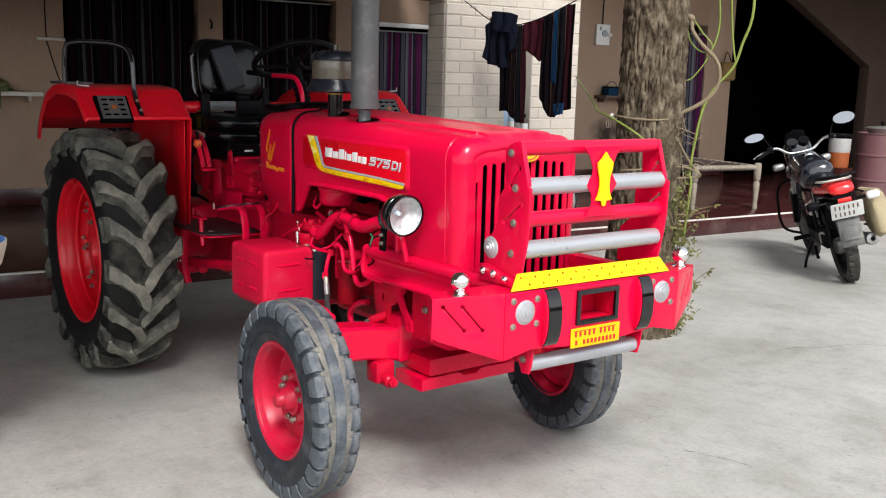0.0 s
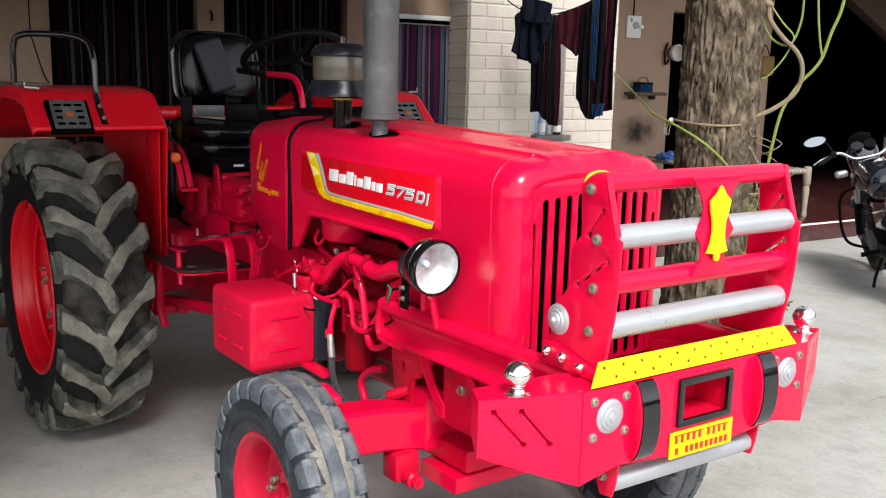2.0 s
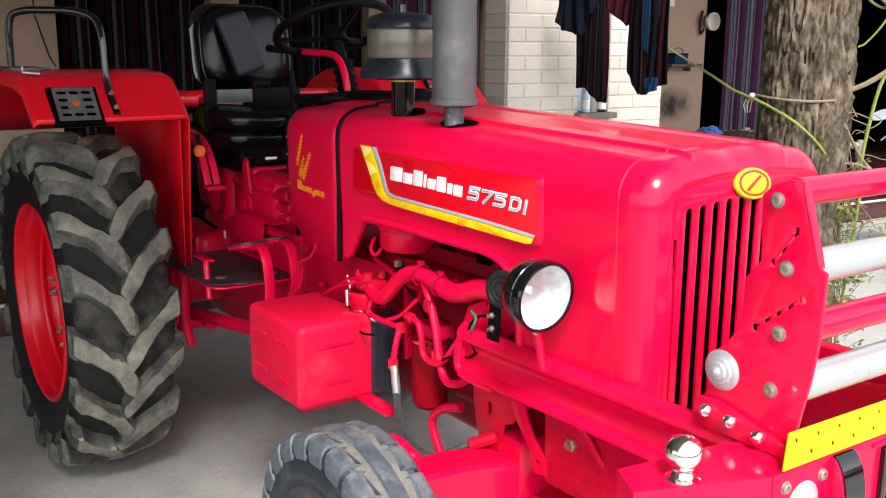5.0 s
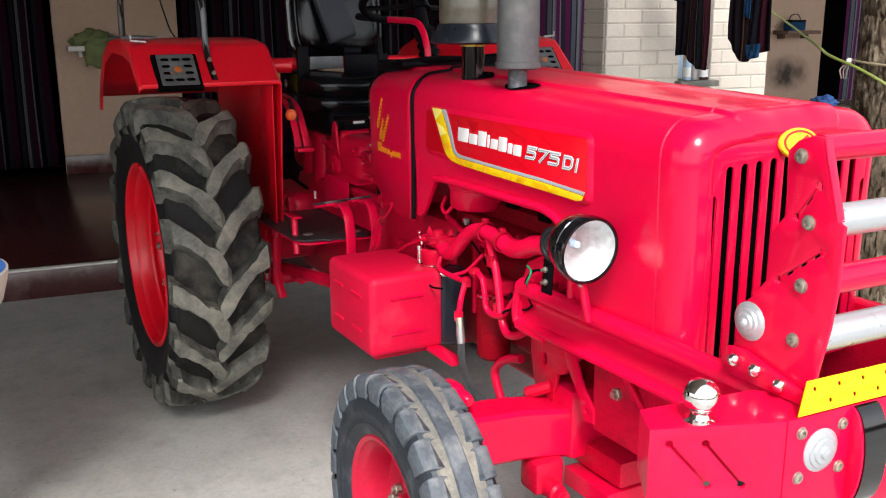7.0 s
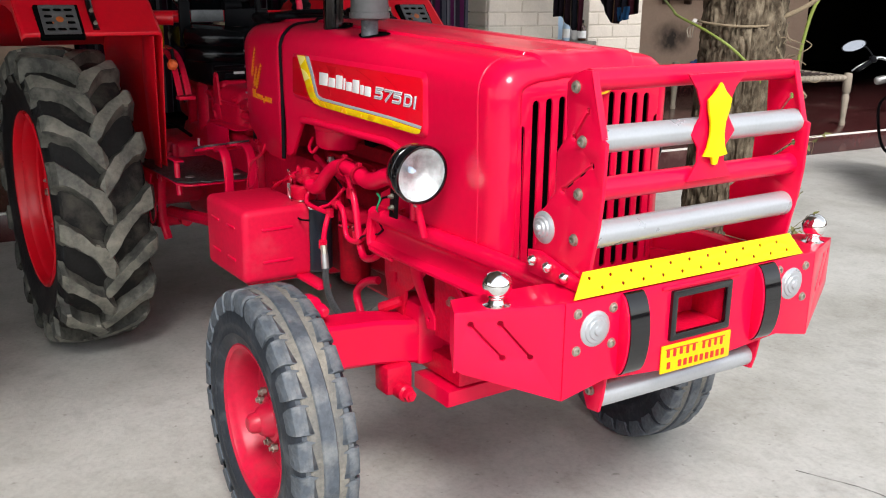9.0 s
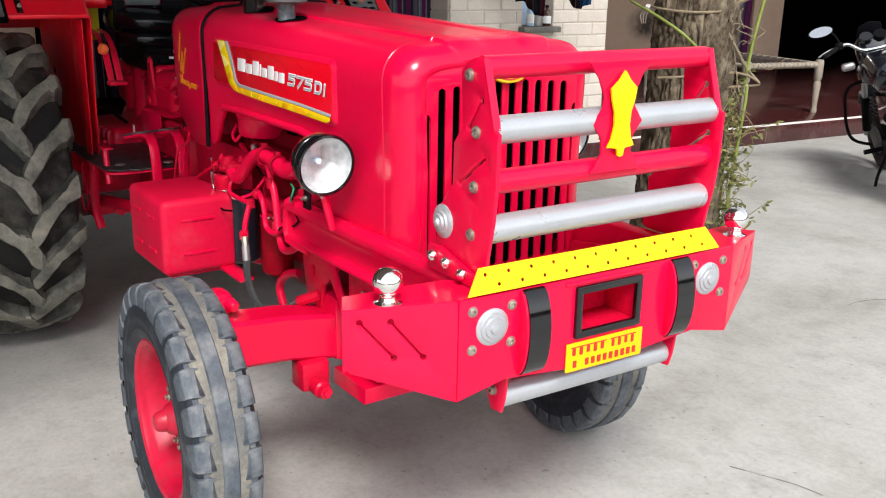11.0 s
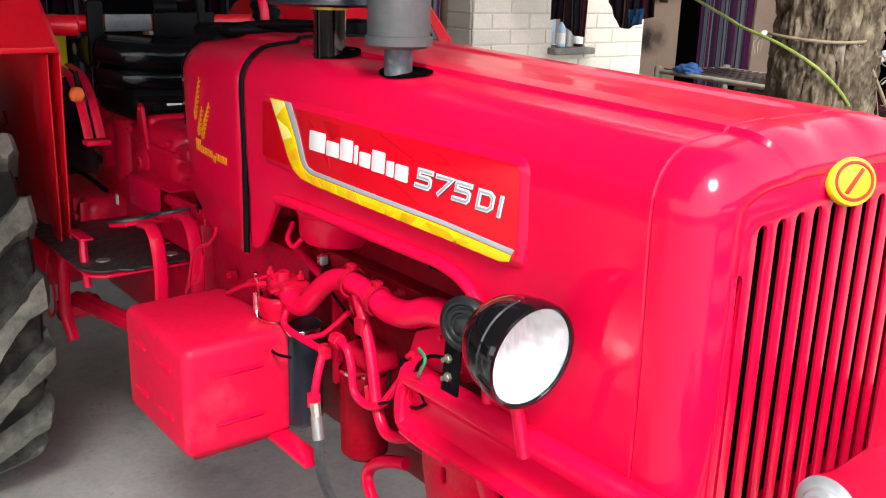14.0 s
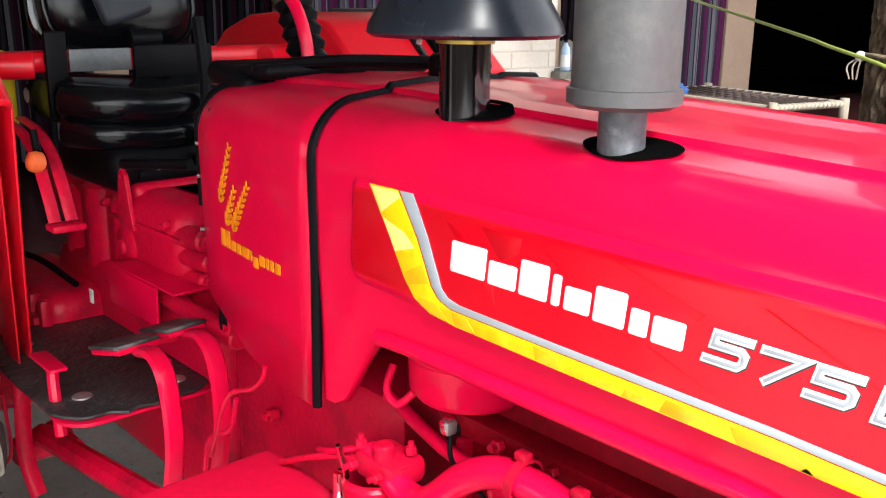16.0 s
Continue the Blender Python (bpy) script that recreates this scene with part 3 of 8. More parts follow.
def wheel_front(side):
    hub = new("front_wheel")
    hub.parent = T
    hub.location = (2.003, -0.698, 0.383) if side < 0 else (2.032, 0.676, 0.377)
    hub.rotation_euler = (0, 0, -0.05 if side < 0 else -0.15)
    hub.scale = (1.032, 0.97, 1.032) if side < 0 else (1.014, 0.97, 1.014)
    hub["label"] = "narrow ribbed front wheel with a red rim"
    w = 0.085
    prof = [(-0.080, 0.340)]
    for a, b in ((-0.072, -0.053), (-0.021, 0.021), (0.053, 0.072)):
        h = 0.372 - 0.14 * ((a + b) / 2) ** 2 / 0.05
        prof += [(a - 0.003, 0.352), (a, h - 0.003), (a + 0.003, h), (b - 0.003, h), (b, h - 0.003), (b + 0.003, 0.352)]
    prof += [(0.080, 0.340)]
    t = part("tyre", lathe(prof, (0, 0, 0), (0, 1, 0), 90), FTYRE, hub, "blue-grey worn ribbed front tyre")
    for s in (-1, 1):
        part("sidewall", lathe([(s * 0.077, 0.343), (s * 0.083, 0.325), (s * 0.0895, 0.300), (s * 0.0915, 0.285), (s * 0.0915, 0.278), (s * 0.0890, 0.274), (s * 0.0880, 0.258), (s * 0.0895, 0.252), (s * 0.084, 0.240), (s * 0.078, 0.225), (s * 0.062, 0.205)], (0, 0, 0), (0, 1, 0), 90), FSIDE, hub, "dark scuffed sidewall")
        part("groove_dust", lathe([(s * 0.020, 0.3655), (s * 0.0235, 0.3670), (s * 0.036, 0.3665), (s * 0.050, 0.3650), (s * 0.055, 0.3600)], (0, 0, 0), (0, 1, 0), 90), DUST, hub, "beige dust packed in the groove")
        part("groove_dust", lathe([(s * 0.0700, 0.3630), (s * 0.0790, 0.3570), (s * 0.0850, 0.345), (s * 0.0875, 0.327)], (0, 0, 0), (0, 1, 0), 90), FSIDE, hub, "dark gaps between the shoulder blocks")
        me = block_mesh(s)
        for k in range(26):
            ob = new("shoulder_block", me)
            ob.parent = hub
            ob.rotation_euler = (0, 2 * math.pi * (k + 0.25 * s) / 26, 0)
    o = side
    rim = [(-0.075, 0.205), (-0.07, 0.222), (-0.06, 0.222), (-0.05, 0.20), (-0.02, 0.185), (0.03, 0.185), (0.05, 0.20), (0.06, 0.222), (0.072, 0.226), (0.078, 0.218), (0.072, 0.207), (0.062, 0.203), (0.056, 0.194), (0.046, 0.188), (0.006, 0.182), (-0.014, 0.176), (-0.020, 0.164), (-0.014, 0.154), (-0.006, 0.148), (-0.006, 0.105), (0.004, 0.094), (0.004, 0.04)]
    part("rim", lathe([(o * a, r) for a, r in rim], (0, 0, 0), (0, 1, 0), 64), RIMRED, hub, "red painted steel rim, dusty in its hollows")
    part("hub_cap", lathe([(o * a, r) for a, r in [(0.002, 0.066), (0.018, 0.062), (0.022, 0.050), (0.050, 0.038), (0.056, 0.030), (0.078, 0.026), (0.086, 0.018), (0.088, 0.001)]], (0, 0, 0), (0, 1, 0), 32), RIMRED, hub)
    for k in (12, 40, 132, 160, 252, 280):
        a = radians(k)
        part("wheel_nut", nut((math.cos(a) * 0.082, o * 0.005, math.sin(a) * 0.082), (0, o, 0), 0.0125, 0.016), STEEL, hub)
    part("valve", cyl((0.12, o * -0.004, -0.125), (0.12, o * 0.02, -0.125), 0.006, seg=8), MATT, hub)
    return hub


for sd in (-1, 1):
    wheel_rear(sd)
    wheel_front(sd)


# bonnet
HW = 0.302  # half width


def crown(y):
    """Height of the bonnet's top over its shoulder line."""
    return 0.012 * (1 - (y / 0.22) ** 2)


def section(inset=0.0, drop=0.0):
    """Right half outline of the bonnet's skin above its lower edge, from the side up to the middle: (y, z)."""
    top = 1.437 - drop
    pts = [(-(HW - 0.006), 1.10), (-(HW - 0.002), 1.20), (-HW, 1.335 - drop)]
    r = 0.085
    for k in range(1, 9):
        a = radians(90 * k / 8)
        pts.append((-(HW - r + r * math.cos(a)), top - r + r * math.sin(a)))
    for y in (-0.19, -0.166, -0.164, -0.158, -0.155, -0.12, -0.076, -0.070, -0.03, 0.0):
        z = top + crown(y) + (0.0075 if abs(y) <= 0.158 else 0.0) + (-0.003 if abs(y) <= 0.070 else 0.0)
        pts.append((y, z))
    if inset:
        out = []
        for y, z in pts:
            zz = z - inset * max(0.0, min(1.0, (z - 1.32) / 0.10))
            out.append((y + inset * max(0.0, min(1.0, (-y) / 0.25)), zz))
        pts = out
    return pts


def hood_top(x, y):
    d = 0.04 * max(0.0, (x - 1.3) / 1.2)
    if abs(y) > HW - 0.085:
        q = abs(y) - (HW - 0.085)
        return 1.437 - d - 0.085 + math.sqrt(max(0.0, 0.085 ** 2 - q * q))
    return 1.437 - d + crown(y) + (0.0075 if abs(y) < 0.158 else 0)


def hood_bottom(x):
    """Lower edge of the side: a notch behind, the cut-out over the engine, the deep front."""
    line = [(0.0, 0.985), (1.29, 0.985), (1.315, 1.0), (1.395, 1.122), (1.43, 1.127), (1.96, 1.127), (2.04, 1.113), (2.085, 1.07), (2.10, 1.02), (2.105, 0.83), (3.0, 0.815)]
    for (a, za), (b, zb) in zip(line, line[1:]):
        if x <= b:
            return za + (zb - za) * (x - a) / (b - a)


hood = bmesh.new()
loops = []
NOSE, NR = 2.425, 0.065
xs = [1.262, 1.27, 1.29, 1.315, 1.34, 1.37, 1.40, 1.44, 1.6, 1.8, 1.95, 2.0, 2.04, 2.065, 2.085, 2.10, 2.105, 2.2, 2.3, 2.396, 2.399, 2.402, 2.41, NOSE]
stations = [(x, 0.0) for x in xs] + [(NOSE + NR * math.sin(radians(a)), NR * (1 - math.cos(radians(a)))) for a in (15, 30, 45, 60, 75, 90)]
for x, ins in stations:
    if 2.397 < x < 2.401:
        ins = 0.0035
    half = section(ins, 0.04 * max(0.0, (x - 1.3) / 1.2))
    zb = hood_bottom(min(x, NOSE))
    ymin = half[0][0]
    half = [(ymin + 0.012, zb), (ymin, zb + 0.006)] + [(y, max(z, zb + 0.012)) for y, z in half]
    full = half + [(-y, z) for y, z in half[-2::-1]]
    loops.append([Vector((x, y, z)) for y, z in full])
rings(hood, loops, closed=False)
bonnet = part("bonnet", hood, RED, T, "glossy crimson bonnet with rounded shoulders and a raised spine", 30)
sol = bonnet.modifiers.new("thickness", "SOLIDIFY")
sol.thickness, sol.offset = 0.004, -1

# slotted front of the bonnet
front_x = NOSE + NR
outline = [(p.y, p.z) for p in loops[-1]]
holes = []
for k in range(12):
    y = (k - 5.5) * 0.0425
    top = 1.232 if k in (0, 11) else 1.288 + 0.003 * (5.5 - abs(k - 5.5))
    holes.append(slot(y, 0.845, y, top, 0.0110))
part("grille", plate(outline, holes, 0.006, 0.0006, yz(front_x - 0.0025)), RED, bonnet, "slotted red grille")
# near-black block supplies the dark seen through the slots
part("radiator", box((2.40, 0, 1.07), (0.03, 0.55, 0.52), 0.004), VOID, T, "black radiator block that keeps the grille slots dark")
mb = pose(front_x + 0.006, 0.0, 1.338, 0, -18, 0) @ YZ
part("badge", plate(arc(0, 0, 0.060, 0, 354, 40, 0.034), (), 0.010, 0.003, mb), GOLD, bonnet, "oval yellow badge")
part("badge_rim", plate(arc(0, 0, 0.050, 0, 354, 40, 0.028), [arc(0, 0, 0.044, 0, 354, 40, 0.0235)], 0.013, 0.0005, mb), SIGNRED, bonnet)
part("badge_mark", plate([(-0.03, -0.012), (-0.022, -0.016), (0.03, 0.012), (0.024, 0.016)], (), 0.013, 0.0005, mb), SIGNRED, bonnet)

# rolled bead along the lower edge of the bonnet's sides
for sd in (-1, 1):
    edge = [(x, sd * (HW - 0.002), hood_bottom(x) + 0.006) for x in (1.40, 1.5, 1.7, 1.9, 1.96, 2.02, 2.06, 2.088, 2.10, 2.103)]
    part("edge_bead", tube(edge, 0.011, 10, per=3), RED, bonnet)

# rear cowl behind the black rubber seam
def cowl_pull(x):
    """How far the cowl's sides draw in towards the dashboard."""
    return 0.05 * ((1.246 - x) / 0.45) ** 1.5 + (0.015 if x < 0.82 else 0)


cowl = bmesh.new()
loops = []
for x in (0.80, 0.83, 0.90, 1.0, 1.1, 1.2, 1.246):
    pull = cowl_pull(x)
    half = section(0.0, 0.0)
    zb = 0.965 if x > 1.05 else 0.965 + 0.09 * (1.05 - x) / 0.25
    half = [(half[0][0], zb)] + [(y, max(z, zb + 0.01)) for y, z in half]
    half = [(min(y + pull, 0.0), z - pull * 0.35 * (z > 1.34)) for y, z in half]
    full = half + [(-y, z) for y, z in half[-2::-1]]
    loops.append([Vector((x, y, z)) for y, z in full])
rings(cowl, loops, closed=False)
rear = part("cowl", cowl, RED, T, "crimson dashboard cowl behind the bonnet", 30)
sol = rear.modifiers.new("thickness", "SOLIDIFY")
sol.thickness, sol.offset = 0.004, -1
part("dash_panel", box((0.86, 0, 1.18), (0.02, 0.5, 0.42), 0.02), MATT, T, "black dashboard")
seal = [Vector((1.254, y, z)) for y, z in [(-HW - 0.001, 0.975)] + section()[1:]]
seal += [Vector((1.254, -p.y, p.z)) for p in seal[-2::-1]]
part("rubber_seal", tube([p + Vector((0, 0.0, 0.0)) for p in seal], 0.0075, 8, per=2), MATT, T, "black rubber seal between bonnet and cowl")

def eyelet(x0, y0, x1, y1, w=0.0026, r=0.0068):
    """Outline of a narrow slit with a round hole at each end."""
    a = math.atan2(y1 - y0, x1 - x0)
    b = math.asin(w / r)
    pts = [(x1 + r * math.cos(a + math.pi + b + (2 * math.pi - 2 * b) * k / 12), y1 + r * math.sin(a + math.pi + b + (2 * math.pi - 2 * b) * k / 12)) for k in range(13)]
    pts += [(x0 + r * math.cos(a + b + (2 * math.pi - 2 * b) * k / 12), y0 + r * math.sin(a + b + (2 * math.pi - 2 * b) * k / 12)) for k in range(13)]
    return pts


# ---- bull bar and bumper ----
BAR = new("bull_bar")
BAR.parent = T
BAR.matrix_basis = pose(2.846, -0.325, 0) @ pose(0, 0, 0, 0, 0, -1.6) @ pose(-2.85, 0.325, 0)
BAR["label"] = "crimson bull bar with silver tubes, bolts and a yellow ornament"
side_plate = [(2.755, 1.375), (2.776, 1.395), (2.805, 1.406), (2.832, 1.406), (2.872, 1.268), (2.886, 1.262), (2.884, 1.15), (2.876, 1.08), (2.862, 1.01), (2.850, 0.94), (2.66, 0.94), (2.660, 0.985), (2.672, 1.005), (2.668, 1.068), (2.70, 1.095), (2.730, 1.135), (2.732, 1.224), (2.762, 1.262), (2.756, 1.34)]
slits = [eyelet(2.827, 1.322, 2.786, 1.262, 0.003, 0.0075), eyelet(2.846, 1.210, 2.757, 1.141, 0.003, 0.0075)]
PB = 0.325
for sd in (-1, 1):
    part("side_plate", plate(side_plate, slits, 0.010, 0.002, xz(sd * PB)), RED, BAR, "crimson steel side plate with cut slits")
    part("foot_plate", plate([(2.655, 0.945), (2.655, 0.985), (2.70, 0.99), (2.845, 0.955), (2.845, 0.93), (2.66, 0.93)], (), 0.008, 0.0015, xz(sd * (PB + 0.011))), RED, BAR)
    for x, z in ((2.786, 1.369), (2.814, 1.257), (2.810, 1.143), (2.803, 1.040)):
        part("bolt", bolt((x, sd * (PB + 0.003), z), (0, sd, 0), 0.011, 0.008), STEEL, BAR)
    for x, z in ((2.680, 0.965), (2.735, 0.962), (2.795, 0.953)):
        part("chrome_bolt", lathe([(0, 0.013), (0.006, 0.014), (0.012, 0.011), (0.016, 0.006), (0.017, 0.0)], (x, sd * (PB + 0.016), z), (0, sd, 0), 16), CHROME, BAR)
    part("cone_light", lathe([(0, 0.038), (0.003, 0.038), (0.005, 0.035), (0.008, 0.032), (0.009, 0.027), (0.013, 0.024), (0.014, 0.019), (0.018, 0.016), (0.019, 0.010), (0.024, 0.007), (0.026, 0.0)], (2.698, sd * (PB + 0.003), 1.045), (0, sd, 0), 32), SILVER, BAR, "silver conical boss")
    # bright bent lip on the front edge
    part("front_lip", plate([(2.832, 1.404), (2.874, 1.268), (2.868, 1.264), (2.826, 1.402)], (), 0.018, 0.002, xz(sd * (PB - 0.004))), RED, BAR)
TUBES = ((1.385, 2.812, 0.024, RED, "crimson round crossbar"), (1.264, 2.845, 0.029, SILVER, "silver painted crossbar"), (1.157, 2.842, 0.026, RED, "crimson round crossbar"), (1.056, 2.838, 0.030, SILVER, "silver painted crossbar"))
for z, x, r, mat, lab in TUBES:
    part("crossbar", cyl((x, -PB + 0.006, z), (x, PB - 0.006, z), r, seg=28), mat, BAR, lab)
# ornament in the middle: pointed red shield and a yellow leaf-like cut-out
shield = [(-0.140, 0.128), (-0.095, 0.092), (-0.068, 0.050), (-0.070, 0.022), (-0.108, -0.015), (-0.070, -0.048), (-0.066, -0.085), (-0.11, -0.130)]
shield = shield + [(-y, z) for y, z in shield[::-1]]
OZ = 1.275
part("ornament_shield", plate([(y * 0.66, z * 0.92) for y, z in shield[::-1]], (), 0.006, 0.0015, pose(2.872, 0, OZ) @ YZ), RED, BAR, "crimson pointed shield plate")
leaf = [(0, 0.100), (-0.018, 0.078), (-0.040, 0.060), (-0.036, 0.035), (-0.026, 0.005), (-0.024, -0.025), (-0.030, -0.055), (-0.042, -0.076), (-0.012, -0.080), (-0.008, -0.098), (0, -0.100)]
leaf = leaf + [(-y, z) for y, z in leaf[-2:0:-1]]
part("ornament_leaf", plate(leaf[::-1], (), 0.008, 0.002, pose(2.885, 0, OZ + 0.006) @ YZ @ Matrix.Diagonal((0.92, 0.92, 1, 1))), YELLOW, BAR, "bright yellow cut-out ornament")

BUMP = new("bumper")
BUMP.parent = T
BUMP.matrix_basis = pose(2.85, -0.325, 0) @ pose(0, 0, 0, 0, 0, -2.6) @ pose(-2.85, 0.325, 0)
BUMP["label"] = "deep crimson steel bumper with winged ends, chrome balls and black hoops"
# middle plate with its square window
FX = 2.868
mid = [(-0.405, 0.928), (0.405, 0.928), (0.405, 0.703), (0.285, 0.728), (0.10, 0.712), (-0.10, 0.712), (-0.285, 0.728), (-0.405, 0.703)]
win = [(-0.085, 0.797), (0.085, 0.797), (0.085, 0.893), (-0.085, 0.893)]
part("front_plate", plate(mid[::-1], [win], 0.010, 0.002, yz(FX)), RED, BUMP)
fr = plate(rounded(-0.098, 0.784, 0.098, 0.906, 0.004), [rounded(-0.081, 0.801, 0.081, 0.889, 0.003)], 0.012, 0.002, yz(FX + 0.008))
part("window_frame", fr, BLACK, BUMP, "black frame round the towing window")
bx = bmesh.new()
for c, s in (((FX - 0.055, 0, 0.792), (0.10, 0.19, 0.006)), ((FX - 0.055, 0, 0.898), (0.10, 0.19, 0.006)), ((FX - 0.055, -0.093, 0.845), (0.10, 0.006, 0.10)), ((FX - 0.055, 0.093, 0.845), (0.10, 0.006, 0.10)), ((FX - 0.105, 0, 0.845), (0.006, 0.19, 0.11))):
    box(c, s, 0.001, None, bx)
part("window_box", bx, CAST, BUMP)
part("number_panel", box((FX + 0.002, -0.003, 0.915), (0.016, 0.25, 0.008), 0.002), RED, BUMP)
# winged ends
for sd in (-1, 1):
    a, b = Vector((FX, sd * 0.405, 0)), Vector((2.762, sd * 0.615, 0))
    d = (b - a).normalized()
    nrm = Vector((d.y, -d.x, 0)) * (1 if sd > 0 else -1)
    if nrm.x < 0:
        nrm = -nrm
    L = (b - a).length
    m = Matrix(((d.x, 0, nrm.x, a.x), (d.y, 0, nrm.y, a.y), (0, 1, 0, 0), (0, 0, 0, 1)))
    wing = [(0, 0.928), (L, 0.912), (L, 0.785), (L - 0.02, 0.772), (0, 0.703)]
    cut = [eyelet(L - 0.035, 0.885, L - 0.105, 0.808), eyelet(L - 0.098, 0.886, L - 0.165, 0.808)]
    part("wing", plate(wing, cut, 0.010, 0.002, m), RED, BUMP)
    for dy, z in ((-0.050, 0.899), (-0.050, 0.814), (0.050, 0.897), (0.050, 0.814)):
        part("bolt", bolt((FX + 0.003, sd * 0.322 + dy, z), (1, 0, 0), 0.0095, 0.007), STEEL, BUMP)
    p = Vector((FX + 0.004, sd * 0.322, 0))
    part("disc_light", lathe([(0, 0.041), (0.003, 0.041), (0.005, 0.037), (0.006, 0.033), (0.009, 0.031), (0.010, 0.024), (0.013, 0.022), (0.014, 0.013), (0.018, 0.011), (0.020, 0.0)], (p.x, p.y, 0.857), (1, 0, 0), 36), SILVER, BUMP, "silver stepped round marker")
    # top and bottom flanges
    back = -nrm * 0.11
    tf = bmesh.new()
    top = [a + Vector((0, 0, 0.927)), b + Vector((0, 0, 0.911)), b + back * 0.75 + Vector((0, 0, 0.911)), Vector((FX - 0.13, sd * 0.36, 0.927)), Vector((FX - 0.09, sd * 0.30, 0.927)), Vector((FX - 0.004, sd * 0.30, 0.927))]
    lo = [q - Vector((0, 0, 0.006)) for q in top]
    rings(tf, [top, lo])
    part("top_flange", tf, RED, BUMP)
    ef = bmesh.new()
    top = [b + Vector((0, 0, 0.905)), b + back * 0.75 + Vector((0, 0, 0.905)), b + back * 0.75 + Vector((0, 0, 0.80)), b + Vector((0, 0, 0.775))]
    rings(ef, [top, [q - d * 0.006 for q in top]])
    part("end_flange", ef, RED, BUMP)
    # chrome ball on a turned foot
    q = a + d * (L * 0.60) - nrm * 0.028
    part("chrome_ball", lathe([(0, 0.030), (0.006, 0.030), (0.010, 0.020), (0.018, 0.016), (0.022, 0.019)] + [(0.050 - 0.032 * math.cos(radians(t)), 0.0325 * math.sin(radians(t))) for t in (35, 50, 65, 80, 90, 105, 120, 140, 160, 180)], (q.x, q.y, 0.912), (0, 0, 1), 32), CHROME, BUMP, "polished chrome ball finial")
    # black hoop standing off the middle plate
    hy = sd * 0.218
    hoop = bmesh.new()
    prof = [(FX + 0.004 + 0.036 * math.sin(radians(t)), 0.828 + 0.098 * math.cos(radians(t))) for t in range(0, 181, 12)]
    rings(hoop, [[Vector((x, hy - 0.028, z)), Vector((x, hy + 0.028, z)), Vector((x - 0.004, hy + 0.028, z)), Vector((x - 0.004, hy - 0.028, z))] for x, z in prof])
    part("black_hoop", hoop, BLACK, BUMP, "gloss black bent strip")
    half = [(FX + 0.003 + 0.034 * math.sin(radians(t)), 0.828 + 0.096 * math.cos(radians(t))) for t in range(0, 181, 12)]
    part("hoop_web", plate(half, (), 0.006, 0.001, xz(hy - 0.031)), RED, BUMP)
    part("hoop_web", plate(half, (), 0.006, 0.001, xz(hy + 0.031)), RED, BUMP)
    # hanger of the lower tube
    part("tube_hanger", plate([(2.765, 0.75), (2.855, 0.75), (2.842, 0.66), (2.832, 0.625), (2.795, 0.62), (2.775, 0.66)], (), 0.008, 0.0015, xz(sd * 0.258)), RED, BUMP)
    part("bolt", bolt((2.806, sd * 0.263, 0.672), (0, sd, 0), 0.010, 0.010), STEEL, BUMP)
part("lower_tube", cyl((2.808, -0.256, 0.655), (2.808, 0.256, 0.655), 0.0275, seg=28), SILVER, BUMP, "silver painted lower tube")
# yellow perforated strip on the bumper's upper edge
ystrip = [(-0.388, -0.010), (0.350, -0.010), (0.318, 0.046), (-0.348, 0.046)]
dots = [arc(-0.335 + 0.63 * k / 21, 0.006 if k % 2 else 0.030, 0.0042, 0, 315, 8) for k in range(22)]
part("yellow_strip", plate(ystrip, dots, 0.004, 0.001, pose(2.872, 0, 0.942, 0, -24, 0) @ YZ), YELLOW, BUMP, "yellow perforated steel strip")
part("strip_backing", box((2.845, 0, 0.950), (0.02, 0.66, 0.03), 0.002), RED, BUMP)
# small yellow plate with two lines of lettering, as plain bars
part("name_plate", plate(rounded(-0.118, 0.705, 0.112, 0.774, 0.003), (), 0.003, 0.0008, yz(FX + 0.008)), SIGNYEL, BUMP, "yellow sign with dark red bars of lettering")
random.seed(7)
ym = -0.105
for wd, cnt in ((0.021, 5), (0.020, 4)):
    part("lettering", plate(rounded(ym, 0.762, ym + cnt * wd, 0.7645, 0.0006), (), 0.001, 0.0002, yz(FX + 0.010)), SIGNRED, BUMP)
    for k in range(cnt):
        part("lettering", plate(rounded(ym + k * wd + 0.004, 0.744 + random.uniform(-0.002, 0.002), ym + k * wd + wd - 0.007, 0.762, 0.003), (), 0.001, 0.0002, yz(FX + 0.010)), SIGNRED, BUMP)
    ym += cnt * wd + 0.012
for k in range(11):
    if k != 1:
        part("lettering", plate(rounded(-0.098 + k * 0.018, 0.714, -0.098 + k * 0.018 + 0.011, 0.731, 0.002), (), 0.001, 0.0002, yz(FX + 0.010)), SIGNRED, BUMP)

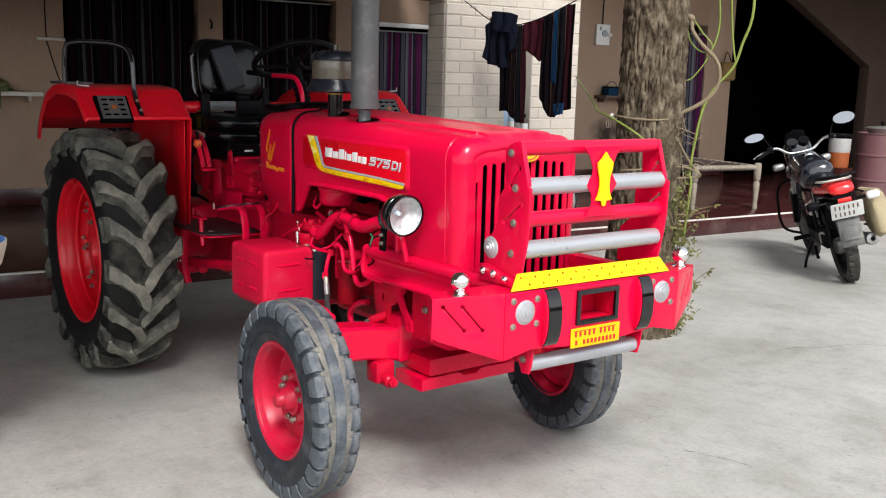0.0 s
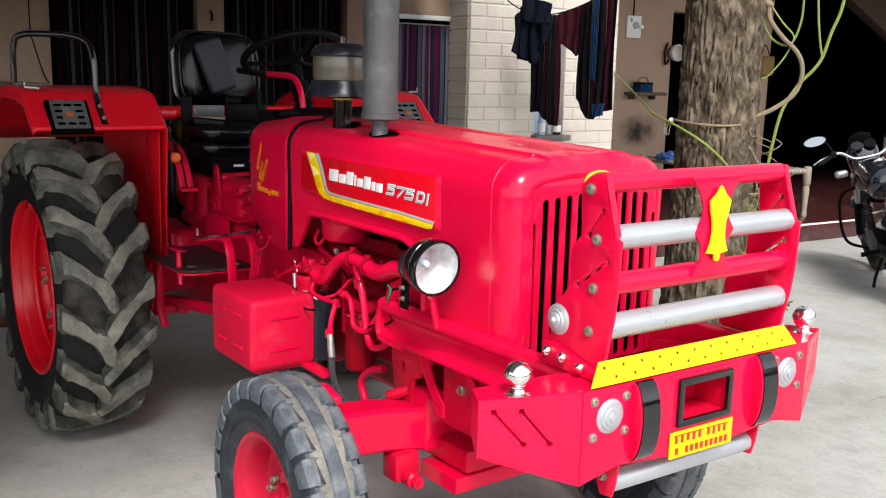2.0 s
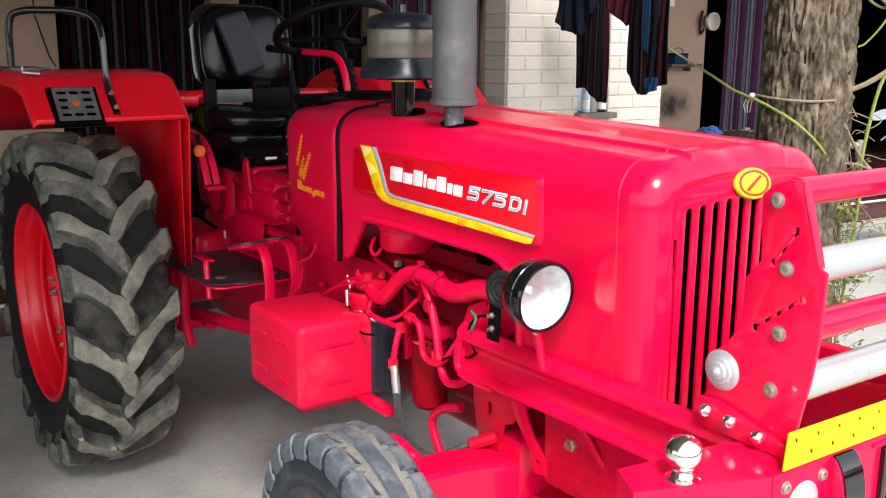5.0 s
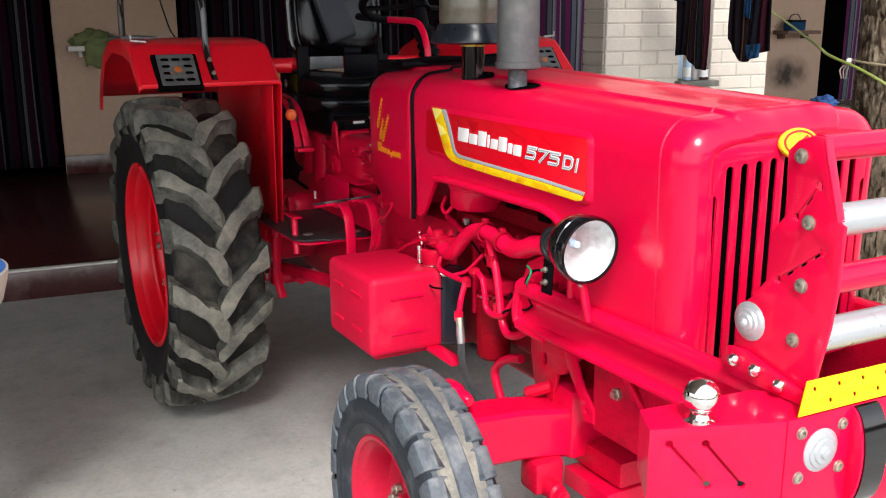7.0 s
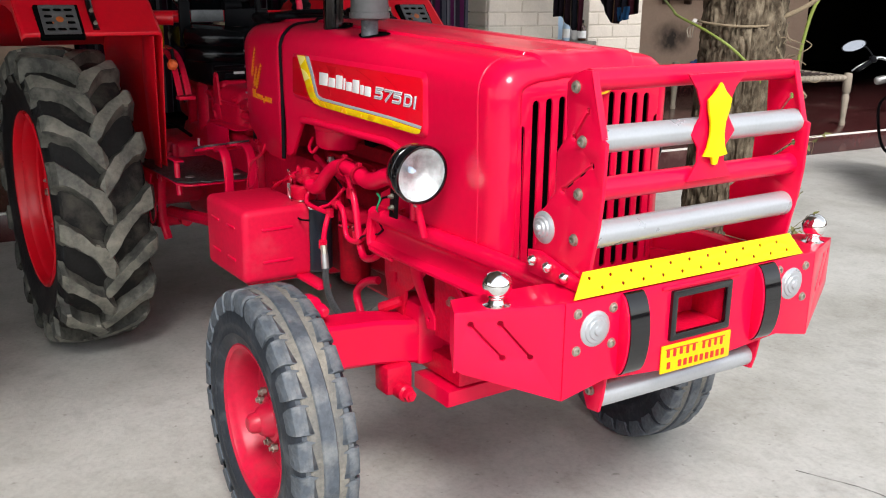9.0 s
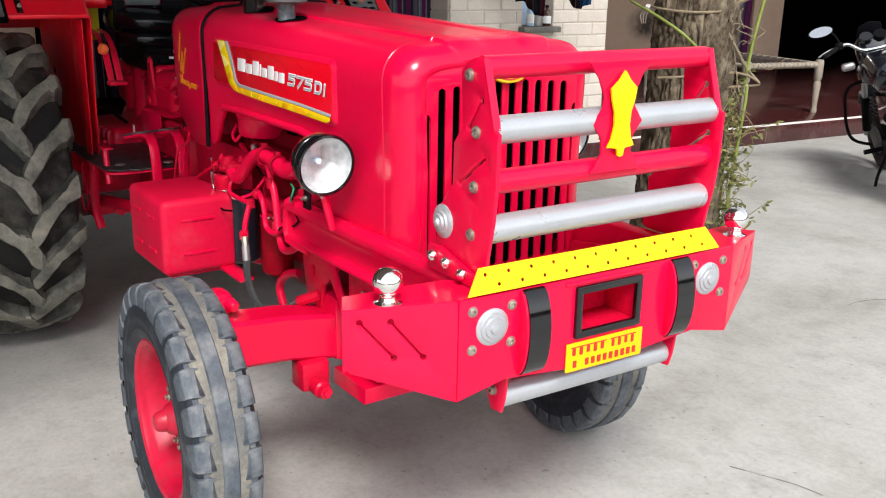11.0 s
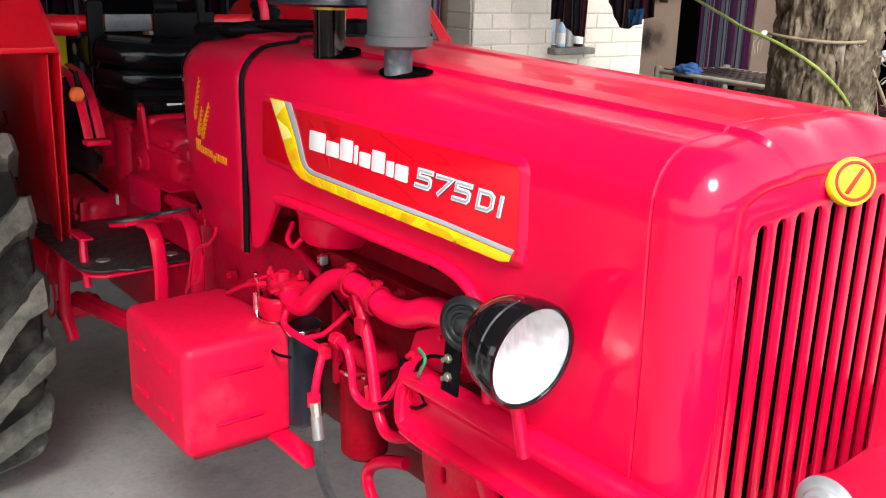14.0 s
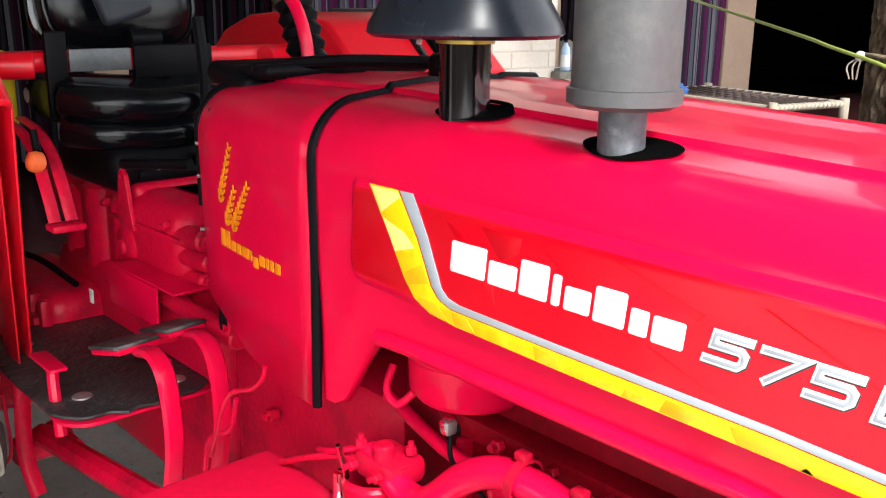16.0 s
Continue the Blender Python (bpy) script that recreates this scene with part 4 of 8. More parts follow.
# ---- chassis ----
for sd in (-1, 1):
    # pressed channel rail from the engine to the bumper
    y = sd * 0.300
    rl = bmesh.new()
    prof = [(0.0, 0.090), (0.012, 0.097), (0.028, 0.098), (0.040, 0.090), (0.045, 0.076), (0.042, 0.064), (0.030, 0.057), (0.021, 0.046), (0.018, 0.034), (0.018, 0.004), (0.023, -0.008), (0.038, -0.013), (0.045, -0.019), (0.045, -0.026), (0.040, -0.031), (0.0, -0.031)]
    rings(rl, [[Vector((x, y + sd * (q - 0.014), z + h)) for q, h in prof] for x, z in ((1.895, 0.834), (2.34, 0.836), (2.79, 0.838))])
    part("side_rail", rl, RED, T, "crimson pressed channel rail")
    part("rail_end", tube([(1.965, y + sd * 0.017, 0.921), (1.930, y + sd * 0.018, 0.918), (1.900, y + sd * 0.018, 0.900), (1.888, y + sd * 0.018, 0.868), (1.886, y + sd * 0.018, 0.832), (1.892, y + sd * 0.018, 0.812)], 0.0125, 10, per=4), RED, T, "rolled end of the channel rail")
    part("rail_end_web", box((1.896, y + sd * 0.002, 0.866), (0.012, 0.028, 0.118), 0.004), RED, T)
    part("weld_bead", tube([(1.905, y + sd * 0.028, 0.806), (1.96, y + sd * 0.030, 0.803), (2.03, y + sd * 0.026, 0.800)], 0.007, 8, per=4), RED, T)
    part("front_bracket", plate([(2.165, 0.81), (2.72, 0.895), (2.72, 0.70), (2.40, 0.60), (2.168, 0.60)], [arc(2.62, 0.78, 0.012, 0, 330, 10)], 0.016, 0.003, xz(sd * 0.262)), CAST, T, "heavy painted front support plate")
    part("rear_bracket", plate([(1.885, 0.79), (2.11, 0.815), (2.105, 0.765), (2.04, 0.70), (2.008, 0.688), (1.994, 0.60), (1.93, 0.60), (1.905, 0.64), (1.888, 0.72)], [slot(1.954, 0.708, 1.954, 0.726, 0.008)], 0.014, 0.003, xz(sd * 0.262)), CAST, T, "painted support plate cut out over the axle")
    part("bracket_strap", plate([(2.036, 0.80), (2.100, 0.815), (2.102, 0.755), (2.132, 0.70), (2.178, 0.655), (2.178, 0.618), (2.140, 0.610), (2.122, 0.660), (2.062, 0.735)], [arc(2.150, 0.642, 0.007, 0, 330, 9)], 0.010, 0.002, xz(sd * 0.272)), RED, T, "crimson strap beside the cut-out")
    for x, z, r in ((2.262, 0.729, 0.016), (2.55, 0.80, 0.014)):
        part("bolt", nut((x, sd * 0.270, z), (0, sd, 0), r, 0.012), STEEL, T)
    part("bar_stay", tube([(2.36, sd * 0.23, 0.66), (2.34, sd * 0.27, 0.73), (2.29, sd * 0.285, 0.80)], 0.018, 10, per=3, squash=0.5), RED, T)
part("support_casting", box((2.24, 0, 0.70), (0.52, 0.34, 0.22), 0.03), SHADECAST, T, "painted cast front support")
part("weight_block", box((2.105, 0, 0.470), (0.215, 0.42, 0.072), 0.010), CAST, T, "painted lower front weight bracket")
part("weight_slab", plate([(-0.245, 0.378), (0.245, 0.378), (0.245, 0.428), (0.055, 0.428), (0.035, 0.412), (-0.035, 0.412), (-0.055, 0.428), (-0.245, 0.428)], (), 0.19, 0.006, yz(2.115)), RED, T, "crimson steel slab with a notch under the axle")
for sd in (-1, 1):
    ax = bmesh.new()
    rings(ax, [[Vector((2.0 + dx, sd * y, z + dz)) for dx, dz in ((-0.05, -0.07), (0.05, -0.07), (0.058, -0.06), (0.058, 0.055), (0.048, 0.066), (-0.05, 0.066))] for y, z in ((0.0, 0.53), (0.20, 0.53), (0.40, 0.565), (0.60, 0.58))])
    part("axle_beam", ax, RED, T, "crimson box-section front axle")
    part("axle_cap", box((2.0, sd * 0.21, 0.56), (0.135, 0.10, 0.20), 0.02), RED, T)
    part("king_pin", cyl((1.985, sd * 0.60, 0.27), (1.985, sd * 0.60, 0.68), 0.040, seg=20, chamfer=0.008), FRED, T)
    part("king_cap", box((1.975, sd * 0.575, 0.685), (0.075, 0.065, 0.065), 0.018, seg=3), RED, T, "crimson clamp over the king pin")
    part("clamp_ear", cyl((2.0, sd * 0.555, 0.685), (2.035, sd * 0.548, 0.680), 0.020, 0.016, 14, chamfer=0.004), RED, T)
    part("steering_arm", box((1.90, sd * 0.585, 0.655), (0.10, 0.05, 0.025), 0.008), RED, T)
    part("stub_axle", cyl((2.003, sd * 0.58, 0.383), (2.003, sd * 0.70, 0.383), 0.045, 0.04, 20), CAST, T)
    part("axle_pivot", cyl((2.02, sd * 0.33, 0.41), (2.12, sd * 0.33, 0.41), 0.026, seg=14, chamfer=0.006), CAST, T)
    part("axle_stop", box((2.04, sd * 0.33, 0.44), (0.08, 0.09, 0.09), 0.012), CAST, T)
    part("stop_bolt", nut((2.12, sd * 0.33, 0.41), (1, 0, 0), 0.02, 0.02), CAST, T)

# ---- engine ----
part("engine_block", box((1.66, 0.0, 0.82), (0.72, 0.36, 0.50), 0.03), SHADECAST, T, "crimson painted engine block")
part("cylinder_head", box((1.70, 0.02, 1.12), (0.66, 0.28, 0.14), 0.03), SHADECAST, T)
part("head_ledge", plate([(1.42, 1.02), (2.02, 1.02), (2.05, 0.93), (1.98, 0.90), (1.78, 0.985), (1.45, 0.985)], (), 0.06, 0.008, xz(-0.19)), SHADECAST, T)
part("sump", box((1.60, 0.02, 0.565), (0.60, 0.26, 0.10), 0.03), CAST, T)
part("timing_cover", box((2.04, 0, 0.86), (0.08, 0.36, 0.46), 0.03), SHADECAST, T)
part("crankcase_side", box((1.68, -0.150, 0.79), (0.30, 0.11, 0.28), 0.035, seg=3), SHADECAST, T, "crimson painted crankcase bulge")
part("oil_canister", lathe([(0.0, 0.0), (0.0, 0.040), (0.012, 0.050), (0.185, 0.052), (0.195, 0.049), (0.205, 0.046), (0.206, 0.0)], (1.655, -0.243, 0.620), (0, 0, 1), 32), SHADECAST, T, "dark crimson filter canister with a bright band")
part("canister_band", lathe([(0.0, 0.050), (0.002, 0.0535), (0.008, 0.0535), (0.010, 0.050)], (1.655, -0.243, 0.812), (0, 0, 1), 32), CHROME, T)
part("canister_head", box((1.665, -0.225, 0.845), (0.105, 0.090, 0.045), 0.014, seg=3), CAST, T)
part("side_cover", plate([(1.80, 0.885), (1.98, 0.905), (2.035, 0.935), (2.040, 0.985), (1.905, 0.990), (1.83, 0.955)], [], 0.030, 0.006, xz(-0.232)), RED, T, "flat crimson cover on the side of the engine")
for x, z in ((1.825, 0.905), (1.97, 0.925), (1.92, 0.975)):
    part("cover_bolt", nut((x, -0.246, z), (0, -1, 0), 0.009, 0.008), CAST, T)
part("coolant_hose", tube([(1.78, -0.235, 0.875), (1.815, -0.262, 0.845), (1.87, -0.270, 0.835), (1.93, -0.275, 0.850), (1.985, -0.290, 0.885)], 0.0095, 10), MATT, T, "black rubber hose")
# solid black box put where the head has a dark opening
part("dark_gap_box", box((1.93, -0.165, 1.066), (0.085, 0.05, 0.032), 0.006), VOID, T, "black box standing in for a dark opening in the cylinder head")
part("cable_lug", box((1.473, -0.232, 1.000), (0.020, 0.020, 0.022), 0.005), DULL, T, "bare metal cable lug")
part("thin_pipe", tube([(1.17, -0.318, 0.852), (1.24, -0.316, 0.888), (1.31, -0.305, 0.915), (1.37, -0.290, 0.925)], 0.0052, 8), CAST, T)
part("oil_filter", cyl((1.405, -0.255, 0.60), (1.405, -0.255, 0.835), 0.052, seg=28, chamfer=0.008), ENAMEL, T, "black oil filter canister")
part("filter_band", lathe([(0, 0.053), (0.003, 0.0545), (0.008, 0.0545), (0.011, 0.053)], (1.405, -0.255, 0.825), (0, 0, 1), 28), CHROME, T)
part("air_canister", lathe([(0, 0.0), (0.0, 0.078), (0.012, 0.088), (0.06, 0.09), (0.064, 0.094), (0.075, 0.094), (0.08, 0.09), (0.16, 0.088)], (1.468, -0.185, 1.038), (0, 0, 1), 32), RED, T, "crimson oil-bath canister")
for x, y, z, d in ((1.375, -0.322, 0.935, (0, -1, 0)), (1.42, -0.313, 0.93, (0, -1, 0)), (1.36, -0.30, 0.948, (0, 0, 1)), (1.425, -0.26, 0.948, (0, 0, 1)), (1.345, -0.27, 0.925, (-1, -0.3, 0))):
    part("head_nut", nut((x, y, z), d, 0.0085, 0.012), CAST, T)
part("vent_plug", cyl((1.348, -0.318, 0.90), (1.346, -0.330, 0.955), 0.005, seg=8), CHROME, T)
# two more black boxes in place of dark openings
for x0, x1, z in ((1.60, 1.66, 1.075), (1.77, 1.84, 1.060)):
    part("dark_gap_box", box(((x0 + x1) / 2, -0.150, z), (x1 - x0, 0.05, 0.030), 0.006), VOID, T, "black box standing in for a dark opening in the cylinder head")
part("fuel_filter_head", box((1.395, -0.275, 0.925), (0.09, 0.07, 0.04), 0.012), CAST, T)
part("fuel_filter_bowl", lathe([(0, 0.0), (0, 0.036), (0.012, 0.046), (0.05, 0.048), (0.055, 0.044), (0.06, 0.044)], (1.37, -0.285, 0.845), (0, 0, 1), 28), CAST, T)
part("fuel_filter_ring", lathe([(0, 0.047), (0.0, 0.05), (0.004, 0.05), (0.004, 0.047)], (1.37, -0.285, 0.85), (0, 0, 1), 28), CHROME, T)
part("fuel_filter_stud", cyl((1.335, -0.325, 0.855), (1.335, -0.325, 0.905), 0.007, seg=8), CHROME, T)
part("breather_boss", cyl((1.40, -0.29, 0.93), (1.40, -0.29, 0.965), 0.016, seg=12, chamfer=0.003), CAST, T)
part("intake_hose", tube([(1.36, -0.285, 0.930), (1.41, -0.29, 0.925), (1.455, -0.29, 0.905), (1.50, -0.29, 0.918), (1.56, -0.285, 0.975), (1.615, -0.28, 1.005), (1.68, -0.275, 1.008), (1.74, -0.27, 0.995)], 0.0215, 16), RED, T, "bent crimson hose")
part("intake_pipe", tube([(1.72, -0.27, 1.0), (1.78, -0.265, 0.985), (1.84, -0.265, 0.995), (1.90, -0.26, 1.018), (2.0, -0.24, 1.02), (2.06, -0.22, 1.0)], 0.027, 16), RED, T)
for x, z in ((1.655, 1.008), (1.745, 0.996)):
    part("hose_clip", lathe([(-0.006, 0.027), (-0.006, 0.031), (0.006, 0.031), (0.006, 0.027)], (x, -0.274, z), (1, 0, -0.1), 20), CAST, T)
    part("clip_screw", box((x, -0.275, z + 0.034), (0.02, 0.016, 0.012), 0.003), CAST, T)
PIPES = [
    ([(1.43, -0.27, 0.93), (1.43, -0.30, 0.88), (1.435, -0.305, 0.85), (1.52, -0.305, 0.845), (1.60, -0.30, 0.845)], 0.008),
    ([(1.60, -0.305, 0.86), (1.603, -0.325, 0.80), (1.603, -0.335, 0.74)], 0.009),
    ([(1.655, -0.27, 1.0), (1.70, -0.275, 0.94), (1.735, -0.28, 0.87), (1.76, -0.285, 0.79), (1.80, -0.29, 0.745), (1.86, -0.285, 0.76), (1.89, -0.27, 0.80)], 0.012),
    ([(1.62, -0.30, 0.885), (1.68, -0.305, 0.885), (1.70, -0.305, 0.85), (1.71, -0.305, 0.80), (1.745, -0.30, 0.785), (1.79, -0.295, 0.80), (1.83, -0.28, 0.86), (1.86, -0.26, 0.91)], 0.0085),
    ([(1.52, -0.30, 0.85), (1.56, -0.28, 0.87), (1.62, -0.26, 0.93)], 0.006),
    ([(1.25, -0.30, 0.90), (1.31, -0.31, 0.925), (1.37, -0.29, 0.95)], 0.005),
    ([(1.80, -0.24, 0.66), (1.755, -0.25, 0.648), (1.70, -0.25, 0.615), (1.676, -0.25, 0.58), (1.69, -0.25, 0.54), (1.755, -0.25, 0.44)], 0.0135),
    ([(1.30, -0.20, 0.98), (1.45, -0.22, 0.955), (1.60, -0.235, 0.95)], 0.011),
    ([(1.36, -0.24, 1.06), (1.37, -0.26, 1.03), (1.395, -0.26, 1.015), (1.42, -0.25, 1.04)], 0.006),
]
for pts, r in PIPES:
    part("fuel_pipe", tube(pts, r, 10), RED, T, "thin crimson pipe")
for c, d in (((1.60, -0.305, 0.848), (0, 0, 1)), ((1.64, -0.30, 0.885), (1, 0, 0)), ((1.603, -0.334, 0.748), (0, 0, 1)), ((1.862, -0.262, 0.90), (0.3, 0, 1)), ((1.735, -0.28, 0.80), (0.2, 0, -1)), ((1.43, -0.285, 0.925), (0, 0, 1))):
    c, d = Vector(c), Vector(d).normalized()
    part("pipe_union", cyl(c - d * 0.014, c + d * 0.014, 0.0155, seg=6, chamfer=0.002), CAST, T)
# bolts, core plugs and ribs on the side of the block
for k in range(6):
    part("head_bolt", nut((1.47 + 0.095 * k, -0.222, 1.003), (0, -1, 0.1), 0.0105, 0.012), CAST, T)
for x in (1.53, 1.79, 1.93):
    part("core_plug", lathe([(0, 0.026), (0.006, 0.026), (0.008, 0.022), (0.004, 0.018), (0.003, 0.0)], (x, -0.179, 0.90), (0, -1, 0), 24), CAST, T)
for x in (1.46, 1.86):
    part("block_rib", box((x, -0.185, 0.83), (0.018, 0.03, 0.27), 0.006), CAST, T)
part("pipe_clip", box((1.70, -0.285, 0.93), (0.03, 0.012, 0.035), 0.004), CAST, T)
part("sensor_plug", cyl((1.47, -0.16, 0.985), (1.475, -0.225, 0.995), 0.011, seg=10, chamfer=0.002), MATT, T, "black sensor plug")
part("terminal", nut((1.475, -0.225, 0.995), (0, -1, 0), 0.007, 0.010), CHROME, T)
# hydraulic hose with a steel spring guard
part("hose_fitting", cyl((1.610, -0.336, 0.745), (1.620, -0.338, 0.715), 0.012, 0.011, 8), STEEL, T, "bare steel hose fitting")
part("hose_sleeve", cyl((1.619, -0.338, 0.718), (1.632, -0.341, 0.672), 0.0125, seg=16), DULL, T)
hose_line = [(1.630, -0.340, 0.68), (1.640, -0.345, 0.635), (1.662, -0.347, 0.592), (1.705, -0.347, 0.557), (1.765, -0.343, 0.538), (1.829, -0.338, 0.553), (1.89, -0.330, 0.590), (1.95, -0.31, 0.630)]
part("hose", tube(hose_line, 0.0085, 10), MATT, T)
line = curve_points(hose_line, 14)
coil = []
for i, p in enumerate(line[:-8]):
    d = (line[i + 1] - p).normalized()
    u, w = basis(d)
    for k in range(6):
        a = 2 * math.pi * k / 6
        coil.append(p.lerp(line[i + 1], k / 6) + (u * math.cos(a) + w * math.sin(a)) * 0.0105)
part("hose_spring", tube(coil, 0.0018, 5, per=1), material("dark_spring_steel", (0.11, 0.115, 0.12), 0.4, metal=0.6, vary=0.3), T, "steel spring round the hose")
part("hose_end", cyl((1.875, -0.333, 0.581), (1.945, -0.312, 0.627), 0.0105, seg=8), DULL, T)
part("hose_elbow", cyl((1.935, -0.315, 0.62), (1.985, -0.265, 0.65), 0.017, seg=8, chamfer=0.003), CAST, T)
# wiring
for pts in ([(1.475, -0.23, 0.995), (1.50, -0.25, 0.965), (1.55, -0.255, 0.95), (1.60, -0.24, 0.90), (1.62, -0.22, 0.84)], [(1.77, -0.29, 0.79), (1.81, -0.305, 0.815), (1.86, -0.30, 0.835), (1.92, -0.31, 0.85), (1.95, -0.31, 0.87)], [(1.32, -0.31, 0.90), (1.38, -0.335, 0.83), (1.44, -0.34, 0.80), (1.50, -0.33, 0.805)], [(1.94, -0.30, 0.86), (1.93, -0.32, 0.92), (1.97, -0.325, 0.97), (2.02, -0.32, 0.985)], [(1.74, -0.24, 0.84), (1.80, -0.28, 0.81), (1.88, -0.29, 0.85), (1.98, -0.30, 0.90)]):
    part("wire", tube(pts, 0.0035, 6), MATT, T, "thin black wire")
part("wire", tube([(1.955, -0.33, 0.93), (1.975, -0.345, 0.945), (1.985, -0.34, 0.975), (1.96, -0.335, 0.985)], 0.003, 6), material("green_wire", (0.0, 0.2, 0.08), 0.4), T, "green wire")
# horn on its strap
part("horn_strap", plate([(2.008, 0.925), (2.052, 0.925), (2.060, 1.04), (2.020, 1.04)], [arc(2.030, 0.945, 0.005, 0, 320, 8)], 0.004, 0.001, xz(-0.322)), MATT, T)
for z in (0.957, 0.990):
    part("strap_bolt", nut((2.031, -0.324, z), (0, -1, 0), 0.008, 0.008), STEEL, T)
HORNBLACK = material("dusty_black_horn", (0.010, 0.011, 0.012), 0.4, vary=0.3, fine=120, spec=0.3)
part("horn", lathe([(-0.034, 0.0), (-0.034, 0.028), (-0.018, 0.042), (-0.002, 0.046), (0.004, 0.046), (0.006, 0.041), (0.010, 0.037), (0.010, 0.034), (0.006, 0.031), (0.006, 0.028), (0.012, 0.025), (0.012, 0.021), (0.008, 0.018), (0.008, 0.015), (0.015, 0.012), (0.017, 0.006), (0.017, 0.0001)], (2.068, -0.325, 1.062), (0.35, -1, 0.1), 40), HORNBLACK, T, "black disc horn with concentric ridges")
# headlamps
GLASS = material("lamp_glass", (0.93, 0.95, 0.96), 0.03, vary=0.02)
GLASS.node_tree.nodes["Principled BSDF"].inputs["Transmission Weight"].default_value = 1.0
GLASS.node_tree.nodes["Principled BSDF"].inputs["IOR"].default_value = 1.22
_n, _l = GLASS.node_tree.nodes, GLASS.node_tree.links
_co, _wave, _bump = _n.new("ShaderNodeTexCoord"), _n.new("ShaderNodeTexWave"), _n.new("ShaderNodeBump")
_wave.bands_direction, _wave.inputs["Scale"].default_value, _wave.inputs["Distortion"].default_value = "Y", 26, 1.2
_bump.inputs["Strength"].default_value, _bump.inputs["Distance"].default_value = 0.10, 0.002
_l.new(_co.outputs["Object"], _wave.inputs["Vector"])
_l.new(_wave.outputs["Fac"], _bump.inputs["Height"])
_l.new(_bump.outputs[0], _n["Principled BSDF"].inputs["Normal"])
MIRROR = material("bright_reflector", (0.50, 0.50, 0.50), 0.38, metal=0.65, vary=0.35, scale=30, fine=60, bump=0.25)
BULB = material("bluish_bulb_cap", (0.62, 0.76, 0.92), 0.5)
for sd in (-1, 1):
    hd = Vector((1, sd * 0.01, -0.09)).normalized()
    c = Vector((2.292, sd * 0.400, 1.105))
    hl = part("headlamp", lathe([(-0.092, 0.0), (-0.092, 0.024), (-0.084, 0.048), (-0.064, 0.064), (-0.040, 0.0725), (-0.022, 0.0745), (-0.020, 0.0725), (-0.016, 0.0725), (-0.014, 0.0775), (0.004, 0.0785), (0.010, 0.0765), (0.011, 0.0715), (0.006, 0.0695)], c, hd, 56), BLACK, T, "round headlamp in a gloss black shell")
    part("reflector", lathe([(0.004, 0.0700), (-0.010, 0.0640), (-0.026, 0.0500), (-0.037, 0.0330), (-0.042, 0.0150), (-0.043, 0.0001)], c, hd, 48), MIRROR, hl, "bright dished reflector")
    part("bulb", lathe([(-0.043, 0.0075), (-0.036, 0.0075), (-0.033, 0.0065), (-0.031, 0.004), (-0.030, 0.0001)], c, hd, 20), BULB, hl, "bluish bulb shield")
    lens = part("lens", lathe([(0.0045, 0.0001), (0.0045, 0.0698), (0.0065, 0.0698), (0.010, 0.0660), (0.017, 0.0500), (0.021, 0.0300), (0.0222, 0.0120), (0.0225, 0.0001)], c, hd, 48), GLASS, hl, "clear ribbed headlamp lens over a bright reflector")
    lens.visible_shadow = False
    part("lamp_post", cyl((2.262, sd * 0.368, 0.93), (2.268, sd * 0.398, 1.04), 0.010, seg=12), RED, hl)
    part("lamp_nut", nut((2.267, sd * 0.396, 1.034), (0, 0, -1), 0.014, 0.010), DULL, hl)

# battery box
bbx = part("battery_box", box((1.263, -0.415, 0.718), (0.346, 0.254, 0.256), 0.024, seg=4), BOXRED, T, "crimson pressed-steel battery box")
for z in (0.775, 0.662):
    part("pressed_rib", box((1.4355, -0.420, z), (0.010, 0.115, 0.011), 0.0048), RED, bbx)
    for x in (1.185, 1.325):
        part("pressed_rib", box((x, -0.5415, z), (0.075, 0.010, 0.011), 0.0048), RED, bbx)
part("box_shelf", box((1.50, -0.325, 0.592), (0.18, 0.05, 0.014), 0.003), RED, T)
part("box_tray", box((1.265, -0.42, 0.587), (0.30, 0.20, 0.012), 0.003), CAST, T)

# ---- exhaust and air cleaner ----
ex = (1.733, -0.224)
part("exhaust_pipe", cyl((*ex, 1.34), (*ex, 1.478), 0.026, seg=24), material("stained_pipe", (0.07, 0.076, 0.086), 0.5, metal=0.2, vary=0.5, scale=30, fine=90, bump=0.15, dirt=(0.25, 0.25, 0.25), dirt_amount=0.3, dirt_scale=40), T, "grey stained exhaust pipe")
part("muffler", lathe([(1.468, 0.026), (1.4685, 0.052), (1.473, 0.0575), (1.4735, 0.0615), (1.489, 0.0615), (1.490, 0.0575), (1.52, 0.057), (2.02, 0.057), (2.05, 0.05), (2.07, 0.030), (2.35, 0.028), (2.35, 0.024), (2.3, 0.024)], (*ex, 0), (0, 0, 1), 40), MUFFLER, T, "tall grey heat-stained muffler")
ac = (1.468, -0.208)
part("cleaner_pipe", cyl((*ac, 1.34), (*ac, 1.535), 0.033, seg=28), BLACK, T, "gloss black air pipe")
part("pipe_ring", lathe([(1.524, 0.034), (1.524, 0.038), (1.533, 0.038), (1.533, 0.034)], (*ac, 0), (0, 0, 1), 28), material("brass_ring", (0.45, 0.30, 0.06), 0.35, metal=0.8), T, "brass clamp ring")
part("cleaner_base", lathe([(1.530, 0.04), (1.532, 0.118), (1.537, 0.126), (1.548, 0.124), (1.575, 0.108), (1.588, 0.104), (1.590, 0.10)], (*ac, 0), (0, 0, 1), 44), ENAMEL, T, "black dished base of the pre-cleaner")
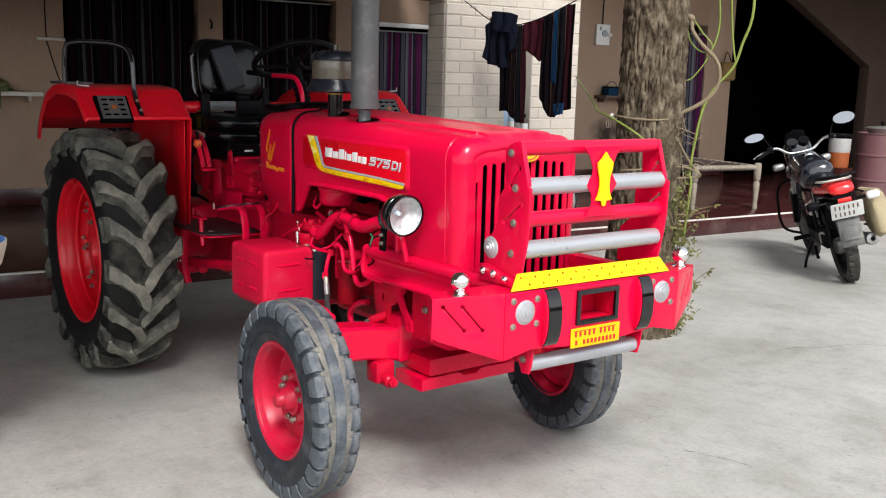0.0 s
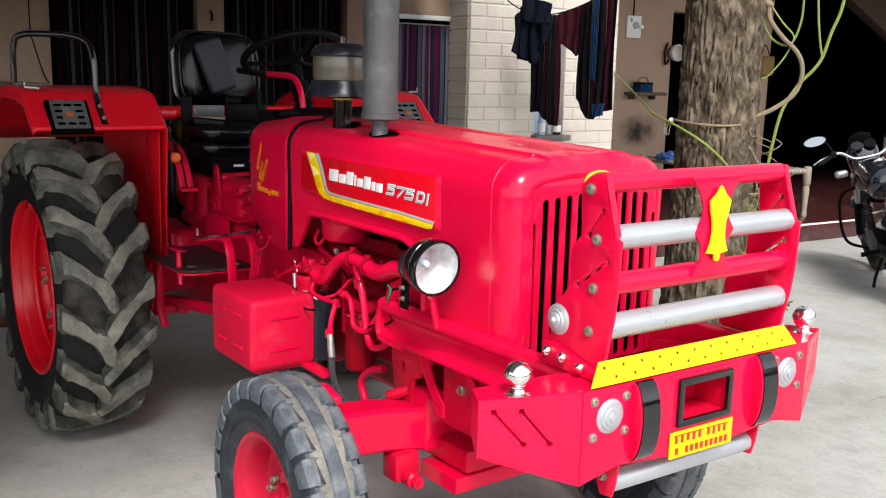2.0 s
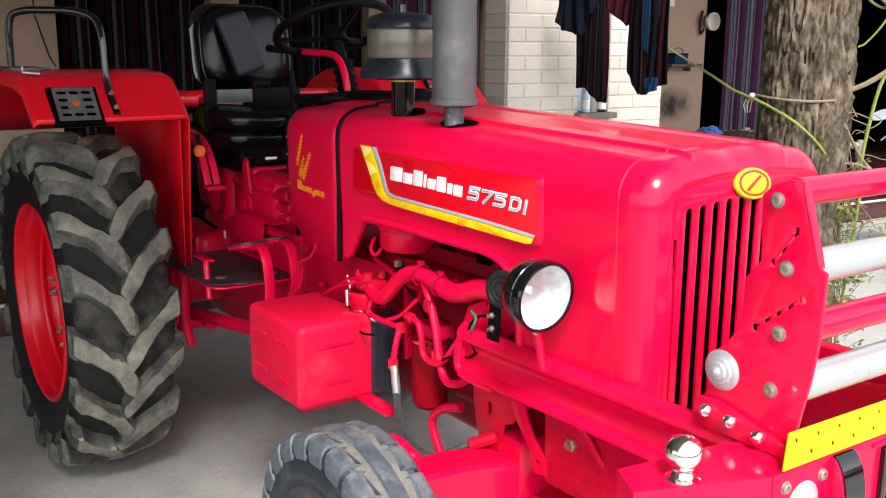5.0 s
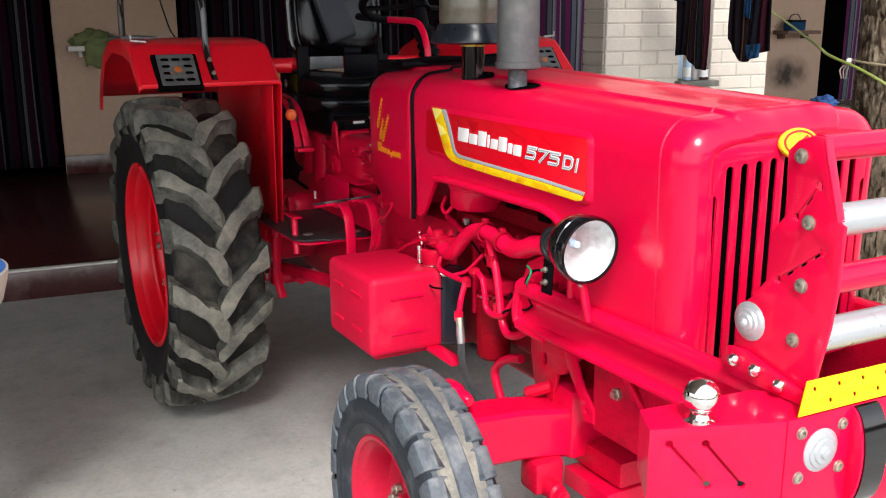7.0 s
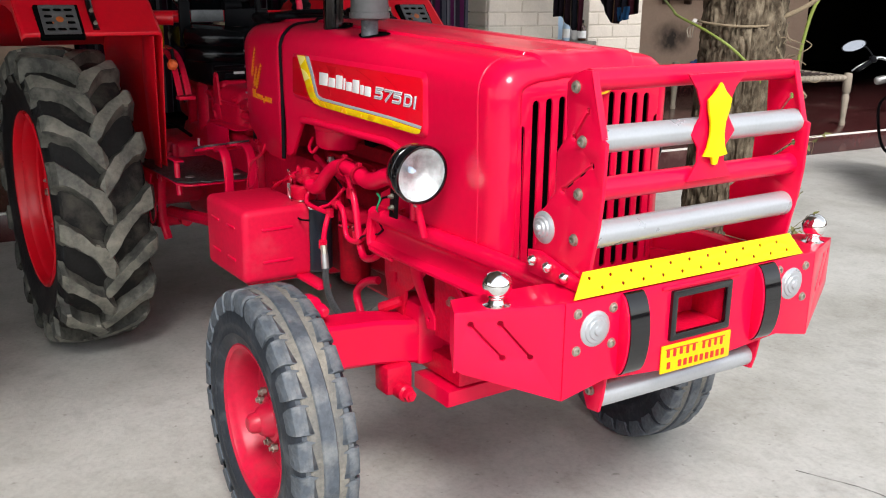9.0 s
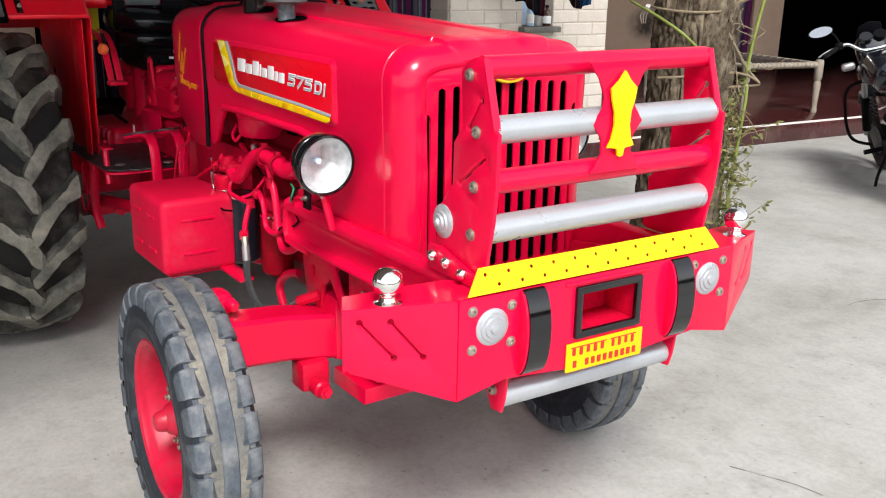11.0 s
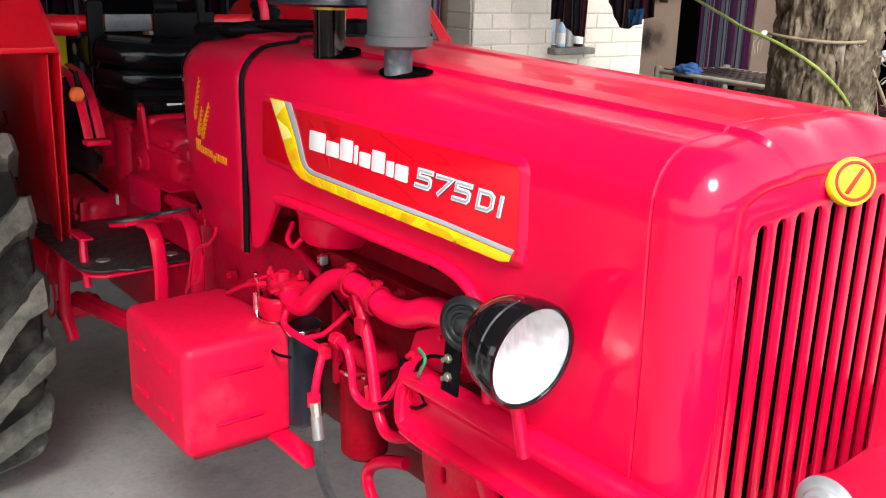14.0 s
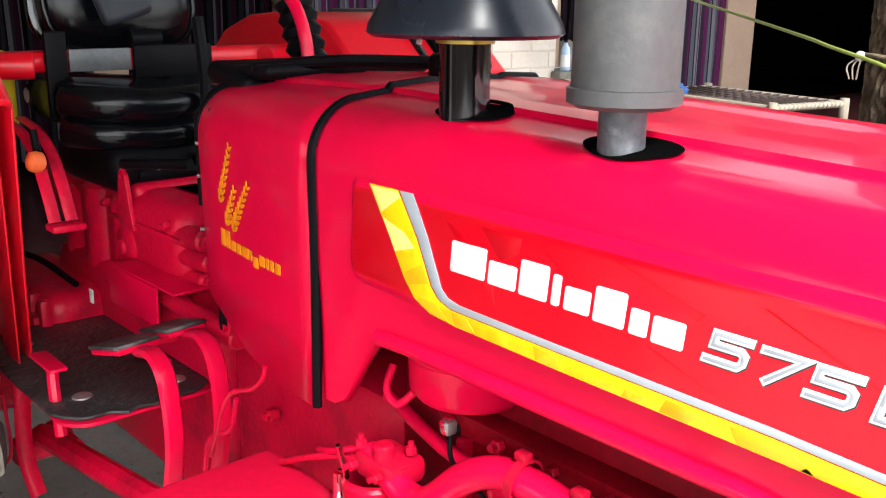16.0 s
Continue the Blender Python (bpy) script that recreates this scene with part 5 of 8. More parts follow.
DUSTY = material("dusty_clear_bowl", (0.105, 0.092, 0.066), 0.35, vary=0.25, scale=20, fine=60, coat=0.5)
part("cleaner_bowl", lathe([(1.588, 0.097), (1.60, 0.100), (1.66, 0.100), (1.672, 0.098)], (*ac, 0), (0, 0, 1), 44), DUSTY, T, "dusty clear plastic bowl")
part("cleaner_cap", lathe([(1.668, 0.106), (1.672, 0.108), (1.690, 0.104), (1.705, 0.088), (1.712, 0.06), (1.714, 0.0)], (*ac, 0), (0, 0, 1), 44), ENAMEL, T, "black cap of the pre-cleaner")
part("cap_nut", cyl((*ac, 1.712), (*ac, 1.735), 0.012, seg=10), BLACK, T)
# black discs laid over the bonnet stand in for its dark pipe holes
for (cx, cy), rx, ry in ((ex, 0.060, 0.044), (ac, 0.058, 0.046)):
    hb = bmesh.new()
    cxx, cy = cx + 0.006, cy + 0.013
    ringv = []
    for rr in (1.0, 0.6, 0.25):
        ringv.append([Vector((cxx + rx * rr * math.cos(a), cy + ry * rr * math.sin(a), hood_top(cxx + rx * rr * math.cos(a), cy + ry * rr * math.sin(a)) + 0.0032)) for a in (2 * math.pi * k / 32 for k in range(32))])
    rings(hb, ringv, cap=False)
    part("pipe_hole_disc", hb, VOID, bonnet, "black disc standing in for the dark hole round the pipe")

# ---- decals on the bonnet's sides ----
def soft(pts, n=6):
    """An outline of (x, z, r) corners, each rounded over the length r."""
    out = []
    for i, (x, z, r) in enumerate(pts):
        p = Vector((x, z))
        a, b = Vector(pts[i - 1][:2]), Vector(pts[(i + 1) % len(pts)][:2])
        u, v = p + (a - p).normalized() * r, p + (b - p).normalized() * r
        out += [tuple(u * (1 - t) ** 2 + p * 2 * t * (1 - t) + v * t * t) for t in (k / n for k in range(n + 1))]
    return out


def inset(poly, d):
    """A convex outline drawn in by d (counter-clockwise)."""
    out = []
    for i, (x, z) in enumerate(poly):
        e = (Vector(poly[(i + 1) % len(poly)]) - Vector(poly[i - 1])).normalized()
        out.append((x - e.y * d, z + e.x * d))
    return out


def side_piece(name, poly, mat, z_off, parent=None, holes=(), th=0.0010, side=-1, label=""):
    return part(name, plate(poly, holes, th, 0.0002, xz(side * (HW + z_off))), mat, parent or bonnet, label)


def stroke(line, w):
    """The outline of a bar of width w along a line with mitred corners."""
    p = [Vector(q) for q in line]
    left, right = [], []
    for i, q in enumerate(p):
        a = (q - p[i - 1]).normalized() if i else (p[1] - q).normalized()
        b = (p[i + 1] - q).normalized() if i < len(p) - 1 else a
        t = (a + b).normalized()
        k = w / 2 / max(0.45, t.dot(a))
        nrm = Vector((-t.y, t.x)) * k
        left.append(tuple(q + nrm))
        right.append(tuple(q - nrm))
    return left + right[::-1]


PANEL = soft([(1.350, 1.350, 0.022), (1.342, 1.201, 0.034), (2.176, 1.172, 0.030), (2.176, 1.347, 0.034)])
DEEPRED = material("dark_red_decal_facet", (0.50, 0.001, 0.008), 0.2, vary=0.08, scale=8, fine=30, coat=0.12, spec=0.35)
AMBER_EDGE = [(1.398, 1.345), (1.457, 1.345), (1.494, 1.288), (1.521, 1.232), (1.534, 1.219), (1.556, 1.2115), (1.731, 1.2075), (1.985, 1.203), (2.152, 1.195), (2.147, 1.184), (2.126, 1.1795), (1.986, 1.183), (1.732, 1.188), (1.570, 1.1925), (1.520, 1.197), (1.490, 1.210), (1.470, 1.232), (1.438, 1.285)]
GREY_EDGE = [(1.461, 1.345), (1.487, 1.345), (1.516, 1.293), (1.541, 1.236), (1.553, 1.226), (1.575, 1.2215), (1.731, 1.2175), (1.984, 1.213), (2.158, 1.205), (2.153, 1.1965), (1.985, 1.2045), (1.731, 1.209), (1.557, 1.213), (1.537, 1.2205), (1.524, 1.2335), (1.497, 1.289)]
for sd in (-1, 1):
    pb = bmesh.new()
    rings(pb, [[Vector((x, sd * (HW + h), z)) for x, z in inset(PANEL, d)] for d, h in ((-0.001, -0.003), (0.002, 0.0006), (0.005, 0.0022), (0.009, 0.0044), (0.013, 0.0060), (0.017, 0.0068), (0.021, 0.0070))])
    part("pressed_panel", pb, RED, bonnet, "raised pressed panel with rounded edges", 60)
    side_piece("decal_field", inset(PANEL, 0.0145), DECAL, 0.0071, side=sd, label="bright red decal field")
    side_piece("amber_stripe", AMBER_EDGE[::-1], AMBER, 0.0080, side=sd, label="orange-yellow flash stripe")
    side_piece("grey_stripe", GREY_EDGE[::-1], GREY, 0.0082, side=sd, label="grey pinstripe")
for line in ([(1.80, 1.328), (1.905, 1.298), (1.898, 1.290)], [(1.965, 1.320), (2.155, 1.243)], [(1.845, 1.250), (1.925, 1.222)], [(1.700, 1.322), (1.79, 1.262), (1.835, 1.250)]):
    side_piece("decal_line", stroke(line, 0.0016), DEEPRED, 0.0077, label="thin dark red line in the decal")
for poly in ([(1.548, 1.322), (1.575, 1.316), (1.628, 1.262), (1.632, 1.236)], [(1.608, 1.326), (1.672, 1.324), (1.668, 1.306), (1.640, 1.292)]):
    side_piece("decal_facet", poly, DEEPRED, 0.0077, label="darker red facet in the decal")
SOFTY = material("deep_yellow_flash", (0.82, 0.50, 0.003), 0.25, vary=0.2, scale=20, fine=12, coat=0.2)
YEL2 = material("amber_flash", (0.82, 0.40, 0.003), 0.25, vary=0.3, scale=20, fine=12, coat=0.3)
PALE = material("pale_yellow_flash", (0.90, 0.78, 0.20), 0.25, vary=0.05, coat=0.3)


def along(x, h):
    """Height in the lower arm of the stripe: h runs from its lower to its upper edge."""
    f = (x - 1.57) / 0.56
    return (1.1935 - 0.0135 * f) * (1 - h) + (1.2105 - 0.0145 * f) * h


random.seed(31)
a = 1.56
while a < 2.07:
    b = a + random.uniform(0.025, 0.075)
    lo, hi = random.choice(((0.03, 0.97), (0.03, 0.97), (0.4, 0.97), (0.03, 0.6)))
    k = random.uniform(-0.03, 0.03)
    side_piece("flash_facet", [(a, along(a, hi)), (a + k * 0.4, along(a + k * 0.4, lo)), (b + k, along(b + k, lo)), (b, along(b, hi))], random.choice((YEL2, SOFTY, SOFTY)), 0.0087, label="yellow facet of the stripe")
    a = b + random.uniform(0.01, 0.05)
for poly, mat in (([(1.403, 1.343), (1.424, 1.311), (1.462, 1.336), (1.456, 1.343)], PALE), ([(1.428, 1.304), (1.452, 1.264), (1.490, 1.276), (1.470, 1.292)], PALE), ([(1.470, 1.240), (1.478, 1.226), (1.519, 1.236), (1.505, 1.258)], YEL2), ([(1.488, 1.215), (1.515, 1.200), (1.556, 1.196), (1.530, 1.214)], YEL2)):
    side_piece("flash_facet", poly, mat, 0.0087, label="yellow facet of the stripe")
# maker's name: plain white bars only
for x0, x1, z0, z1 in ((1.556, 1.615, 1.262, 1.301), (1.620, 1.664, 1.261, 1.290), (1.669, 1.711, 1.2605, 1.302), (1.717, 1.729, 1.2605, 1.296), (1.735, 1.770, 1.260, 1.287), (1.775, 1.815, 1.258, 1.297), (1.821, 1.843, 1.257, 1.285), (1.848, 1.885, 1.2555, 1.284)):
    side_piece("lettering", [(x + 0.10 * (z - 1.26), z) for x, z in rounded(x0, z0, x1, z1, 0.003)], WHITE, 0.0082, label="plain white bar of lettering")
# model number: slanted square-cut figures, white with a grey core and a dark edge
INKY = material("dark_figure_edge", (0.02, 0.022, 0.026), 0.4, vary=0.1)
FIVE = [(1.30, 0.875), (0.21, 0.875), (0.21, 0.56), (1.02, 0.56), (1.14, 0.46), (1.14, 0.24), (1.02, 0.125), (-0.02, 0.125)]
SEVEN = [(0.0, 0.875), (1.20, 0.875), (0.30, 0.0)]
DEE = [(0.125, 0.48), (0.125, 0.875), (0.80, 0.875), (1.02, 0.74), (1.02, 0.30), (0.80, 0.125), (0.125, 0.125), (0.125, 0.476)]
EYE_ = [(0.15, 0.0), (0.15, 1.0)]


def figure(line, x, z):
    tall = 0.0355

    def place(q, dx, dz):
        return (x + (q[0] + 0.24 * q[1]) * tall + dx, z + q[1] * tall + dz)

    for w, mat, off, dx, dz in ((0.27, INKY, 0.0079, 0.0006, -0.0012), (0.25, WHITE, 0.0086, 0, 0), (0.10, GREY, 0.0093, 0, 0)):
        ends = [Vector(q) for q in line]
        if w < 0.2 and line is not DEE:
            ends[0] = ends[0] + (ends[1] - ends[0]).normalized() * 0.08
            ends[-1] = ends[-1] + (ends[-2] - ends[-1]).normalized() * 0.08
        side_piece("figure", [place(q, dx, dz) for q in stroke(ends, w)], mat, off, label="slanted white figure with a grey core")


figure(FIVE, 1.905, 1.2535)
figure(SEVEN, 1.957, 1.2520)
figure(FIVE, 2.005, 1.2510)
figure(DEE, 2.064, 1.2485)
figure(EYE_, 2.114, 1.2465)

# ears of wheat on the cowl, and plain bars under them
AMB2 = material("orange_emblem", (0.85, 0.25, 0.004), 0.4, vary=0.1)
em = bmesh.new()


def on_cowl(x, z=1.14):
    f = 0.006 - 0.004 * min(1.0, (z - 1.10) / 0.1) - 0.002 * max(0.0, min(1.0, (z - 1.2) / 0.135))
    return -(HW - f - cowl_pull(x)) - 0.003


for x0, z0, x1, z1, cnt in ((0.929, 1.236, 0.982, 1.332, 8), (0.952, 1.200, 0.992, 1.262, 6), (0.979, 1.196, 1.046, 1.278, 8)):
    for k in range(cnt):
        f = k / (cnt - 1)
        cx, cz = x0 + (x1 - x0) * f, z0 + (z1 - z0) * f
        ang = math.degrees(math.atan2(z1 - z0, x1 - x0))
        r = 0.0125 * (1 - 0.40 * f)
        for s in (-1, 1):
            lean = math.degrees(math.atan2(on_cowl(cx + 0.02) - on_cowl(cx), 0.02))
            m2 = Matrix.Translation((cx, on_cowl(cx, cz), cz)) @ pose(0, 0, 0, 0, 0, lean) @ XZ @ pose(0, 0, 0, 0, 0, ang + s * 33) @ pose(r * 0.9, 0, 0)
            plate(arc(0, 0, r, 0, 330, 11, r * 0.36), (), 0.0016, 0.0002, m2, em)
part("wheat_emblem", em, AMB2, rear, "orange emblem of three ears of grain", kind="stuff")
x = 0.920
for k, w in enumerate((0.021, 0.018, 0.020, 0.020, 0.030, 0.008, 0.020, 0.020, 0.012, 0.014, 0.019)):
    h = 0.031 if k in (0, 1) else 0.018
    z0 = 1.157 + (-0.008 if k == 6 else 0)
    lean = math.degrees(math.atan2(on_cowl(x + w) - on_cowl(x), w))
    part("lettering", plate(rounded(0, z0, w - 0.001, z0 + h, 0.0025), (), 0.0014, 0.0002, Matrix.Translation((x, on_cowl(x), 0)) @ pose(0, 0, 0, 0, 0, lean) @ XZ), AMB2, rear)
    x += w + 0.003

# ---- rear: fenders, transmission, seat, controls ----
for sd in (-1, 1):
    fb = bmesh.new()
    yo, yi = sd * 0.965, sd * 0.435
    prof = [(-0.50, 1.27), (-0.44, 1.36), (-0.30, 1.47), (-0.16, 1.515), (-0.02, 1.525), (0.16, 1.515), (0.235, 1.505), (0.26, 1.49), (0.400, 1.368), (0.402, 1.355)]
    rings(fb, [[Vector((x, yo, z)) for x, z in prof], [Vector((x, yo - sd * 0.012, z + 0.008)) for x, z in prof], [Vector((x, yi + sd * 0.012, z + 0.008)) for x, z in prof], [Vector((x, yi, z)) for x, z in prof]], closed=False)
    fen = part("fender", fb, FRED, T, "red pressed-steel fender, dusty on top", 25)
    so = fen.modifiers.new("thickness", "SOLIDIFY")
    so.thickness, so.offset = 0.004, 0
    # outer turned-down lip and inner side wall
    lip = [(x, z + 0.004) for x, z in prof] + [(0.39, 1.345), (0.25, 1.45), (0.12, 1.472), (-0.10, 1.478), (-0.28, 1.43), (-0.40, 1.33), (-0.46, 1.22), (-0.52, 1.22)]
    part("fender_lip", plate(lip[::-1], (), 0.004, 0.001, xz(yo)), FRED, fen)
    wall = [(x, z) for x, z in prof] + [(0.365, 1.0), (0.345, 0.74), (0.30, 0.74), (0.20, 0.80), (-0.20, 0.80), (-0.45, 1.0)]
    part("fender_wall", plate(wall[::-1], (), 0.005, 0.001, xz(yi)), FRED, fen)
    part("fender_gusset", plate([(0.385, 1.355), (0.365, 0.75), (0.30, 0.75), (0.24, 0.95), (0.20, 1.2), (0.24, 1.36)], (), 0.004, 0.001, xz(yi + sd * 0.03)), FRED, fen)
    # dark backing for the lamp recess, and pierced guard
    fm = Matrix.Translation((0.354, sd * 0.818, 1.412)) @ pose(0, 0, 0, 0, -41, 0)
    gh = [slot(-0.040 + 0.040 * i - 0.009, -0.046 + 0.031 * j, -0.040 + 0.040 * i + 0.009, -0.046 + 0.031 * j, 0.0075) for i in range(3) for j in range(4) if not (i == 1 and j in (1, 2))]
    part("lamp_guard", plate(rounded(-0.068, -0.070, 0.068, 0.070, 0.004), gh, 0.004, 0.001, fm @ pose(0.022, 0, 0, 0, 0, 0) @ YZ), MUFFLER, fen, "pierced grey sheet-metal lamp guard")
    # solid near-black block supplies the dark behind the guard's holes
    part("lamp_dark_backing", box((0, 0, 0), (0.02, 0.165, 0.16), 0.003, None), VOID, fen).matrix_local = fm @ pose(0.004, 0, 0)
    part("tail_lamp", lathe([(0, 0.03), (0.006, 0.028), (0.01, 0.0)], (0, 0, 0), (1, 0, 0), 20), material("amber_lens", (0.35, 0.08, 0.01), 0.3, vary=0.1), fen).matrix_local = fm @ pose(0.016, 0, 0)
    part("lamp_clip", tube([(0.245, sd * 0.955, 1.55), (0.245, sd * 0.955, 1.53), (0.245, sd * 0.90, 1.525)], 0.005, 6, per=1), DULL, fen)
    part("fender_pad", box((-0.12, sd * 0.88, 1.536), (0.30, 0.14, 0.012), 0.005), MUFFLER, fen, "grey worn pad on the fender")
    # black grab rail
    ry = sd * 0.688
    part("grab_rail", tube([(0.392, ry, 1.385), (0.315, ry, 1.455), (0.285, ry, 1.52), (0.27, ry, 1.64), (0.238, ry + sd * 0.012, 1.712), (0.17, ry + sd * 0.06, 1.740), (0.06, sd * 0.82, 1.746), (-0.03, sd * 0.89, 1.742), (-0.07, sd * 0.92, 1.70), (-0.075, sd * 0.925, 1.50)], 0.013, 12, per=4), BLACK, T, "black tubular grab rail")
    for t in ((0.375, ry, 1.405), (0.325, ry, 1.452)):
        part("bolt", nut(t, (0.7, 0, 0.7), 0.009, 0.012), STEEL, T)
    part("fender_brace", cyl((0.15, sd * 0.30, 1.42), (0.10, sd * 0.44, 1.42), 0.03, seg=16), FRED, T)
part("cross_tube", cyl((0.10, -0.44, 1.425), (0.10, 0.44, 1.425), 0.026, seg=20), FRED, T, "red crossbar between the fenders")
part("cross_bracket", box((0.135, -0.245, 1.395), (0.02, 0.05, 0.20), 0.006), MATT, T, "matt black bracket plate")
part("seat_mount", box((0.137, 0.045, 1.420), (0.014, 0.21, 0.080), 0.006), MATT, T, "matt black mount in front of the crossbar")
part("cross_plate", box((0.134, -0.14, 1.428), (0.010, 0.15, 0.052), 0.003), material("scuffed_grey_plate", (0.085, 0.09, 0.095), 0.4, metal=0.3, vary=0.3, scale=20, fine=120), T, "scuffed grey plate on the crossbar")

part("rear_axle_housing", cyl((0, -0.62, 0.665), (0, 0.62, 0.665), 0.10, seg=28), CAST, T)
part("transmission", box((0.30, 0, 0.72), (0.90, 0.40, 0.46), 0.05), CAST, T, "crimson painted transmission housing")
part("clutch_housing", box((1.03, 0, 0.74), (0.56, 0.36, 0.44), 0.05), CAST, T)
part("gear_housing", box((0.06, 0, 1.0), (0.34, 0.33, 0.30), 0.05, seg=3), CAST, T, "crimson cast gear housing with rounded ribs")
for x, r, z1 in ((-0.05, 0.055, 1.10), (0.10, 0.060, 1.14), (0.24, 0.050, 1.13)):
    part("housing_rib", cyl((x, -0.135, 0.86), (x, -0.135, z1), r, seg=24, chamfer=0.02), CAST, T)
part("housing_cap", box((0.12, -0.02, 1.135), (0.44, 0.30, 0.05), 0.022, seg=3), CAST, T)
part("shift_casting", box((0.43, 0.0, 1.05), (0.26, 0.25, 0.19), 0.045, seg=3), CAST, T, "lumpy crimson gearshift casting")
main = part("main_casting", box((0.36, -0.02, 1.0), (0.42, 0.32, 0.29), 0.055, seg=4), CAST, T, "broad crimson gear casting with rounded corners")
for x, z, r in ((0.20, 0.90, 0.012), (0.50, 0.90, 0.012), (0.52, 1.10, 0.012), (0.21, 1.10, 0.012), (0.36, 0.885, 0.010)):
    part("casting_bolt", nut((x, -0.178, z), (0, -1, 0), r, 0.014), CAST, main)
part("casting_boss", lathe([(0, 0.052), (0.012, 0.050), (0.018, 0.042), (0.020, 0.020), (0.028, 0.018), (0.030, 0.001)], (0.30, -0.172, 1.01), (0, -1, 0), 28), CAST, main)
part("casting_seam", box((0.40, -0.02, 1.075), (0.36, 0.334, 0.012), 0.004), CAST, main)
for z, r, x1 in ((1.03, 0.022, 0.66), (1.075, 0.026, 0.64), (0.985, 0.017, 0.63)):
    part("shift_rail", cyl((0.50, -0.150, z), (x1, -0.152, z + 0.01), r, seg=16, chamfer=0.006), CAST, T)
    part("rail_cap", nut((x1, -0.152, z + 0.01), (1, 0, 0), r * 0.7, 0.012), CAST, T)
part("side_tube", cyl((0.42, -0.19, 0.945), (0.86, -0.21, 0.945), 0.022, seg=16, chamfer=0.004), CAST, T)
part("cover_lug", plate([(0.275, 1.06), (0.365, 1.06), (0.340, 1.16), (0.335, 1.185), (0.317, 1.198), (0.299, 1.185), (0.295, 1.16)], [arc(0.317, 1.178, 0.007, 0, 330, 9)], 0.012, 0.003, xz(-0.185)), CAST, T)
part("brake_housing", box((-0.06, -0.24, 0.79), (0.46, 0.20, 0.18), 0.05, seg=4), CAST, T, "rounded crimson brake housing with cast ribs")
for k in range(4):
    part("brake_rib", box((0.16 - 0.075 * k, -0.335, 0.80), (0.026, 0.03, 0.15), 0.010), CAST, T)
part("brake_lever", box((0.12, -0.35, 0.78), (0.05, 0.02, 0.10), 0.006), CAST, T)
part("brake_cover", cyl((0.06, -0.30, 0.76), (0.16, -0.31, 0.76), 0.045, seg=20, chamfer=0.012), CAST, T)
part("lift_housing", box((-0.14, 0, 1.05), (0.20, 0.36, 0.22), 0.05, seg=3), CAST, T)
part("steering_box", box((0.86, -0.04, 0.98), (0.24, 0.18, 0.14), 0.03), CAST, T)
part("channel_bracket", plate([(0.33, 0.895), (0.57, 0.895), (0.575, 0.985), (0.33, 0.985)], (), 0.006, 0.0015, xz(-0.24)), RED, T, "bent crimson sheet-steel bracket")
part("bracket_flange", box((0.49, -0.185, 0.988), (0.32, 0.11, 0.006), 0.002), RED, T)
part("brake_cable", tube([(-0.28, -0.34, 0.845), (-0.16, -0.34, 0.90), (-0.09, -0.33, 0.94), (0.05, -0.30, 0.945), (0.20, -0.27, 0.91)], 0.008, 8), MATT, T, "black cable")
for x, y, z, r in ((0.55, -0.21, 0.80, 0.018), (0.75, -0.195, 0.66, 0.016), (0.95, -0.19, 0.82, 0.014), (1.15, -0.19, 0.70, 0.014), (0.86, -0.22, 0.98, 0.02)):
    part("housing_bolt", nut((x, y, z), (0, -1, 0), r, 0.02), CAST, T)
part("key_tag", box((0.235, -0.25, 0.885), (0.020, 0.004, 0.034), 0.003), WHITE, T, "small white tag")

# foot platform with rubber mat, pedals
TREADPAD = material("worn_pedal_rubber", (0.02, 0.021, 0.022), 0.5, vary=0.3, scale=30, fine=120, bump=0.3, dirt=(0.22, 0.22, 0.21), dirt_amount=0.35, dirt_scale=25)
part("platform", plate(rounded(0.17, -0.50, 0.73, -0.16, 0.06), (), 0.008, 0.002, pose(0, 0, 0.797)), RED, T, "crimson foot platform")
worn_edge = [(x + 0.006 * math.sin(31 * x + 57 * y), y + 0.006 * math.sin(47 * x - 23 * y)) for x, y in rounded(0.14, -0.503, 0.725, -0.165, 0.09, 9)]
worn_edge += [(0.735 + 0.007 * math.sin(3 + 4.1 * k), -0.413 + 0.026 * k) for k in range(1, 6)]
mat_ = part("floor_mat", plate(worn_edge, (), 0.008, 0.003, pose(0, 0, 0.807)), material("worn_rubber_mat", (0.020, 0.023, 0.023), 0.42, vary=0.6, scale=14, fine=40, bump=0.7, dirt=(0.12, 0.13, 0.12), dirt_amount=0.4), T, "worn black rubber mat with frayed edges")
for x, y in ((0.26, -0.42), (0.62, -0.43), (0.66, -0.25)):
    part("mat_washer", lathe([(0, 0.02), (0.003, 0.018), (0.005, 0.008), (0.006, 0.0)], (x, y, 0.811), (0, 0, 1), 16), DULL, mat_)
part("step_hanger", tube([(0.35, -0.46, 0.78), (0.35, -0.47, 0.60), (0.38, -0.46, 0.50)], 0.018, 8, per=3, squash=0.4), CAST, T)
part("step_bar", cyl((0.28, -0.41, 0.595), (0.86, -0.39, 0.665), 0.026, seg=8), CAST, T)
part("link_pin", cyl((0.26, -0.47, 0.56), (0.26, -0.34, 0.56), 0.034, seg=16, chamfer=0.006), CAST, T)
part("link_pin", cyl((0.20, -0.36, 0.56), (0.34, -0.36, 0.56), 0.026, seg=16), CAST, T)
part("wire_hook", tube([(0.33, -0.50, 0.78), (0.30, -0.51, 0.66), (0.29, -0.50, 0.56), (0.32, -0.49, 0.60), (0.34, -0.50, 0.74)], 0.004, 6), CAST, T)
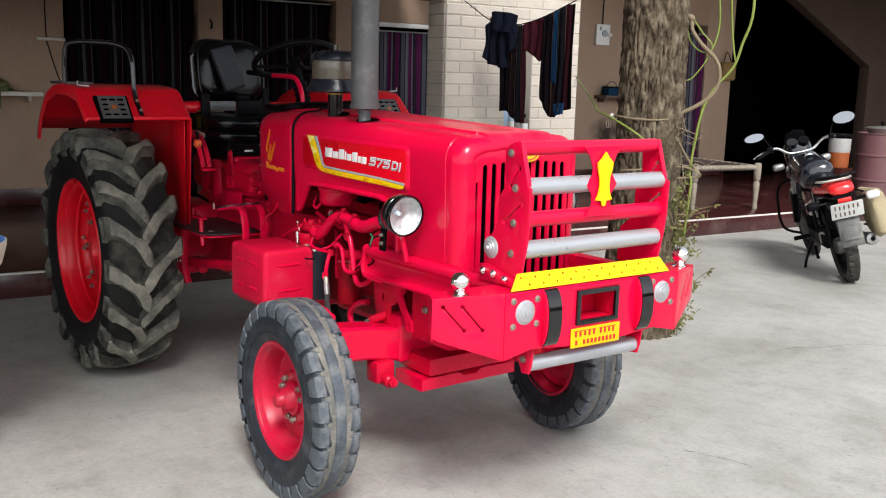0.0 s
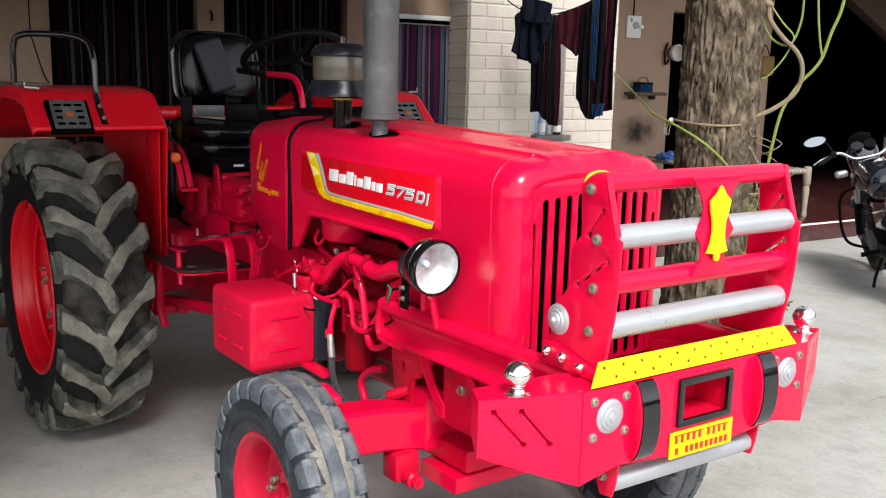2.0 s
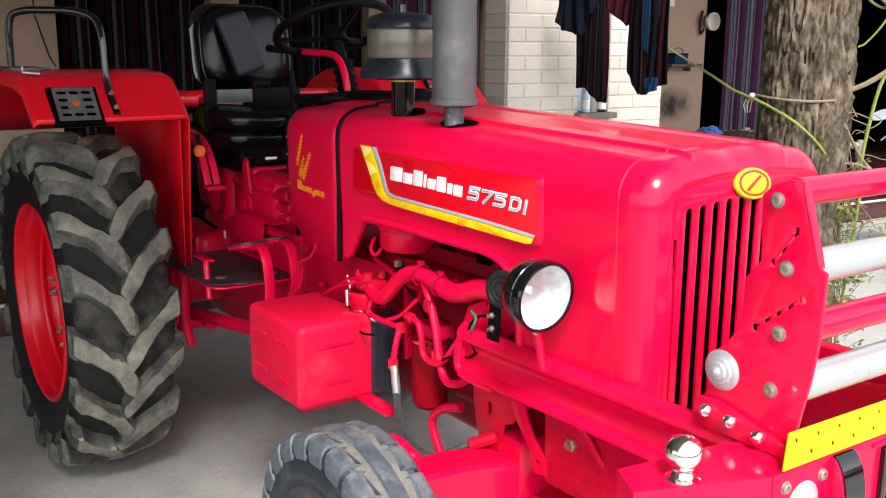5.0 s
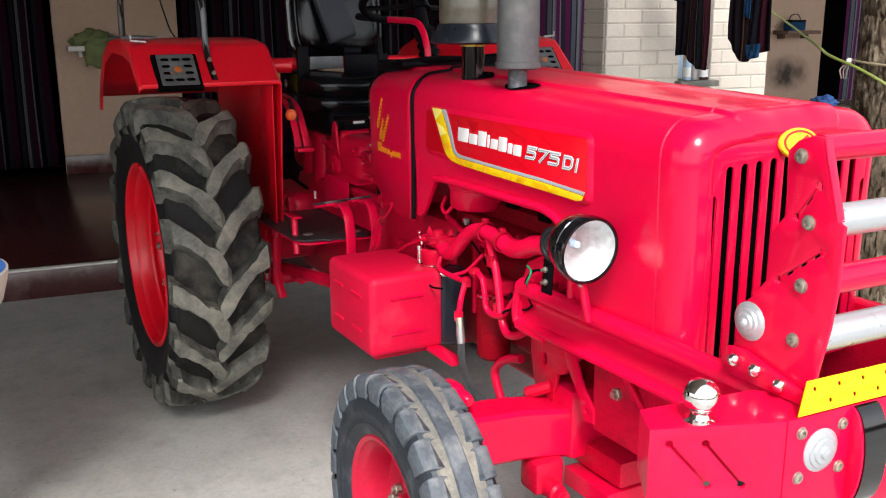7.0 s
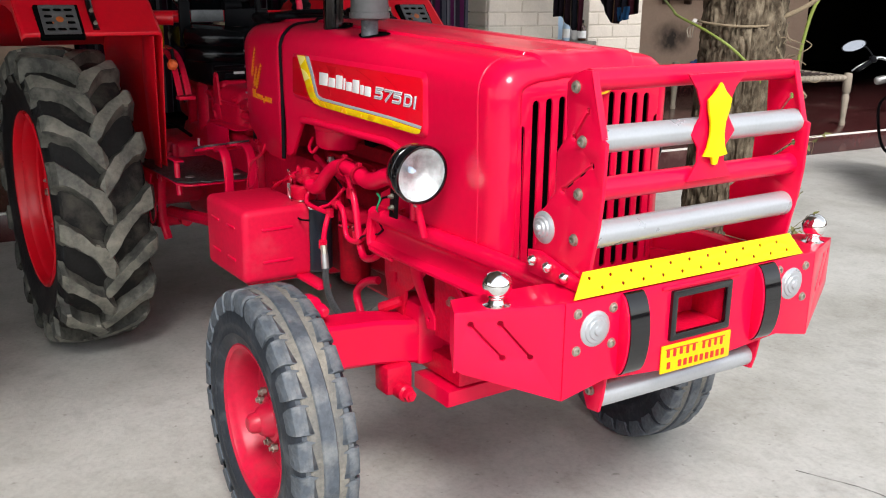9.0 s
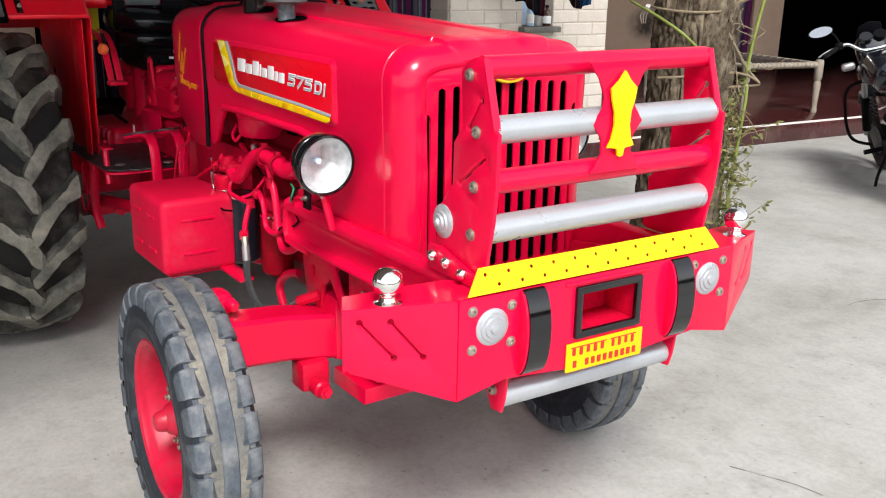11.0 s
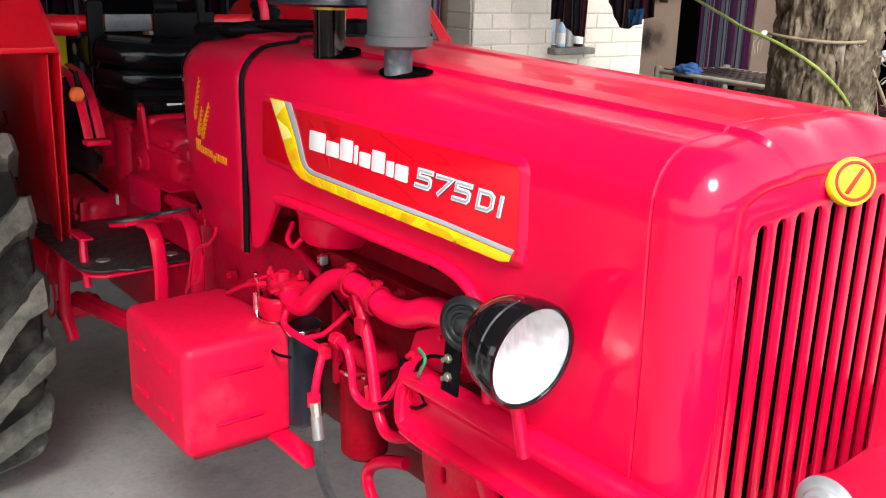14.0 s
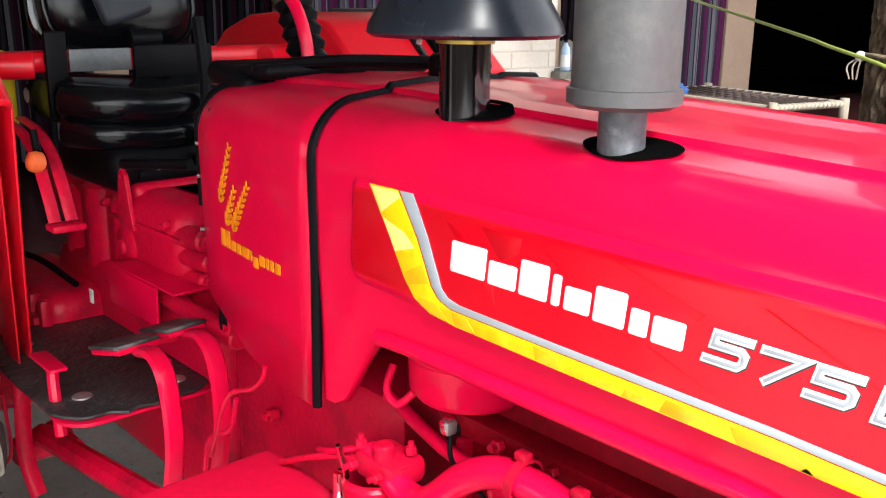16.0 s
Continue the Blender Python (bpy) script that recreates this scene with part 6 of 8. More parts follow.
for y, x in ((-0.375, 0.86), (-0.265, 0.835)):
    part("pedal_arm", tube([(x - 0.07, y, 0.945), (x - 0.01, y, 0.952), (x + 0.03, y, 0.915), (x + 0.045, y, 0.81), (x + 0.02, y, 0.70), (x - 0.02, y, 0.60)], 0.019, 8, squash=0.55), RED, T, "curved crimson pedal arm")
    pd = part("pedal", box((0, 0, 0), (0.10, 0.085, 0.012), 0.004), RED, T)
    pd.matrix_local = pose(x - 0.115, y - 0.012, 0.942, 0, -13, 8)
    part("pedal_pad", box((0, 0, 0.009), (0.105, 0.09, 0.008), 0.003), TREADPAD, pd, "worn black rubber pedal tread")
part("pedal_latch", box((0.735, -0.325, 0.936), (0.03, 0.09, 0.012), 0.003), CAST, T)
part("foot_peg", tube([(0.585, -0.47, 0.875), (0.60, -0.475, 0.82), (0.615, -0.475, 0.74)], 0.012, 8, per=3), RED, T)
part("foot_peg_top", box((0.565, -0.47, 0.878), (0.12, 0.035, 0.008), 0.003, pose(0, 0, 0)), RED, T)
part("pedal_rod", tube([(1.15, -0.33, 1.014), (1.143, -0.33, 0.994), (1.11, -0.332, 0.964), (1.05, -0.335, 0.938), (1.016, -0.335, 0.903), (0.992, -0.335, 0.854), (0.95, -0.33, 0.78)], 0.0042, 8), CAST, T, "thin bent crimson rod")
part("pedal_spring", tube([(1.0, -0.30, 0.90), (0.97, -0.30, 0.83), (0.91, -0.31, 0.79), (0.88, -0.31, 0.70)], 0.005, 6), RED, T)
for x, y, z in ((0.70, -0.34, 0.60), (0.80, -0.36, 0.60)):
    part("bare_nut", nut((x, y, z), (0.3, -1, 0), 0.018, 0.02), DULL, T)

# hydraulic quadrant with levers
for k, dy in enumerate((0, 0.035)):
    pts = [(0.10, -0.36 + dy, 1.30), (0.22, -0.365 + dy, 1.285), (0.31, -0.37 + dy, 1.245), (0.37, -0.375 + dy, 1.185), (0.405, -0.375 + dy, 1.115)]
    part("quadrant", tube(pts, 0.013, 8, per=4, squash=0.3), CAST, T, "curved crimson lever quadrant")
part("quadrant_foot", box((0.41, -0.355, 1.105), (0.05, 0.07, 0.015), 0.004), CAST, T)
part("lever", tube([(0.36, -0.34, 1.08), (0.32, -0.36, 1.20), (0.31, -0.37, 1.30)], 0.008, 8, per=3), MATT, T)
part("lever_knob", lathe([(-0.020, 0.010), (-0.011, 0.021), (0.0, 0.023), (0.012, 0.020), (0.019, 0.009), (0.020, 0)], (0.355, -0.385, 1.238), (0.2, -1, 0.2), 18), material("orange_knob", (0.75, 0.13, 0.03), 0.5, vary=0.15), T, "faded orange lever knob")
YPL = material("yellow_can_plastic", (0.60, 0.55, 0.02), 0.4, vary=0.1)
part("yellow_container", box((-0.06, -0.325, 1.345), (0.08, 0.08, 0.20), 0.02), YPL, T, "yellow plastic can behind the levers")

# seat
BACKM = pose(-0.10, 0.01, 1.61, 0, -8, 0)
cush = bmesh.new()
rings(cush, [[Vector((0.09 + rx * math.cos(a), y, zc + rz * math.sin(a))) for a in [2 * math.pi * k / 24 for k in range(24)]] for y, rx, rz, zc in ((-0.262, 0.10, 0.020, 1.335), (-0.255, 0.17, 0.045, 1.335), (-0.22, 0.215, 0.062, 1.335), (-0.12, 0.225, 0.064, 1.328), (0.0, 0.225, 0.060, 1.320), (0.12, 0.225, 0.064, 1.328), (0.22, 0.215, 0.062, 1.335), (0.255, 0.17, 0.045, 1.335), (0.262, 0.10, 0.020, 1.335))])
seat = part("seat_cushion", cush, VINYL, T, "black vinyl tractor seat")
for xr, zr, rr in ((0.285, 1.338, 0.042), (0.275, 1.268, 0.038)):
    part("cushion_roll", tube([(xr - 0.09, -0.245, zr + 0.004), (xr - 0.01, -0.19, zr), (xr + 0.012, -0.08, zr - 0.008), (xr + 0.012, 0.02, zr - 0.004), (xr + 0.005, 0.14, zr - 0.012), (xr - 0.02, 0.21, zr), (xr - 0.09, 0.245, zr)], rr, 16, per=4), VINYL, seat)
def squircle(w, h, n=40, e=0.55):
    out = []
    for k in range(n):
        c, d = math.cos(2 * math.pi * k / n), math.sin(2 * math.pi * k / n)
        out.append((w * abs(c) ** e * (1 if c > 0 else -1), h * abs(d) ** e * (1 if d > 0 else -1)))
    return out


bk = bmesh.new()
rings(bk, [[BACKM @ Vector((x, y, z)) for y, z in squircle(0.205 * f, 0.185 * f)] for x, f in ((-0.06, 0.90), (-0.045, 0.98), (-0.01, 1.0), (0.02, 0.97), (0.040, 0.90), (0.054, 0.76), (0.062, 0.55), (0.066, 0.30), (0.067, 0.04))])
part("seat_back", bk, VINYL, seat, "rounded black vinyl backrest")
part("back_welt", tube([BACKM @ Vector((0.024, y * 0.985, z * 0.985)) for y, z in squircle(0.205, 0.185, 32)] + [BACKM @ Vector((0.024, 0.202, 0))], 0.006, 8, per=1), VINYL, seat)
part("back_shell", plate(rounded(-0.215, -0.195, 0.215, 0.195, 0.11), (), 0.03, 0.012, pose(-0.165, 0.01, 1.61, 0, -8, 0) @ YZ), BLACK, seat)
part("arm_flap", box((0.02, -0.055, 1.635), (0.04, 0.15, 0.25), 0.018, pose(0, 0, 0, 14, -14, 12), None, 4), material("grey_vinyl", (0.022, 0.025, 0.032), 0.4, vary=0.2, fine=200, bump=0.1, spec=0.2), seat, "folded-up grey armrest pad")
part("arm_hinge", cyl((0.05, -0.03, 1.47), (0.05, 0.05, 1.47), 0.025, seg=14), MATT, seat)
part("seat_post", box((0.10, 0, 1.20), (0.34, 0.38, 0.10), 0.03), MATT, T, "black seat suspension")
part("seat_skirt", box((0.13, 0.0, 1.19), (0.38, 0.42, 0.13), 0.06, None, None, 5), MATT, seat, "bulging black seat skirt")
part("seat_slider", box((0.18, 0.0, 1.175), (0.30, 0.30, 0.03), 0.012), MATT, T)
part("seat_frame", tube([(0.34, 0.01, 1.53), (0.36, 0.01, 1.40), (0.36, 0.005, 1.24), (0.30, 0.0, 1.19)], 0.014, 8, per=3), MATT, T)
part("seat_bar", cyl((0.36, -0.20, 1.215), (0.56, -0.14, 1.235), 0.012, seg=12), MATT, T, "gloss black bar under the seat")
part("seat_sticker", box((0.326, -0.08, 1.19), (0.002, 0.05, 0.012), 0.0005), WHITE, T)

# steering
sc = Vector((0.69, 0.01, 1.685))
tilt = Vector((-0.45, 0, 1)).normalized()
u, w = basis(tilt)
rimp = [sc + (u * math.cos(a) + w * math.sin(a)) * 0.208 for a in (2 * math.pi * k / 40 for k in range(40))]
sw_bm = bmesh.new()
loops = []
for k, p in enumerate(rimp):
    o = (p - sc).normalized()
    loops.append([p + (o * math.cos(a) + tilt * math.sin(a)) * 0.0155 for a in (2 * math.pi * j / 10 for j in range(10))])
rings(sw_bm, loops + [loops[0]], cap=False)
sw = part("steering_wheel", sw_bm, MATT, T, "black steering wheel")
for k in range(3):
    a = radians(30 + 120 * k)
    part("spoke", tube([sc - tilt * 0.03, sc - tilt * 0.02 + (u * math.cos(a) + w * math.sin(a)) * 0.10, sc + (u * math.cos(a) + w * math.sin(a)) * 0.202], 0.009, 8, per=3), MATT, sw)
part("wheel_boss", cyl(sc - tilt * 0.05, sc + tilt * 0.005, 0.04, 0.03, 20), MATT, sw)
part("steering_column", cyl(sc - tilt * 0.42, sc - tilt * 0.04, 0.022, seg=14), MATT, T)
col0 = sc - tilt * 0.30
part("column_boot", lathe([(0.0, 0.042)] + [(0.015 * k + 0.004, 0.040 if k % 2 else 0.032) for k in range(1, 12)], col0, tilt, 24), MATT, T, "ribbed black rubber boot")
part("instrument_pod", box((0.81, 0.02, 1.432), (0.15, 0.42, 0.040), 0.022, pose(0, 0, 0, 0, 10, 0), None, 3), MATT, T, "black dash top pad")
edge = [(0.80 + 0.004, y + cowl_pull(0.80), z - 0.02 * (z > 1.34)) for y, z in section()[1:]]
edge = [(x, y, z + 0.004) for x, y, z in edge]
part("dash_edge", tube([edge[0], edge[2], *edge[3::3]], 0.013, 10, per=4), MATT, T, "black rubber edge of the cowl")
part("dash_pad", box((0.86, 0.02, 1.446), (0.14, 0.38, 0.028), 0.016, pose(0, 0, 0, 0, -4, 0), None, 3), MATT, T, "black dash top pad")
part("dash_pad_side", tube([(1.16, 0.14, 1.462), (1.05, 0.08, 1.466), (0.94, -0.05, 1.466), (0.86, -0.16, 1.452)], 0.020, 10, squash=0.6), MATT, T)
part("tank_cap", lathe([(0, 0.045), (0.03, 0.045), (0.036, 0.038), (0.038, 0.015), (0.040, 0)], (1.17, 0.05, 1.452), (0, 0, 1), 24), MATT, T, "black fuel cap")
part("cap_stem", cyl((1.17, 0.05, 1.41), (1.17, 0.05, 1.46), 0.03, seg=20), RED, T)
for z in (1.26, 1.32, 1.16):
    part("dash_bolt", nut((0.812, -(HW - cowl_pull(0.812)) - 0.001, z), (-0.3, -1, 0), 0.007, 0.004), DULL, T)
part("hand_lever", tube([(0.845, -0.025, 1.44), (0.833, -0.025, 1.50), (0.812, -0.025, 1.546), (0.775, -0.025, 1.582), (0.72, -0.025, 1.597), (0.60, -0.025, 1.601), (0.46, -0.025, 1.604)], 0.0125, 10), RED, T, "crimson throttle lever")
part("lever_grip", tube([(0.47, -0.025, 1.604), (0.34, -0.025, 1.610), (0.22, -0.025, 1.616)], 0.0145, 10, per=3), MATT, T, "black grip of the lever")

# ---- things in the veranda and the yard ----
def stripes(name, colors, period, rough=0.85):
    """Woven cloth with stripes of the given (width, colour) across it."""
    m = bpy.data.materials.new(name)
    m.use_nodes = True
    n, l = m.node_tree.nodes, m.node_tree.links
    b = n["Principled BSDF"]
    b.inputs["Roughness"].default_value = rough
    b.inputs["Specular IOR Level"].default_value = 0.03
    co, sep = n.new("ShaderNodeTexCoord"), n.new("ShaderNodeSeparateXYZ")
    l.new(co.outputs["UV"], sep.inputs[0])
    mul, fr = n.new("ShaderNodeMath"), n.new("ShaderNodeMath")
    mul.operation, fr.operation = "MULTIPLY", "FRACT"
    mul.inputs[1].default_value = 1 / period
    l.new(sep.outputs["X"], mul.inputs[0])
    l.new(mul.outputs[0], fr.inputs[0])
    r = n.new("ShaderNodeValToRGB")
    r.color_ramp.interpolation = "CONSTANT"
    e = r.color_ramp.elements
    total, pos = sum(w for w, _ in colors), 0.0
    while len(e) < len(colors):
        e.new(0.9)
    for k, (w, c) in zip(e, colors):
        k.position, k.color = pos / total, (*c, 1)
        pos += w
    l.new(fr.outputs[0], r.inputs[0])
    nz = n.new("ShaderNodeTexNoise")
    nz.inputs["Scale"].default_value, nz.inputs["Detail"].default_value = 60, 5
    l.new(co.outputs["Object"], nz.inputs["Vector"])
    mr = n.new("ShaderNodeMapRange")
    mr.inputs["To Min"].default_value, mr.inputs["To Max"].default_value = 0.75, 1.2
    l.new(nz.outputs["Fac"], mr.inputs["Value"])
    mx = n.new("ShaderNodeMix")
    mx.data_type, mx.blend_type = "RGBA", "MULTIPLY"
    mx.inputs["Factor"].default_value = 1
    l.new(r.outputs[0], mx.inputs["A"])
    l.new(mr.outputs[0], mx.inputs["B"])
    l.new(mx.outputs["Result"], b.inputs["Base Color"])
    return m


PLUM, ASH, INK, PALEG = (0.012, 0.002, 0.007), (0.008, 0.008, 0.010), (0.001, 0.001, 0.0015), (0.048, 0.045, 0.053)
# one striped cloth in two tones: a lit copy and a shaded one
CURTAIN_LIT = stripes("lit_curtain_cloth", [(3, (0.085, 0.014, 0.060)), (1, (0.02, 0.018, 0.03)), (2, (0.085, 0.088, 0.11)), (0.6, (0.02, 0.018, 0.03)), (1.4, (0.15, 0.145, 0.17)), (1, (0.085, 0.088, 0.11)), (2, (0.085, 0.014, 0.060)), (0.6, (0.15, 0.145, 0.17)), (2, (0.03, 0.02, 0.035))], 0.42)
CURTAIN_SHADED = stripes("shaded_curtain_cloth", [(3, PLUM), (1, INK), (2, ASH), (0.6, INK), (1.4, PALEG), (1, ASH), (2, PLUM), (0.6, PALEG), (2, INK), (1.6, ASH)], 0.42)
DARKCLOTH = stripes("dark_striped_cloth", [(4, (0.007, 0.005, 0.007)), (0.35, (0.15, 0.09, 0.05)), (1.5, (0.010, 0.005, 0.007)), (0.3, (0.13, 0.11, 0.08)), (1.8, (0.007, 0.007, 0.010)), (0.35, (0.12, 0.06, 0.04)), (2, (0.026, 0.006, 0.010))], 0.30)
MAROON = material("maroon_cloth", (0.045, 0.008, 0.014), 0.85, spec=0.08, vary=0.25, scale=14, fine=160, bump=0.2)
NAVY = material("navy_cloth", (0.006, 0.008, 0.016), 0.85, spec=0.08, vary=0.3, scale=14, fine=160, bump=0.2)
TEAL = material("teal_blue_cloth", (0.008, 0.035, 0.085), 0.8, spec=0.08, vary=0.4, scale=30, fine=160, bump=0.2)
GREENCL = material("faded_green_cloth", (0.12, 0.14, 0.05), 0.85, vary=0.25, scale=10, fine=120, bump=0.3)


def cloth(name, pts, folds, depth, mat, label, category, m=None, thick=0.004, seed=1, group=""):
    """A hanging cloth between an upper and a lower edge: pts are (y, z_top, z_bottom) along it."""
    random.seed(seed)
    bm = bmesh.new()
    uv = bm.loops.layers.uv.new("uv")
    cols, rows_ = [], 16
    N = folds * 8
    ph = [random.uniform(0, 6.28) for _ in range(4)]
    for i in range(N + 1):
        f = i / N * (len(pts) - 1)
        k = min(int(f), len(pts) - 2)
        g = f - k
        y, zt, zb = (pts[k][j] * (1 - g) + pts[k + 1][j] * g for j in range(3))
        col = []
        for j in range(rows_ + 1):
            h = j / rows_
            amp = depth * (0.45 + 0.55 * h)
            x = amp * (0.7 * math.sin(2 * math.pi * folds * i / N + ph[0] + 0.8 * h) + 0.3 * math.sin(2 * math.pi * folds * 0.37 * i / N + ph[1] + 2 * h))
            col.append(bm.verts.new((x, y + 0.25 * amp * math.sin(ph[2] + 5 * h + i * 0.2), zt + (zb - zt) * h)))
        cols.append(col)
    for i in range(N):
        for j in range(rows_):
            fc = bm.faces.new((cols[i][j], cols[i][j + 1], cols[i + 1][j + 1], cols[i + 1][j]))
            for lp, (a, b) in zip(fc.loops, ((i, j), (i, j + 1), (i + 1, j + 1), (i + 1, j))):
                lp[uv].uv = (a / N * abs(pts[-1][0] - pts[0][0]) * 1.3, b / rows_)
    ob = part(name, bm, mat, smooth=60)
    tagged(ob, label, category, group)
    so = ob.modifiers.new("thickness", "SOLIDIFY")
    so.thickness = thick
    ob.matrix_world = H @ (m or Matrix())
    return ob


# curtains in the doorways
for k, (y0, y1, xh) in enumerate(((-3.0, -0.98, -3.84), (0.26, 1.62, -3.86), (1.98, 3.36, -3.86), (3.66, 4.92, -3.86), (8.92, 9.98, -3.78))):
    top = (2.7, 2.5, 2.5, 2.22, 2.45)[k]
    cloth("curtain", [(y0, top, 0.24), (y1, top, 0.24)], int((y1 - y0) * 6), 0.035, CURTAIN_SHADED if k < 3 else CURTAIN_LIT, "floor-length curtain striped in plum, grey and black", "curtain", pose(xh, 0, 0), seed=k + 3, group="doorway curtains")
    rod = thing("curtain_rod", "thin steel rod carrying a doorway curtain", "rod", H @ pose(xh, 0, top + 0.01), "curtain rods")
    part("rod", cyl((0, y0 - 0.03, 0), (0, y1 + 0.03, 0), 0.010, seg=10), DULL, rod)
bar = thing("white_window_bar", "white painted rail over a window opening", "rail", H @ pose(-3.70, 0, 2.30))
part("rail", box((0, 4.3, 0), (0.05, 1.30, 0.055), 0.006), WHITE, bar)

# washing on a line in front of the pier
LINE = [(0, 0.0, 2.29), (0, 0.075, 2.238), (0, 0.237, 2.129), (0, 0.449, 2.092), (0, 0.567, 2.108), (0, 0.704, 2.156), (0, 0.895, 2.251), (0, 1.104, 2.367), (0, 1.9, 2.84), (0, 2.1, 2.97)]
RUN = pose(0.10, 2.80, 0, 0, 0, -50)  # the line leaves the pier at a slant
rope = thing("washing_line", "thin dark rope strung from the brick pier to the eaves", "rope", H @ RUN)
part("rope", tube(LINE, 0.005, 6), MATT, rope)
part("nail", cyl((-0.10, 0.03, 2.24), (0.02, 0.085, 2.24), 0.006, seg=8), DULL, rope)


def washing(name, pts, folds, depth, mat, label, off=0.0, thick=0.008, seed=1):
    return cloth(name, pts, folds, depth, mat, label, "clothing", RUN @ pose(off, 0, 0), thick, seed, "washing on the line")


washing("jacket", [(0.204, 2.044, 1.827), (0.254, 2.15, 1.757), (0.362, 2.114, 1.716), (0.467, 2.098, 1.935)], 4, 0.05, NAVY, "dark navy jacket bundled over the line", 0.01, 0.02, 5)
washing("hood", [(0.289, 2.189, 2.042), (0.379, 2.193, 2.018), (0.484, 2.166, 2.022)], 2, 0.04, NAVY, "dark hood of a garment draped on the line", 0.04, 0.03, 15)
washing("shawl", [(0.335, 2.094, 1.355), (0.407, 2.09, 1.362), (0.495, 2.085, 1.264), (0.556, 2.091, 1.256)], 5, 0.026, DARKCLOTH, "dark shawl with thin ochre stripes hung over the line", 0.0, 0.008, 6)
washing("maroon_blouse", [(0.542, 2.101, 1.883), (0.619, 2.125, 1.843), (0.688, 2.148, 1.785), (0.748, 2.172, 1.858)], 3, 0.03, MAROON, "maroon blouse hung over the line", 0.0, 0.008, 7)
washing("scarf", [(0.705, 2.157, 1.475), (0.767, 2.181, 1.325), (0.84, 2.213, 1.318), (0.912, 2.253, 1.380), (0.972, 2.262, 1.395)], 5, 0.030, DARKCLOTH, "long dark patterned scarf hung over the line", 0.015, 0.008, 8)
washing("blue_scarf_edge", [(0.802, 2.191, 1.618), (0.839, 2.207, 1.599)], 2, 0.012, TEAL, "teal blue border cloth with the scarf", 0.05, 0.006, 9)
washing("blue_scarf_end", [(0.828, 1.433, 1.335), (0.916, 1.444, 1.352)], 2, 0.015, TEAL, "teal blue fringe of a scarf end", 0.045, 0.006, 10)


def bottle(name, x, y, z, h, r, mat, cap, label, group="bottles on the window sill"):
    b = thing(name, label, "bottle", H @ pose(x, y, z), group)
    part("body", lathe([(0, 0.001), (0, r * 0.92), (0.004, r), (h * 0.55, r), (h * 0.70, r * 0.75), (h * 0.78, r * 0.34), (h * 0.86, r * 0.33)], (0, 0, 0), (0, 0, 1), 20), mat, b)
    part("cap", lathe([(h * 0.84, r * 0.40), (h, r * 0.40), (h, 0.001)], (0, 0, 0), (0, 0, 1), 16), cap, b)
    part("label_band", lathe([(h * 0.12, r * 1.01), (h * 0.48, r * 1.01)], (0, 0, 0), (0, 0, 1), 20), WHITE, b, "pale paper label")
    return b


PALEBLUE = material("pale_blue_plastic", (0.40, 0.55, 0.72), 0.4, vary=0.1)
AMBERG = material("dark_brown_glass", (0.05, 0.016, 0.008), 0.12, vary=0.1, coat=0.5)
bottle("plastic_bottle", 0.02, 3.40, NZ0 + 0.006, 0.20, 0.030, PALEBLUE, NAVY, "pale blue plastic bottle on the sill")
bottle("medicine_bottle", 0.0, 3.57, NZ0 + 0.006, 0.16, 0.036, AMBERG, MATT, "dark brown medicine bottle with a paper label")
mug = thing("steel_mug", "grey steel mug on the window sill", "mug", H @ pose(-0.02, 3.49, NZ0 + 0.006))
part("cup", lathe([(0, 0.001), (0, 0.045), (0.13, 0.055), (0.13, 0.052), (0.01, 0.042)], (0, 0, 0), (0, 0, 1), 24), DULL, mug)
part("handle", tube([(0, 0.055, 0.11), (0, 0.09, 0.09), (0, 0.085, 0.05), (0, 0.05, 0.03)], 0.006, 8), DULL, mug)
sheet_ = thing("blue_plastic_sheet", "pale blue plastic sheet standing in the window slot", "sheet", H @ pose(-0.22, 3.45, NZ0 + 0.004))
part("sheet", box((0, 0, 0.33), (0.012, 0.18, 0.66), 0.004), PALEBLUE, sheet_)

# right-hand wall fittings
sbd = thing("switch_board", "white switch board with a grey socket and a wire", "switch", H @ pose(BACK + 0.001, 7.75, 2.35))
part("board", box((0.02, 0, 0), (0.04, 0.26, 0.30), 0.006), WHITE, sbd)
part("socket", cyl((0.04, 0.02, 0.02), (0.055, 0.02, 0.02), 0.05, seg=20), GREY, sbd)
part("switch", box((0.045, -0.06, 0.09), (0.02, 0.03, 0.05), 0.004), GREY, sbd)
part("plug", box((0.07, 0.10, 0.0), (0.05, 0.06, 0.05), 0.01), WHITE, sbd)
part("wire", cyl((0.012, 0, 0.15), (0.012, 0, 0.62), 0.009, seg=8), MATT, sbd)


def wall_shelf(y, z, w, label, paint=LIMEEDGE):
    s = thing("wall_shelf", label, "shelf", H @ pose(BACK + 0.001, y, z))
    part("board", box((0.13, 0, 0), (0.26, w, 0.045), 0.005), paint, s)
    for k in (-0.35, 0.35):
        part("bracket", box((0.06, k * w, -0.05), (0.12, 0.03, 0.06), 0.005), paint, s)
    return s


